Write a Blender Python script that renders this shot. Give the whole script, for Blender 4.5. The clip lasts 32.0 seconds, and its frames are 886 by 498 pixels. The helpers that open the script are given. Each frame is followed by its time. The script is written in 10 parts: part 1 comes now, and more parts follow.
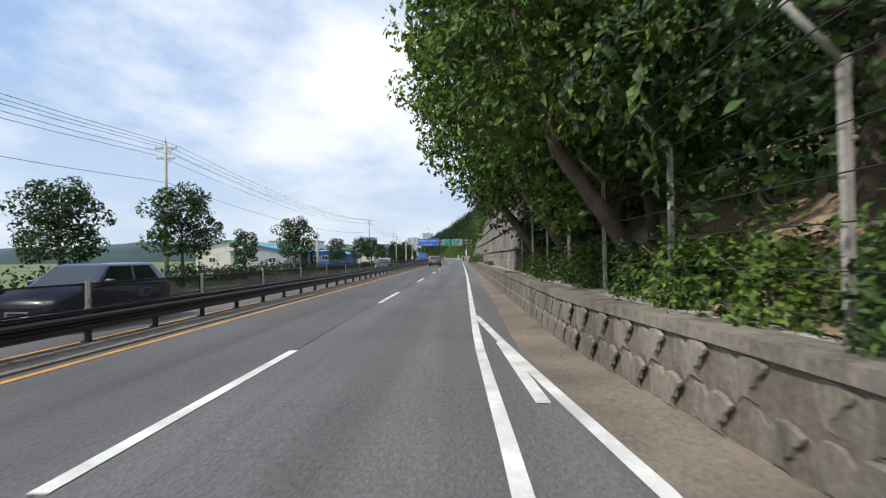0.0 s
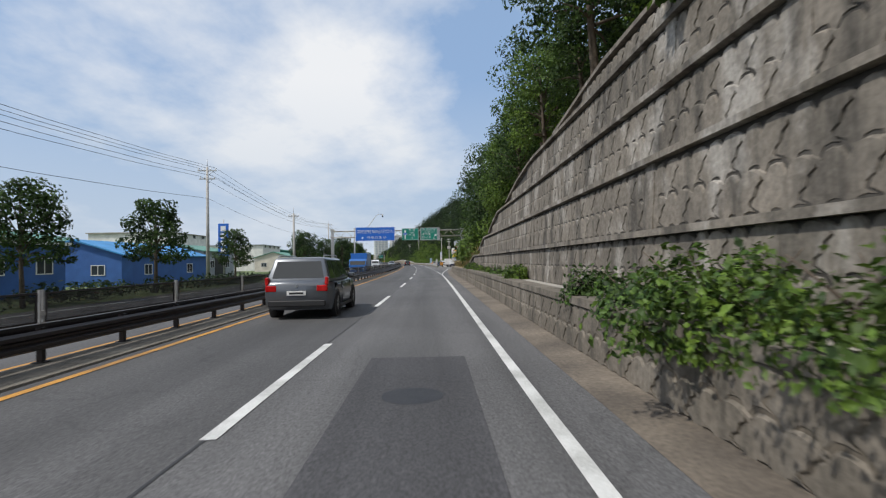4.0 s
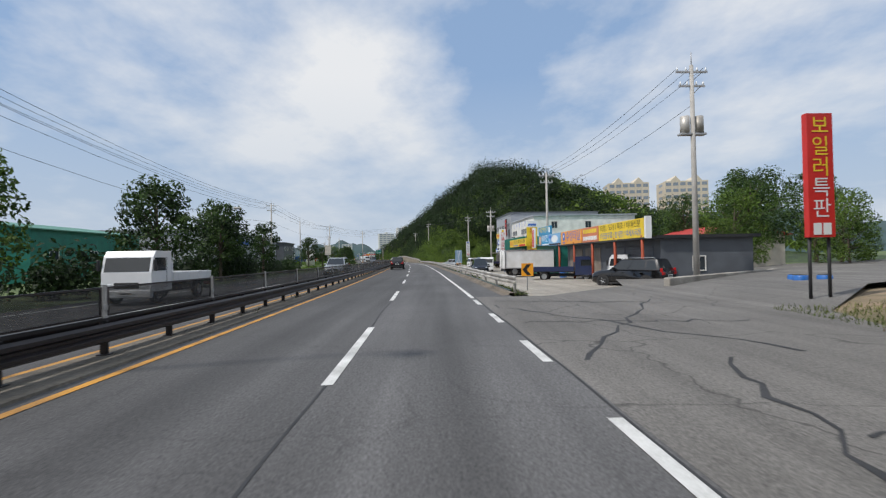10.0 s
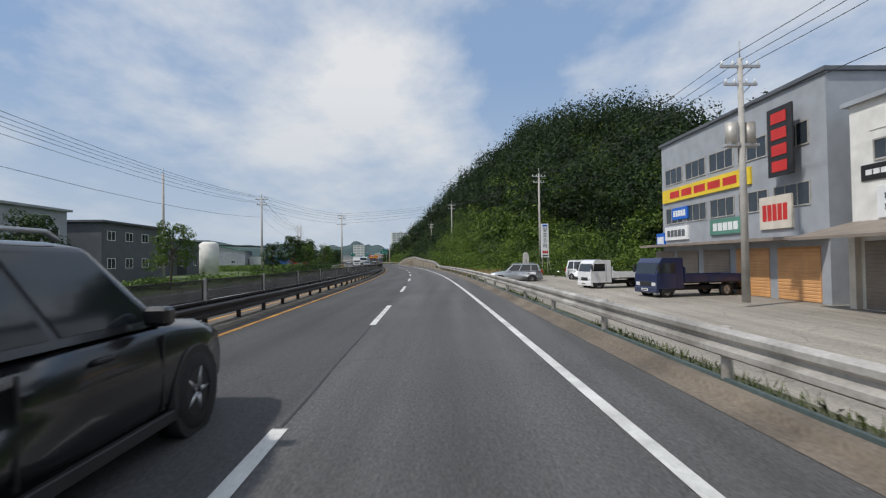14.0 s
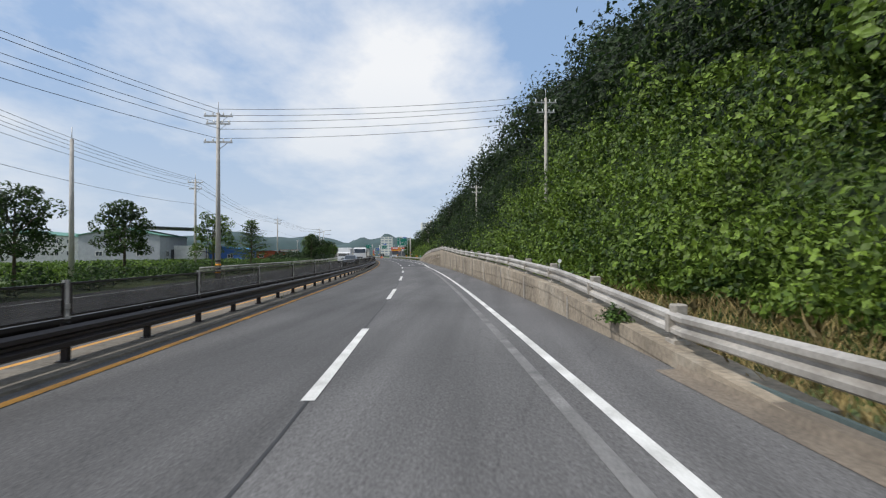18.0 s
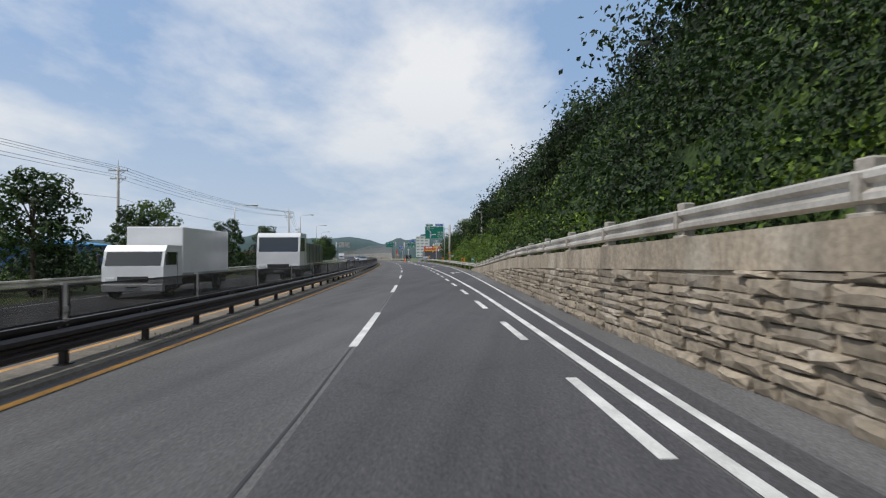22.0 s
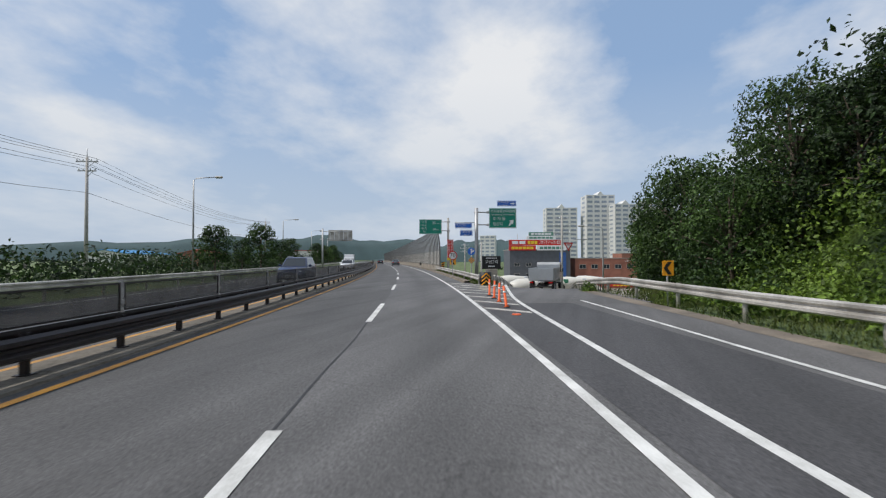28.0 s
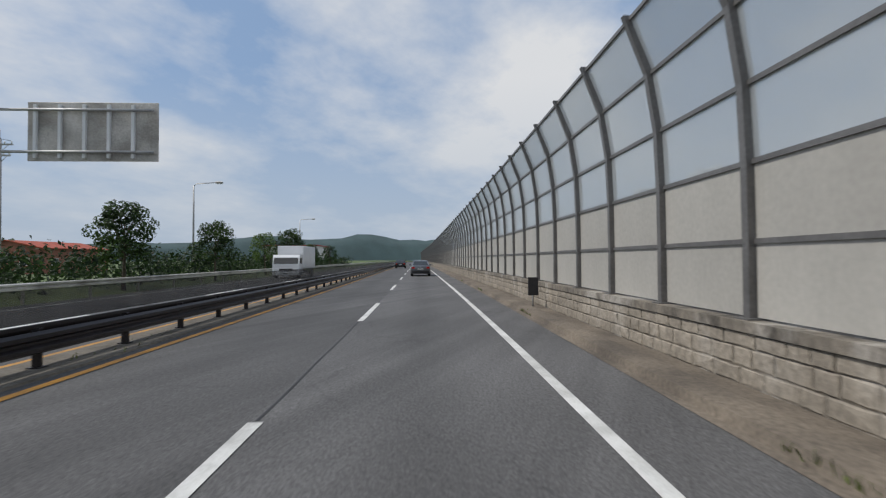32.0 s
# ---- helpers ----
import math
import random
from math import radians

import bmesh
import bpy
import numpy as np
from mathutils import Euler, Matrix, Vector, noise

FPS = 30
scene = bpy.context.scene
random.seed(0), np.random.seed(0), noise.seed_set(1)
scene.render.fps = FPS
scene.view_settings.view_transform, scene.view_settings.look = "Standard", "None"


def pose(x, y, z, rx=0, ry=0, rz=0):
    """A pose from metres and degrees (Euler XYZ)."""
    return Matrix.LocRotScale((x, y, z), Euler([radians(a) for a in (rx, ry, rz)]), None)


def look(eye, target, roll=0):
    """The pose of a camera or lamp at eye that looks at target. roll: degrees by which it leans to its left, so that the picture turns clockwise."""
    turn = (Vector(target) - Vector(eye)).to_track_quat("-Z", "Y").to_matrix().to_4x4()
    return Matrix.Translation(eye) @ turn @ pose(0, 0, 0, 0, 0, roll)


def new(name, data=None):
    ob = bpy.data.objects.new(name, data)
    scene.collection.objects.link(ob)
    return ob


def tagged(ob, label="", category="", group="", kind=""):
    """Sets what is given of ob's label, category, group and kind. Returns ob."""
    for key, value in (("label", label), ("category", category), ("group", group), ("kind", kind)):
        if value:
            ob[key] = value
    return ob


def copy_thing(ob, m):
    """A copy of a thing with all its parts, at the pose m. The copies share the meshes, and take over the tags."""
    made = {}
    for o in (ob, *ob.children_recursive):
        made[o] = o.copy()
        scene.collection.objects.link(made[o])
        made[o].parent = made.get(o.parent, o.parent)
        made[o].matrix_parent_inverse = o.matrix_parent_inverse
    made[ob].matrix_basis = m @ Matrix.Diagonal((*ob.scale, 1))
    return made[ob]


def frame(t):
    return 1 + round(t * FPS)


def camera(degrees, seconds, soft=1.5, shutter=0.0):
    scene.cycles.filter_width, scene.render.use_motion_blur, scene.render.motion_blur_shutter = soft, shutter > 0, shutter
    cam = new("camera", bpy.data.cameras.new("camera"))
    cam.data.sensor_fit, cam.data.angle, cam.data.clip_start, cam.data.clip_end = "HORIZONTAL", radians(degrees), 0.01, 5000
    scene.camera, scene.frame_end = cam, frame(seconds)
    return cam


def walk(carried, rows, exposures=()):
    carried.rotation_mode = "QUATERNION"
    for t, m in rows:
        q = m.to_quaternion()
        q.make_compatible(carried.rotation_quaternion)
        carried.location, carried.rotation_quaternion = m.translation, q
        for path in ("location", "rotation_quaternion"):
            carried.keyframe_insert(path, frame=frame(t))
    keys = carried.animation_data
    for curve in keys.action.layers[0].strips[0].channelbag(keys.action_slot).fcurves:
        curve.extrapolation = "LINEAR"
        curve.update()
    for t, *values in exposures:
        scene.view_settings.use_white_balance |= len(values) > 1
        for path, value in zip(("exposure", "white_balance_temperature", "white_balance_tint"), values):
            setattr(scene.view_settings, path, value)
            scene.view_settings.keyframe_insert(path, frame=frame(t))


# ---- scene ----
cam = camera(83.3, 32.0, soft=1.2, shutter=0.08)
# seconds, x, y, heading, pitch, roll; the lens rides 1.55 m over the road
ROWS = [
    (0.0, 0.000, 0.000, 1.23, 0.90, -0.93), (0.5, 0.032, 8.877, 0.68, 1.03, -0.99), (1.0, 0.088, 17.721, 0.27, 1.06, -0.96),
    (1.5, 0.120, 26.474, -0.25, 1.10, -0.83), (2.0, 0.141, 35.080, -0.88, 1.11, -0.61), (2.5, 0.170, 43.552, -1.45, 1.00, -0.52),
    (3.0, 0.213, 51.907, -1.87, 1.05, -0.60), (3.5, 0.267, 60.174, -2.14, 1.17, -0.73), (4.0, 0.319, 68.382, -2.02, 1.34, -1.07),
    (4.5, 0.359, 76.572, -1.72, 1.53, -1.30), (5.0, 0.378, 84.785, -1.51, 1.43, -1.37), (5.5, 0.373, 93.034, -1.31, 1.33, -1.46),
    (6.0, 0.346, 101.333, -1.14, 1.23, -1.57), (6.5, 0.302, 109.689, -0.99, 1.11, -1.70), (7.0, 0.246, 118.104, -1.17, 0.81, -1.55),
    (7.5, 0.185, 126.550, -1.33, 1.05, -1.48), (8.0, 0.114, 135.000, -1.24, 1.06, -1.50), (8.5, 0.027, 143.458, -1.18, 1.24, -1.49),
    (9.0, -0.078, 151.928, -1.04, 1.16, -1.46), (9.5, -0.206, 160.406, -0.92, 1.02, -1.06), (10.0, -0.362, 168.890, -0.68, 0.98, -1.04),
    (10.5, -0.553, 177.370, -0.41, 0.97, -1.05), (11.0, -0.783, 185.832, -0.15, 1.01, -1.03), (11.5, -1.054, 194.287, 0.36, 1.06, -1.00),
    (12.0, -1.352, 202.742, 0.53, 1.10, -0.98), (12.5, -1.668, 211.214, 0.51, 1.19, -1.01), (13.0, -2.002, 219.722, 1.09, 1.25, -0.79),
    (13.5, -2.359, 228.233, 1.31, 1.29, -0.77), (14.0, -2.741, 236.716, 1.35, 1.24, -0.85), (14.5, -3.156, 245.178, 1.46, 1.18, -0.92),
    (15.0, -3.610, 253.624, 1.59, 1.11, -1.00), (15.5, -4.109, 262.061, 1.69, 1.02, -1.08), (16.0, -4.664, 270.493, 2.26, 0.90, -1.09),
    (16.5, -5.289, 278.928, 2.88, 0.71, -1.10), (17.0, -6.003, 287.376, 3.57, 0.64, -0.71), (17.5, -6.827, 295.851, 4.30, 0.61, -0.36),
    (18.0, -7.760, 304.370, 5.14, 0.59, -0.21), (18.5, -8.804, 312.961, 5.59, 0.60, -0.22), (19.0, -9.961, 321.651, 6.39, 0.51, -0.25),
    (19.5, -11.229, 330.433, 7.11, 0.41, -0.15), (20.0, -12.605, 339.298, 7.58, 0.41, -0.13), (20.5, -14.078, 348.201, 8.12, 0.48, -0.16),
    (21.0, -15.637, 357.100, 8.70, 0.55, -0.22), (21.5, -17.280, 366.017, 9.18, 0.66, -0.22), (22.0, -19.008, 374.974, 9.52, 0.76, -0.30),
    (22.5, -20.824, 383.989, 9.93, 0.88, -0.29), (23.0, -22.734, 393.078, 10.47, 0.91, -0.10), (23.5, -24.731, 402.190, 10.95, 0.97, 0.17),
    (24.0, -26.815, 411.273, 11.41, 0.98, 0.20), (24.5, -28.993, 420.329, 12.02, 0.93, 0.12), (25.0, -31.273, 429.357, 12.81, 0.95, 0.18),
    (25.5, -33.658, 438.358, 13.56, 0.98, 0.31), (26.0, -36.130, 447.339, 14.07, 1.03, 0.27), (26.5, -38.680, 456.320, 14.43, 1.17, -0.01),
    (27.0, -41.320, 465.316, 15.08, 1.18, -0.08), (27.5, -44.066, 474.326, 15.75, 1.18, -0.12), (28.0, -46.935, 483.351, 16.46, 1.17, -0.14),
    (28.5, -49.943, 492.400, 17.18, 1.15, -0.14), (29.0, -53.103, 501.481, 18.13, 1.18, -0.21), (29.5, -56.407, 510.572, 18.96, 1.14, -0.25),
    (30.0, -59.827, 519.658, 19.52, 1.19, -0.26), (30.5, -63.330, 528.717, 19.97, 1.20, -0.28), (31.0, -66.896, 537.724, 20.38, 1.21, -0.33),
    (31.5, -70.527, 546.692, 20.87, 1.19, -0.29), (32.0, -74.226, 555.634, 21.28, 1.19, -0.28),
]


def ahead(yaw, pitch):
    a, b = radians(yaw), radians(pitch)
    return Vector((-math.sin(a) * math.cos(b), math.cos(a) * math.cos(b), math.sin(b)))


walk(cam, [(t, look((x, y, 1.55), Vector((x, y, 1.55)) + 10 * ahead(a, b), c)) for t, x, y, a, b, c in ROWS],
     [(t, e, 6430, 10) for t, e in ((0.0, 0.36), (1.0, 0.32), (2.0, 0.14), (3.0, 0.02), (7.0, 0.12), (10.0, -0.05), (13.0, -0.22), (16.0, 0.06), (18.0, 0.1), (20.5, -0.05), (26.0, 0.08), (29.0, -0.18), (31.0, -0.27), (32.0, -0.27))])

# ---- sky, sun ----
SUN_EL, SUN_AZ = radians(52), radians(-119)     # height, and bearing from +y (to the right positive)
world = bpy.data.worlds.new("sky")
scene.world = world
world.use_nodes = True
nt = world.node_tree
nt.nodes.clear()


def wire(tree, kind, **inputs):
    n = tree.nodes.new(kind)
    for k, v in inputs.items():
        n.inputs[k.replace("_", " ")].default_value = v
    return n


sky = nt.nodes.new("ShaderNodeTexSky")
sky.sky_type, sky.sun_disc, sky.sun_elevation, sky.sun_rotation = "NISHITA", False, SUN_EL, SUN_AZ
sky.air_density, sky.dust_density, sky.ozone_density = 1.0, 2.2, 2.0
tc = nt.nodes.new("ShaderNodeTexCoord")
sep = nt.nodes.new("ShaderNodeSeparateXYZ")
nt.links.new(tc.outputs["Generated"], sep.inputs[0])
zz = nt.nodes.new("ShaderNodeMath")
zz.operation = "ADD"
zz.inputs[1].default_value = 0.22
nt.links.new(sep.outputs["Z"], zz.inputs[0])
div = []
for ax in ("X", "Y"):
    m = nt.nodes.new("ShaderNodeMath")
    m.operation = "DIVIDE"
    nt.links.new(sep.outputs[ax], m.inputs[0])
    nt.links.new(zz.outputs[0], m.inputs[1])
    div.append(m)
comb = nt.nodes.new("ShaderNodeCombineXYZ")
nt.links.new(div[0].outputs[0], comb.inputs[0])
nt.links.new(div[1].outputs[0], comb.inputs[1])
mapn = nt.nodes.new("ShaderNodeMapping")
mapn.inputs["Location"].default_value = (3.3, 0.4, 0.0)
mapn.inputs["Rotation"].default_value = (0, 0, radians(20))
mapn.inputs["Scale"].default_value = (1.0, 0.8, 1.0)
nt.links.new(comb.outputs[0], mapn.inputs[0])
cl = nt.nodes.new("ShaderNodeTexNoise")
cl.inputs["Scale"].default_value, cl.inputs["Detail"].default_value, cl.inputs["Roughness"].default_value = 0.9, 7.0, 0.58
nt.links.new(mapn.outputs[0], cl.inputs["Vector"])
ramp = nt.nodes.new("ShaderNodeValToRGB")
ramp.color_ramp.elements[0].position, ramp.color_ramp.elements[1].position = 0.42, 0.61
ramp.color_ramp.elements[0].color = (0.10, 0.10, 0.10, 1)
ramp.color_ramp.elements[1].color = (0.95, 0.95, 0.95, 1)
nt.links.new(cl.outputs["Fac"], ramp.inputs[0])
mix = nt.nodes.new("ShaderNodeMixRGB")
mix.inputs[2].default_value = (8.7, 8.75, 8.8, 1)
nt.links.new(ramp.outputs[0], mix.inputs[0])
veil = nt.nodes.new("ShaderNodeMixRGB")          # thin high cloud over the clear sky
veil.inputs[0].default_value = 0.62
veil.inputs[2].default_value = (2.7, 4.7, 7.9, 1)
nt.links.new(sky.outputs[0], veil.inputs[1])
nt.links.new(veil.outputs[0], mix.inputs[1])
hz = nt.nodes.new("ShaderNodeMapRange")
hz.inputs["From Min"].default_value, hz.inputs["From Max"].default_value = -0.02, 0.34
hz.inputs["To Min"].default_value, hz.inputs["To Max"].default_value = 0.92, 0.0
nt.links.new(sep.outputs["Z"], hz.inputs[0])
haze = nt.nodes.new("ShaderNodeMixRGB")
haze.inputs[2].default_value = (5.4, 6.2, 7.2, 1)
nt.links.new(hz.outputs[0], haze.inputs[0])
bg = nt.nodes.new("ShaderNodeBackground")
bg.inputs["Strength"].default_value = 0.10
nt.links.new(mix.outputs[0], haze.inputs[1])
nt.links.new(haze.outputs[0], bg.inputs[0])
wo = nt.nodes.new("ShaderNodeOutputWorld")
nt.links.new(bg.outputs[0], wo.inputs[0])

sun = new("sun", bpy.data.lights.new("sun", "SUN"))
sun.data.energy, sun.data.angle, sun.data.color = 3.3, radians(2.0), (1.0, 0.95, 0.88)
way_to_sun = Vector((math.sin(SUN_AZ) * math.cos(SUN_EL), math.cos(SUN_AZ) * math.cos(SUN_EL), math.sin(SUN_EL)))
sun.matrix_world = look(way_to_sun * 100, (0, 0, 0))
scene.view_settings.exposure = 0.0

# ---- the road's line: x of the lane line at every 40 m of y ----
LANE_X = [-3.393, -3.232, -2.867, -2.147, -1.521, -1.005, -1.427, -2.492, -4.32, -6.671, -11.012, -17.366, -25.67, -35.639, -47.295, -61.503, -77.875, -95.625, -113.625, -131.875, -150.375, -168.875, -187.375, -205.875, -224.375, -242.875, -261.375]
LANE_Y = np.arange(-80.0, 961.0, 40.0)


def natural(xk, yk, x):
    n, h = len(xk), np.diff(xk)
    a, b = np.eye(n), np.zeros(n)
    for i in range(1, n - 1):
        a[i, i - 1:i + 2] = h[i - 1], 2 * (h[i - 1] + h[i]), h[i]
        b[i] = 6 * ((yk[i + 1] - yk[i]) / h[i] - (yk[i] - yk[i - 1]) / h[i - 1])
    m = np.linalg.solve(a, b)
    j = np.clip(np.searchsorted(xk, x) - 1, 0, n - 2)
    p, q = (xk[j + 1] - x) / h[j], (x - xk[j]) / h[j]
    return p * yk[j] + q * yk[j + 1] + ((p**3 - p) * m[j] + (q**3 - q) * m[j + 1]) * h[j]**2 / 6


RY = np.arange(-80.0, 960.1, 0.5)
RX = natural(LANE_Y, np.array(LANE_X), RY)
RS = np.concatenate([[0], np.cumsum(np.hypot(np.diff(RX), np.diff(RY)))])
RS -= np.interp(0, RY, RS)
RT = np.arctan2(np.gradient(RX, RS), np.gradient(RY, RS))


def P(s, d, z=0.0):
    """A place s metres along the road and d metres to the right of the lane line."""
    x, y, a = np.interp(s, RS, RX), np.interp(s, RS, RY), float(np.interp(s, RS, RT))
    return Vector((x + d * math.cos(a), y - d * math.sin(a), z))


def PA(s, d, z):
    """The same for arrays."""
    x, y, a = np.interp(s, RS, RX), np.interp(s, RS, RY), np.interp(s, RS, RT)
    return np.stack([x + d * np.cos(a), y - d * np.sin(a), z + 0 * x], -1)


def at(s, d, z=0.0, turn=0.0):
    """A pose on the road's line: its y runs along the road, its x to the right."""
    return Matrix.Translation(P(s, d, z)) @ Matrix.Rotation(-float(np.interp(s, RS, RT)) + radians(turn), 4, "Z")


def lerp(s, *pairs):
    return np.interp(s, [p[0] for p in pairs], [p[1] for p in pairs])


# ---- materials ----
def mat(name, color, rough=0.8, metal=0.0, var=0.25, scale=3.0, fine=40.0, bump=0.15, dirt=None, spec=0.5, coords="Object", island=0.0, extra=None):
    """A surface with stains at a large scale and grain at a small one."""
    m = bpy.data.materials.new(name)
    m.use_nodes = True
    t = m.node_tree
    b = t.nodes["Principled BSDF"]
    b.inputs["Roughness"].default_value, b.inputs["Metallic"].default_value = rough, metal
    b.inputs["Specular IOR Level"].default_value = spec
    c = t.nodes.new("ShaderNodeTexCoord")
    n1, n2 = t.nodes.new("ShaderNodeTexNoise"), t.nodes.new("ShaderNodeTexNoise")
    n1.inputs["Scale"].default_value, n1.inputs["Detail"].default_value = scale, 5
    n2.inputs["Scale"].default_value, n2.inputs["Detail"].default_value = fine, 3
    for n in (n1, n2):
        t.links.new(c.outputs[coords], n.inputs["Vector"])
    r = t.nodes.new("ShaderNodeValToRGB")
    lo = dirt or [v * (1 - var) for v in color]
    hi = [min(1, v * (1 + var * 0.6)) for v in color]
    r.color_ramp.elements[0].color, r.color_ramp.elements[1].color = (*lo, 1), (*hi, 1)
    r.color_ramp.elements[0].position, r.color_ramp.elements[1].position = 0.32, 0.68
    t.links.new(n1.outputs["Fac"], r.inputs[0])
    mx = t.nodes.new("ShaderNodeMixRGB")
    mx.blend_type = "OVERLAY"
    mx.inputs[0].default_value = min(1.0, var * 1.6)
    t.links.new(r.outputs[0], mx.inputs[1])
    t.links.new(n2.outputs["Fac"], mx.inputs[2])
    last = mx.outputs[0]
    if island:
        g = t.nodes.new("ShaderNodeNewGeometry")
        o = t.nodes.new("ShaderNodeObjectInfo")
        ad = t.nodes.new("ShaderNodeMath")
        ad.operation = "ADD"
        t.links.new(g.outputs["Random Per Island"], ad.inputs[0])
        t.links.new(o.outputs["Random"], ad.inputs[1])
        fr = t.nodes.new("ShaderNodeMath")
        fr.operation = "FRACT"
        t.links.new(ad.outputs[0], fr.inputs[0])
        mr = t.nodes.new("ShaderNodeMapRange")
        mr.inputs["To Min"].default_value, mr.inputs["To Max"].default_value = 1 - island, 1 + island
        t.links.new(fr.outputs[0], mr.inputs[0])
        hv = t.nodes.new("ShaderNodeHueSaturation")
        t.links.new(mr.outputs[0], hv.inputs["Value"])
        t.links.new(last, hv.inputs["Color"])
        last = hv.outputs[0]
    t.links.new(last, b.inputs["Base Color"])
    if bump:
        bp = t.nodes.new("ShaderNodeBump")
        bp.inputs["Strength"].default_value, bp.inputs["Distance"].default_value = bump, 0.02
        t.links.new(n2.outputs["Fac"], bp.inputs["Height"])
        t.links.new(bp.outputs[0], b.inputs["Normal"])
    return m


def leaf_mat(name, dark, light, cell=9.0):
    m = bpy.data.materials.new(name)
    m.use_nodes = True
    t = m.node_tree
    b = t.nodes["Principled BSDF"]
    b.inputs["Roughness"].default_value = 0.55
    b.inputs["Specular IOR Level"].default_value = 0.35
    g = t.nodes.new("ShaderNodeNewGeometry")
    c = t.nodes.new("ShaderNodeTexCoord")
    n = t.nodes.new("ShaderNodeTexNoise")
    n.inputs["Scale"].default_value, n.inputs["Detail"].default_value = 0.35, 4
    t.links.new(c.outputs["Object"], n.inputs["Vector"])
    ad = t.nodes.new("ShaderNodeMath")
    ad.operation = "MULTIPLY_ADD"
    ad.inputs[1].default_value = 0.55
    t.links.new(g.outputs["Random Per Island"], ad.inputs[0])
    sh = t.nodes.new("ShaderNodeMath")
    sh.operation = "MULTIPLY_ADD"
    sh.inputs[1].default_value, sh.inputs[2].default_value = 2.0, -0.78
    t.links.new(n.outputs["Fac"], sh.inputs[0])
    t.links.new(sh.outputs[0], ad.inputs[2])
    r = t.nodes.new("ShaderNodeValToRGB")
    r.color_ramp.elements[0].color, r.color_ramp.elements[1].color = (*dark, 1), (*light, 1)
    r.color_ramp.elements[0].position, r.color_ramp.elements[1].position = 0.1, 0.95
    t.links.new(ad.outputs[0], r.inputs[0])
    vo = t.nodes.new("ShaderNodeTexVoronoi")
    vo.inputs["Scale"].default_value = cell
    t.links.new(c.outputs["Object"], vo.inputs["Vector"])
    sp = t.nodes.new("ShaderNodeSeparateColor")
    t.links.new(vo.outputs["Color"], sp.inputs[0])
    mr = t.nodes.new("ShaderNodeMapRange")
    mr.inputs["To Min"].default_value, mr.inputs["To Max"].default_value = 0.45, 1.5
    t.links.new(sp.outputs[0], mr.inputs[0])
    hv = t.nodes.new("ShaderNodeHueSaturation")
    t.links.new(r.outputs[0], hv.inputs["Color"])
    t.links.new(mr.outputs[0], hv.inputs["Value"])
    bp = t.nodes.new("ShaderNodeBump")
    bp.inputs["Strength"].default_value, bp.inputs["Distance"].default_value = 0.8, 0.08
    t.links.new(vo.outputs["Distance"], bp.inputs["Height"])
    t.links.new(bp.outputs[0], b.inputs["Normal"])
    t.links.new(hv.outputs[0], b.inputs["Base Color"])
    tr = t.nodes.new("ShaderNodeBsdfTranslucent")
    t.links.new(hv.outputs[0], tr.inputs["Color"])
    ms = t.nodes.new("ShaderNodeMixShader")
    ms.inputs[0].default_value = 0.3
    t.links.new(b.outputs[0], ms.inputs[1])
    t.links.new(tr.outputs[0], ms.inputs[2])
    t.links.new(ms.outputs[0], t.nodes["Material Output"].inputs["Surface"])
    return m


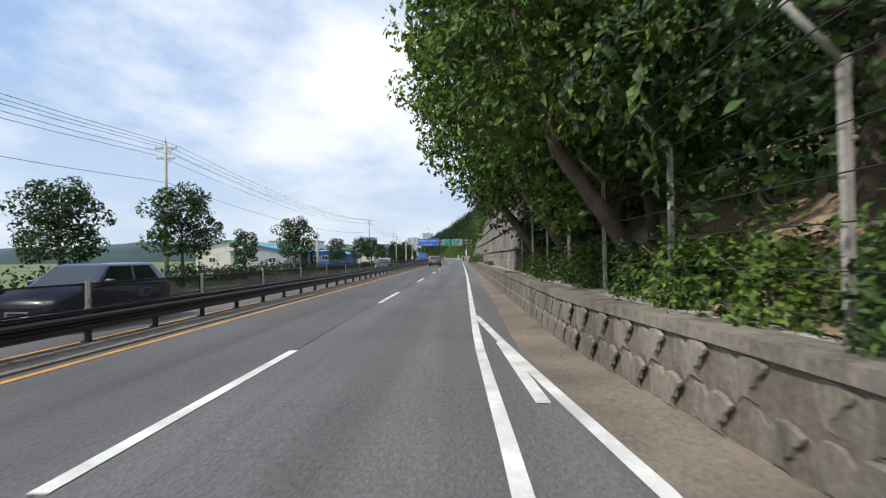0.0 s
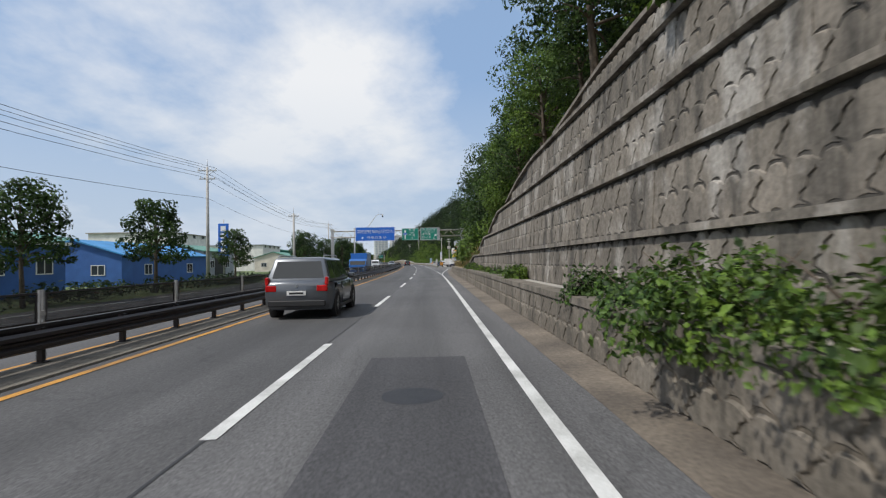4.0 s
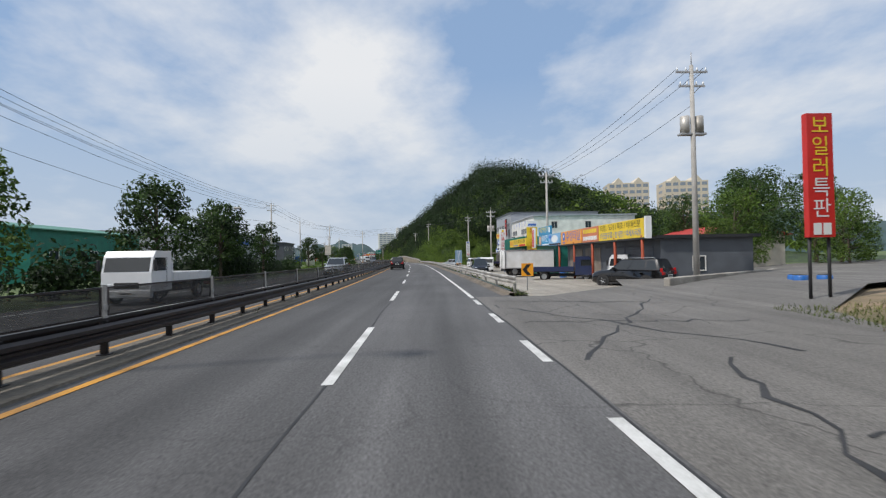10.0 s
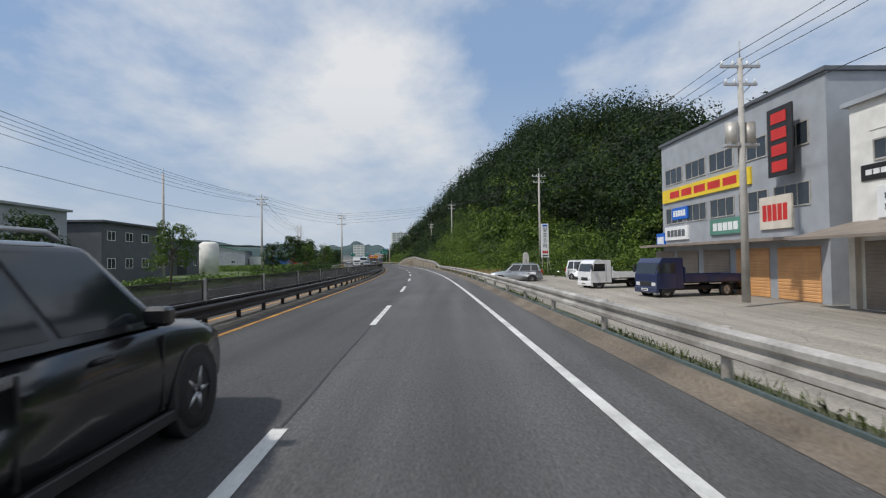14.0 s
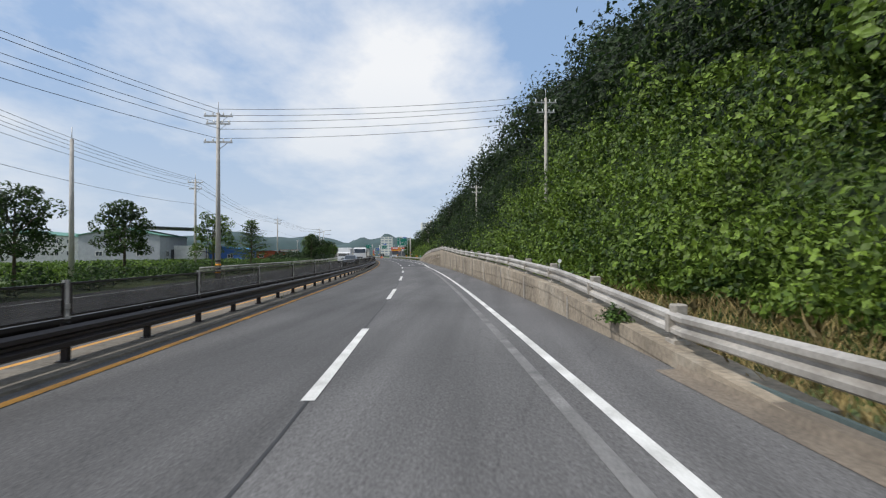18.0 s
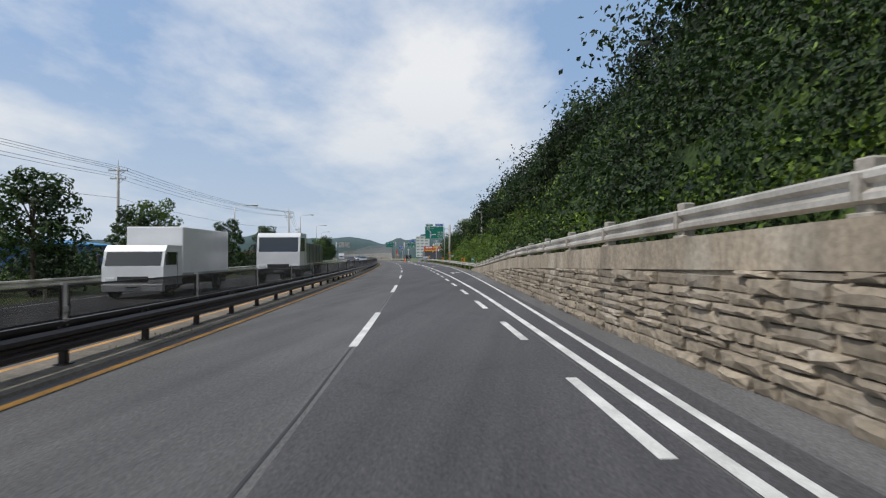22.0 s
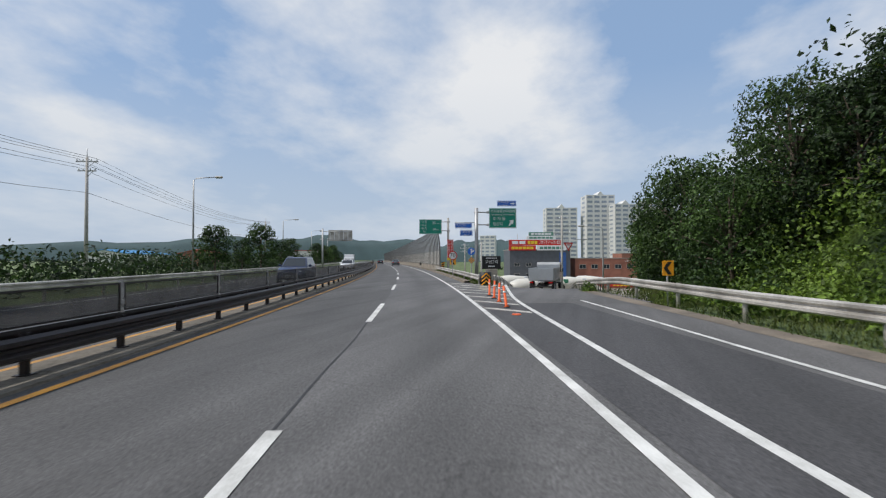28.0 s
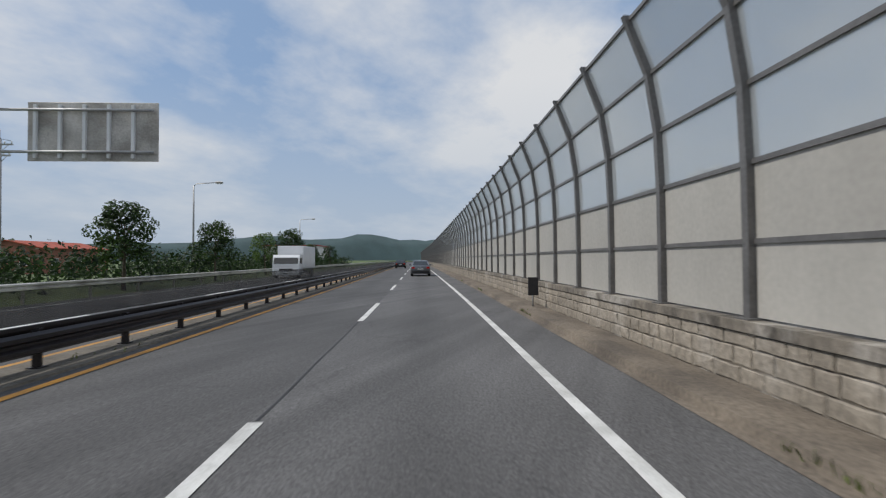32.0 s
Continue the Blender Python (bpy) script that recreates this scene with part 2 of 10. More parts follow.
def asphalt_mat(name, color, cracks=0.35, lanes=False):
    """Asphalt with stone grain, streaks along the road, patches and fine cracks; lanes: oil, wear, an inner lane
    darkened as if shaded and a darker stretch.
    """
    m = bpy.data.materials.new(name)
    m.use_nodes = True
    t = m.node_tree
    b = t.nodes["Principled BSDF"]
    b.inputs["Roughness"].default_value, b.inputs["Specular IOR Level"].default_value = 0.82, 0.4
    c = t.nodes.new("ShaderNodeTexCoord")

    def noise(scale, detail, stretch=None):
        n = t.nodes.new("ShaderNodeTexNoise")
        n.inputs["Scale"].default_value, n.inputs["Detail"].default_value = scale, detail
        if stretch:
            mp = t.nodes.new("ShaderNodeMapping")
            mp.inputs["Scale"].default_value = stretch
            t.links.new(c.outputs["Object"], mp.inputs[0])
            t.links.new(mp.outputs[0], n.inputs["Vector"])
        else:
            t.links.new(c.outputs["Object"], n.inputs["Vector"])
        return n.outputs["Fac"]

    def scaled(sock, lo, hi, a=0.3, b_=0.7):
        r = t.nodes.new("ShaderNodeMapRange")
        r.inputs["From Min"].default_value, r.inputs["From Max"].default_value = a, b_
        r.inputs["To Min"].default_value, r.inputs["To Max"].default_value = lo, hi
        t.links.new(sock, r.inputs[0])
        return r.outputs[0]

    def times(p, q):
        k = t.nodes.new("ShaderNodeMath")
        k.operation = "MULTIPLY"
        t.links.new(p, k.inputs[0])
        t.links.new(q, k.inputs[1])
        return k.outputs[0]

    grain = noise(34, 6)
    v = times(scaled(grain, 0.62, 1.38, 0.33, 0.67), scaled(noise(1.6, 4, (1.0, 0.03, 1)), 0.80, 1.2))
    v = times(v, scaled(noise(0.22, 5), 0.84, 1.16))
    v = times(v, scaled(noise(14.0, 4), 0.84, 1.16))
    vo = t.nodes.new("ShaderNodeTexVoronoi")
    vo.feature = "DISTANCE_TO_EDGE"
    vo.inputs["Scale"].default_value = 0.28
    wn = t.nodes.new("ShaderNodeTexNoise")
    wn.inputs["Scale"].default_value, wn.inputs["Detail"].default_value = 0.9, 4
    t.links.new(c.outputs["Object"], wn.inputs["Vector"])
    mxv = t.nodes.new("ShaderNodeMixRGB")
    mxv.blend_type = "ADD"
    mxv.inputs[0].default_value = 1.0
    t.links.new(c.outputs["Object"], mxv.inputs[1])
    t.links.new(wn.outputs["Color"], mxv.inputs[2])
    t.links.new(mxv.outputs[0], vo.inputs["Vector"])
    crack = scaled(vo.outputs["Distance"], 1 - 0.55 * cracks, 1.0, 0.0, 0.008)
    v = times(v, crack)
    if lanes:
        uv, sx = t.nodes.new("ShaderNodeUVMap"), t.nodes.new("ShaderNodeSeparateXYZ")
        t.links.new(uv.outputs[0], sx.inputs[0])
        for middle, deep in ((1.55, 0.16), (-1.6, 0.12)):      # dripped oil between the wheel tracks
            off, ab = t.nodes.new("ShaderNodeMath"), t.nodes.new("ShaderNodeMath")
            off.operation, off.inputs[1].default_value, ab.operation = "SUBTRACT", middle, "ABSOLUTE"
            t.links.new(sx.outputs["X"], off.inputs[0])
            t.links.new(off.outputs[0], ab.inputs[0])
            v = times(v, scaled(ab.outputs[0], 1 - deep, 1.03, 0.1, 0.75))
        v = times(v, scaled(sx.outputs["X"], 0.77, 1.0, -0.1, 0.0))   # inner lane paved separately; extra darkening imitates the windscreen's gradient
        v = times(v, scaled(sx.outputs["Y"], 1.0, 0.84, 1.84, 1.92))  # a darker stretch beside the shops
        v = times(v, scaled(sx.outputs["Y"], 1.0, 1.19, 2.5, 2.9))
    hv = t.nodes.new("ShaderNodeHueSaturation")
    hv.inputs["Color"].default_value = (*color, 1)
    t.links.new(v, hv.inputs["Value"])
    t.links.new(hv.outputs[0], b.inputs["Base Color"])
    bp = t.nodes.new("ShaderNodeBump")
    bp.inputs["Strength"].default_value, bp.inputs["Distance"].default_value = 0.22, 0.01
    t.links.new(grain, bp.inputs["Height"])
    t.links.new(bp.outputs[0], b.inputs["Normal"])
    return m


def weathered(name, color, dark, pale, streak=0.7, bloom=0.5, fine=14.0, bump=0.5, island=0.08):
    """Old concrete or stone: blotches, dark run-off streaks, pale bloom and a pitted face."""
    m = bpy.data.materials.new(name)
    m.use_nodes = True
    t = m.node_tree
    b = t.nodes["Principled BSDF"]
    b.inputs["Roughness"].default_value, b.inputs["Specular IOR Level"].default_value = 0.93, 0.25
    g, o = t.nodes.new("ShaderNodeNewGeometry"), t.nodes.new("ShaderNodeObjectInfo")

    def noise(scale, detail, stretch):
        mp, n = t.nodes.new("ShaderNodeMapping"), t.nodes.new("ShaderNodeTexNoise")
        mp.inputs["Scale"].default_value = stretch
        n.inputs["Scale"].default_value, n.inputs["Detail"].default_value, n.inputs["Roughness"].default_value = scale, detail, 0.6
        t.links.new(g.outputs["Position"], mp.inputs[0])
        t.links.new(mp.outputs[0], n.inputs["Vector"])
        return n.outputs["Fac"]

    def ranged(sock, a, c, lo, hi):
        r = t.nodes.new("ShaderNodeMapRange")
        r.inputs["From Min"].default_value, r.inputs["From Max"].default_value = a, c
        r.inputs["To Min"].default_value, r.inputs["To Max"].default_value = lo, hi
        t.links.new(sock, r.inputs[0])
        return r.outputs[0]

    def blend(fac, one, two):
        x = t.nodes.new("ShaderNodeMixRGB")
        t.links.new(fac, x.inputs[0])
        for k, v in ((1, one), (2, two)):
            if isinstance(v, tuple):
                x.inputs[k].default_value = (*v, 1)
            else:
                t.links.new(v, x.inputs[k])
        return x.outputs[0]

    pit = noise(fine, 5, (1, 1, 1))
    c = blend(ranged(noise(0.55, 6, (1, 1, 1)), 0.36, 0.66, 0, 1), tuple(v * 0.72 for v in color), color)
    c = blend(ranged(noise(2.2, 5, (1, 1, 0.16)), 0.47, 0.66, 0, streak), c, dark)
    c = blend(ranged(noise(1.1, 5, (1, 1, 0.6)), 0.53, 0.65, 0, bloom), c, pale)
    c = blend(ranged(noise(5.0, 4, (1, 1, 0.5)), 0.55, 0.75, 0, streak * 0.6), c, dark)
    ad, fr = t.nodes.new("ShaderNodeMath"), t.nodes.new("ShaderNodeMath")
    ad.operation, fr.operation = "ADD", "FRACT"
    t.links.new(g.outputs["Random Per Island"], ad.inputs[0])
    t.links.new(o.outputs["Random"], ad.inputs[1])
    t.links.new(ad.outputs[0], fr.inputs[0])
    hv, ml = t.nodes.new("ShaderNodeHueSaturation"), t.nodes.new("ShaderNodeMath")
    ml.operation = "MULTIPLY"
    t.links.new(ranged(fr.outputs[0], 0, 1, 1 - island, 1 + island), ml.inputs[0])
    t.links.new(ranged(pit, 0.35, 0.65, 0.8, 1.2), ml.inputs[1])
    t.links.new(ml.outputs[0], hv.inputs["Value"])
    t.links.new(c, hv.inputs["Color"])
    t.links.new(hv.outputs[0], b.inputs["Base Color"])
    bp = t.nodes.new("ShaderNodeBump")
    bp.inputs["Strength"].default_value, bp.inputs["Distance"].default_value = bump, 0.02
    t.links.new(pit, bp.inputs["Height"])
    t.links.new(bp.outputs[0], b.inputs["Normal"])
    return m


M = dict(
    asphalt=asphalt_mat("asphalt", (0.099, 0.097, 0.097), lanes=True),
    asphalt_new=asphalt_mat("asphalt_new", (0.060, 0.059, 0.062)),
    asphalt_old=asphalt_mat("asphalt_old", (0.145, 0.137, 0.126), cracks=1.0),
    forecourt=asphalt_mat("forecourt", (0.30, 0.275, 0.235), cracks=0.8),
    seam=mat("seam", (0.03, 0.03, 0.031), 0.7, var=0.3, scale=2),
    white_line=mat("white_line", (0.62, 0.62, 0.60), 0.75, var=0.22, scale=1.5, fine=35, bump=0.2, dirt=(0.42, 0.42, 0.40)),
    worn_line=mat("worn_line", (0.17, 0.168, 0.165), 0.8, var=0.35, scale=2.5, fine=30),
    worn_paint=mat("worn_paint", (0.50, 0.48, 0.44), 0.8, var=0.5, scale=2.2, fine=25, dirt=(0.15, 0.145, 0.135)),
    sand=mat("spilt_sand", (0.30, 0.27, 0.225), 0.95, var=0.4, scale=1.5, fine=25, dirt=(0.17, 0.155, 0.13)),
    yellow_line=mat("yellow_line", (0.52, 0.25, 0.035), 0.75, var=0.3, scale=1.2, fine=35, dirt=(0.30, 0.16, 0.05)),
    concrete=mat("concrete", (0.36, 0.335, 0.295), 0.9, var=0.3, scale=0.7, fine=18, dirt=(0.20, 0.185, 0.16)),
    gutter=mat("gutter", (0.165, 0.137, 0.105), 0.92, var=0.4, scale=0.6, fine=20, dirt=(0.10, 0.083, 0.066), bump=0.3),
    wall=weathered("wall_concrete", (0.235, 0.208, 0.172), (0.05, 0.047, 0.042), (0.42, 0.395, 0.355), 0.75, 0.65),
    low_wall=weathered("low_wall_concrete", (0.205, 0.18, 0.146), (0.045, 0.043, 0.037), (0.30, 0.27, 0.225), 0.7, 0.3),
    strip=weathered("median_concrete", (0.20, 0.18, 0.15), (0.075, 0.07, 0.06), (0.30, 0.28, 0.24), 0.6, 0.3),
    pale_stone=weathered("pale_stone", (0.34, 0.30, 0.245), (0.17, 0.15, 0.125), (0.42, 0.39, 0.345), 0.45, 0.3, 12, 0.6, 0.1),
    bronze=mat("grey_bronze_post", (0.17, 0.165, 0.16), 0.5, 0.4, var=0.2, scale=1.2, fine=20, bump=0.05),
    edging=mat("teal_edging", (0.075, 0.105, 0.105), 0.7, var=0.3, scale=1.0, fine=15),
    ramp=asphalt_mat("ramp_asphalt", (0.108, 0.104, 0.10), cracks=0.5),
    verge=mat("verge_soil", (0.085, 0.085, 0.045), 0.95, var=0.4, scale=0.8, fine=12, dirt=(0.05, 0.06, 0.03), bump=0.5),
    # near-black backing that deepens the relief grooves by colour
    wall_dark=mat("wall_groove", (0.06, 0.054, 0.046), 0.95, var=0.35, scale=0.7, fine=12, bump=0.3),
    wall_pale=weathered("pale_wall", (0.33, 0.28, 0.215), (0.12, 0.105, 0.085), (0.42, 0.385, 0.32), 0.6, 0.4, 11, 0.5, 0.05),
    groove_pale=weathered("pale_wall_groove", (0.225, 0.192, 0.148), (0.10, 0.088, 0.07), (0.28, 0.25, 0.21), 0.5, 0.3),
    groove=weathered("wall_pale_groove", (0.15, 0.128, 0.10), (0.07, 0.06, 0.05), (0.2, 0.18, 0.15), 0.5, 0.2),
    masonry=weathered("masonry", (0.30, 0.255, 0.195), (0.12, 0.108, 0.09), (0.37, 0.345, 0.31), 0.5, 0.35, 9, 0.9, 0.24),
    rail_dark=mat("brown_steel", (0.028, 0.024, 0.026), 0.42, 0.3, var=0.3, scale=1.0, fine=20, bump=0.05),
    rail=mat("galvanised_steel", (0.52, 0.495, 0.455), 0.5, 0.35, var=0.25, scale=0.9, fine=20, dirt=(0.27, 0.25, 0.22), bump=0.05),
    steel=mat("grey_steel", (0.42, 0.42, 0.42), 0.5, 0.4, var=0.2, scale=1.2, fine=20, bump=0.05),
    soil=mat("soil", (0.23, 0.165, 0.105), 0.95, var=0.4, scale=0.5, fine=8, dirt=(0.11, 0.10, 0.05), bump=0.5),
    meadow=mat("meadow", (0.10, 0.13, 0.045), 0.95, var=0.4, scale=0.08, fine=2.5, dirt=(0.055, 0.085, 0.025), bump=0.5),
    hillside=leaf_mat("hillside", (0.014, 0.03, 0.008), (0.075, 0.12, 0.02), 4.0),
    pole=mat("concrete_pole", (0.42, 0.40, 0.37), 0.85, var=0.2, scale=1.5, fine=25),
    dark=mat("dark_metal", (0.03, 0.03, 0.033), 0.6, 0.2, var=0.2),
    bark=mat("bark", (0.10, 0.078, 0.058), 0.95, var=0.35, scale=4, fine=30, bump=0.6),
    leaf=leaf_mat("leaves", (0.024, 0.052, 0.014), (0.12, 0.21, 0.04)),
    # dark wood foliage; its depth of colour also stands in for hillside shade
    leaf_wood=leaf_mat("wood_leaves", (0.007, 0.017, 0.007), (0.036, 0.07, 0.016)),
    leaf_bank=leaf_mat("bank_leaves", (0.018, 0.042, 0.012), (0.105, 0.185, 0.038)),
    leaf_street=leaf_mat("street_leaves", (0.014, 0.032, 0.010), (0.075, 0.135, 0.028)),
    leaf_light=leaf_mat("light_leaves", (0.035, 0.075, 0.015), (0.16, 0.25, 0.035)),
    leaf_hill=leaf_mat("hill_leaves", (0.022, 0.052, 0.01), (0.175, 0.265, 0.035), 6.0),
    # woodland green with bluish distance haze mixed into the colour
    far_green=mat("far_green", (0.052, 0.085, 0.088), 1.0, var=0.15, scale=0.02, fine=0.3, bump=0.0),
    dry_grass=leaf_mat("dry_grass", (0.20, 0.15, 0.06), (0.48, 0.37, 0.17), 3.0),
    grass=leaf_mat("grass", (0.05, 0.085, 0.018), (0.17, 0.20, 0.05)),
)


def glass_mat(name, color, rough=0.05, trans=1.0, spec=0.5):
    m = bpy.data.materials.new(name)
    m.use_nodes = True
    b = m.node_tree.nodes["Principled BSDF"]
    b.inputs["Base Color"].default_value = (*color, 1)
    b.inputs["Roughness"].default_value, b.inputs["Transmission Weight"].default_value, b.inputs["IOR"].default_value = rough, trans, 1.3
    return m


# ---- mesh helpers ----
def part(name, bm, material, parent=None, label=""):
    me = bpy.data.meshes.new(name)
    bm.to_mesh(me)
    bm.free()
    for mm in (material if isinstance(material, (list, tuple)) else [material]):
        me.materials.append(mm)
    ob = new(name, me)
    if parent is not None:
        ob.parent = parent
    if label:
        ob["label"] = label
    return ob


def share(name, me, parent, m):
    """One more piece on a mesh that exists; m is its pose in its parent."""
    ob = new(name, me)
    ob.parent = parent
    ob.matrix_basis = m
    return ob


def raw(name, verts, faces, material, parent=None, label="", smooth=False):
    me = bpy.data.meshes.new(name)
    me.from_pydata([tuple(v) for v in verts], [], faces)
    me.materials.append(material)
    if smooth:
        me.polygons.foreach_set("use_smooth", [True] * len(me.polygons))
    ob = new(name, me)
    if parent is not None:
        ob.parent = parent
    if label:
        ob["label"] = label
    return ob


def cube(bm, x0, x1, y0, y1, z0, z1, bevel=0.0):
    r = bmesh.ops.create_cube(bm, size=1)
    bmesh.ops.scale(bm, vec=(x1 - x0, y1 - y0, z1 - z0), verts=r["verts"])
    bmesh.ops.translate(bm, vec=((x0 + x1) / 2, (y0 + y1) / 2, (z0 + z1) / 2), verts=r["verts"])
    if bevel:
        es = list({e for v in r["verts"] for e in v.link_edges})
        bmesh.ops.bevel(bm, geom=es, offset=bevel, segments=1, affect="EDGES")
    return bm


def box(x0, x1, y0, y1, z0, z1, bevel=0.0):
    return cube(bmesh.new(), x0, x1, y0, y1, z0, z1, bevel)


def tube(bm, pts, radii, n=8, caps=True):
    """A round bar along points."""
    pts = [Vector(p) for p in pts]
    if not isinstance(radii, (list, tuple)):
        radii = [radii] * len(pts)
    rings = []
    for i, p in enumerate(pts):
        d = (pts[min(i + 1, len(pts) - 1)] - pts[max(i - 1, 0)]).normalized()
        u = d.cross(Vector((0, 0, 1)) if abs(d.z) < 0.9 else Vector((1, 0, 0))).normalized()
        v = d.cross(u)
        rings.append([bm.verts.new(p + radii[i] * (math.cos(a) * u + math.sin(a) * v)) for a in [2 * math.pi * k / n for k in range(n)]])
    for a, b in zip(rings, rings[1:]):
        for k in range(n):
            f = bm.faces.new((a[k], a[(k + 1) % n], b[(k + 1) % n], b[k]))
            f.smooth = True
    if caps:
        bm.faces.new(rings[0][::-1])
        bm.faces.new(rings[-1])
    return bm


def bar(pts, radii, n=8):
    return tube(bmesh.new(), pts, radii, n)


def empty(name, m=None, label="", category="", group="", kind=""):
    ob = new(name)
    ob.empty_display_size = 0.2
    if m is not None:
        ob.matrix_basis = m
    return tagged(ob, label, category, group, kind)


def ribbon(name, s0, s1, d0, d1, z, material, step=2.0, parent=None, label=""):
    """A strip along the road between two offsets, which may be functions of s."""
    n = max(2, int(round((s1 - s0) / step)) + 1)
    s = np.linspace(s0, s1, n)
    f = lambda d: np.array([d(q) for q in s]) if callable(d) else np.full(n, float(d))
    zf = f(z)
    v = np.concatenate([PA(s, f(d0), zf), PA(s, f(d1), zf)])
    faces = [(i, n + i, n + i + 1, i + 1) for i in range(n - 1)]
    return raw(name, v, faces, material, parent, label)


def lay_uv(ob, d0, d1, s0, s1):
    """Gives a ribbon its offset and way along the road as texture coordinates."""
    n = len(ob.data.vertices) // 2
    s = np.linspace(s0, s1, n)
    d = np.concatenate([np.full(n, float(d0)), [float(d1(q)) for q in s]])
    uv = ob.data.uv_layers.new(name="lanes")
    idx = np.empty(len(ob.data.loops), dtype=np.int32)
    ob.data.loops.foreach_get("vertex_index", idx)
    uv.data.foreach_set("uv", np.stack([d[idx], np.concatenate([s, s])[idx] * 0.01], 1).astype(np.float32).ravel())


def sweep(name, s0, s1, profile, material, step=2.0, parent=None, label="", closed=False, smooth=False, ends=True):
    """A profile, a list of (d, z) or a function of s that gives one, drawn along the road."""
    n = max(2, int(round((s1 - s0) / step)) + 1)
    ss = np.linspace(s0, s1, n)
    v, k = [], 0
    for s in ss:
        pr = profile(s) if callable(profile) else profile
        k = len(pr)
        v += [P(s, d, z) for d, z in pr]
    m = k if closed else k - 1
    faces = [(i * k + j, i * k + (j + 1) % k, (i + 1) * k + (j + 1) % k, (i + 1) * k + j) for i in range(n - 1) for j in range(m)]
    if closed and ends:
        faces += [tuple(range(k))[::-1], tuple(range((n - 1) * k, n * k))]
    return raw(name, v, faces, material, parent, label, smooth)


# ---- leaves ----
def leaf_mesh(name, c, nrm, size, material, parent=None, aspect=0.55, droop=0.0, rng=None):
    """One bent blade at every place c, facing about along nrm."""
    rng = rng or np.random.default_rng(5)
    n = len(c)
    a = rng.normal(size=(n, 3))
    nn = nrm + 0.55 * rng.normal(size=(n, 3))
    nn /= np.linalg.norm(nn, axis=1, keepdims=True) + 1e-9
    a -= (a * nn).sum(1, keepdims=True) * nn
    a[:, 2] -= droop
    a /= np.linalg.norm(a, axis=1, keepdims=True) + 1e-9
    b = np.cross(nn, a)
    size = size[:, None]
    v = np.stack([c - a * size * 0.5, c + b * size * aspect * 0.5 + nn * size * 0.12, c + a * size * 0.5, c - b * size * aspect * 0.5 + nn * size * 0.12], 1).reshape(-1, 3)
    me = bpy.data.meshes.new(name)
    me.vertices.add(4 * n)
    me.vertices.foreach_set("co", v.astype(np.float32).ravel())
    me.loops.add(4 * n)
    me.loops.foreach_set("vertex_index", np.arange(4 * n, dtype=np.int32))
    me.polygons.add(n)
    me.polygons.foreach_set("loop_start", np.arange(0, 4 * n, 4, dtype=np.int32))
    me.polygons.foreach_set("loop_total", np.full(n, 4, dtype=np.int32))
    me.materials.append(material)
    me.update(calc_edges=True)
    me.validate()
    ob = new(name, me)
    if parent is not None:
        ob.parent = parent
    return ob

# ---- ground ----
def low_land(s, d):
    """The ground falls away beside the bridge ramp near the walk's end."""
    a = np.clip((s - 503) / 26, 0, 1) * np.clip((d - 5.6) / 6, 0, 1)
    y = np.clip((s - 188) / 6, 0, 1) * np.clip((302 - s) / 8, 0, 1) * np.clip((d - 4.2) / 3, 0, 1) * np.clip((52 - d) / 6, 0, 1)
    return -0.14 - 5.1 * a * a * (3 - 2 * a) - 0.85 * y


def road_sd(x, y):
    i = np.searchsorted(RY, np.clip(y, -80, 960)).clip(1, len(RY) - 1)
    for _ in range(3):
        a = RT[i]
        ds = (x - RX[i]) * np.sin(a) + (y - RY[i]) * np.cos(a)
        i = np.clip(i + np.round(ds / 0.5).astype(int), 1, len(RY) - 1)
    a = RT[i]
    return RS[i], (x - RX[i]) * np.cos(a) - (y - RY[i]) * np.sin(a)


gx = np.concatenate([[-4000, -2500, -1500, -900, -600, -420], np.arange(-330, 151, 4.0), [200, 300, 500, 900, 1500, 2500, 4000]])
gy = np.concatenate([[-3000, -1200, -500, -200], np.arange(-80, 721, 4.0), [800, 900, 1100, 1500, 2200, 3200, 4800]])
mx, my = np.meshgrid(gx, gy)
ss, dd = road_sd(mx.ravel(), my.ravel())
near = (np.abs(mx.ravel()) < 335) & (my.ravel() < 725)
gz = np.where(near, low_land(ss, dd), np.where(dd > 20, -5.24 * (ss > 525) - 0.14 * (ss <= 525), -0.14))
nx_, ny_ = len(gx), len(gy)
raw("ground", np.stack([mx.ravel(), my.ravel(), gz], 1),
    [(j * nx_ + i, j * nx_ + i + 1, (j + 1) * nx_ + i + 1, (j + 1) * nx_ + i) for j in range(ny_ - 1) for i in range(nx_ - 1)], M["meadow"])
tagged(bpy.data.objects["ground"], "flat grassy ground beyond the road", "ground", kind="structure")

# ---- carriageway ----
def right_edge(s):
    return lerp(s, (-80, 5.3), (3, 5.2), (8.5, 4.7), (38, 4.45), (121, 4.5), (139, 5.2), (152, 6.15), (160, 6.9), (175, 8.4), (186, 9.5), (188, 4.6),
                (310, 4.6), (312, 4.7), (366, 4.85), (386, 5.0), (403, 5.8), (420, 7.0), (440, 7.35), (470, 7.9), (495, 8.6), (512, 9.6), (516, 5.0), (560, 5.4), (960, 5.6))


road = ribbon("road", -80, 900, -12.6, right_edge, 0.0, M["asphalt"], 2.0)
lay_uv(road, -12.6, right_edge, -80, 900)
tagged(road, "grey worn asphalt carriageway of four lanes", "road", kind="structure")
new_lane = ribbon("repaved_lane", 365.5, 470, 0.06, lambda s: lerp(s, (365, 3.1), (372, 3.34), (470, 3.34)), 0.004, M["asphalt_new"], 2.0, road)
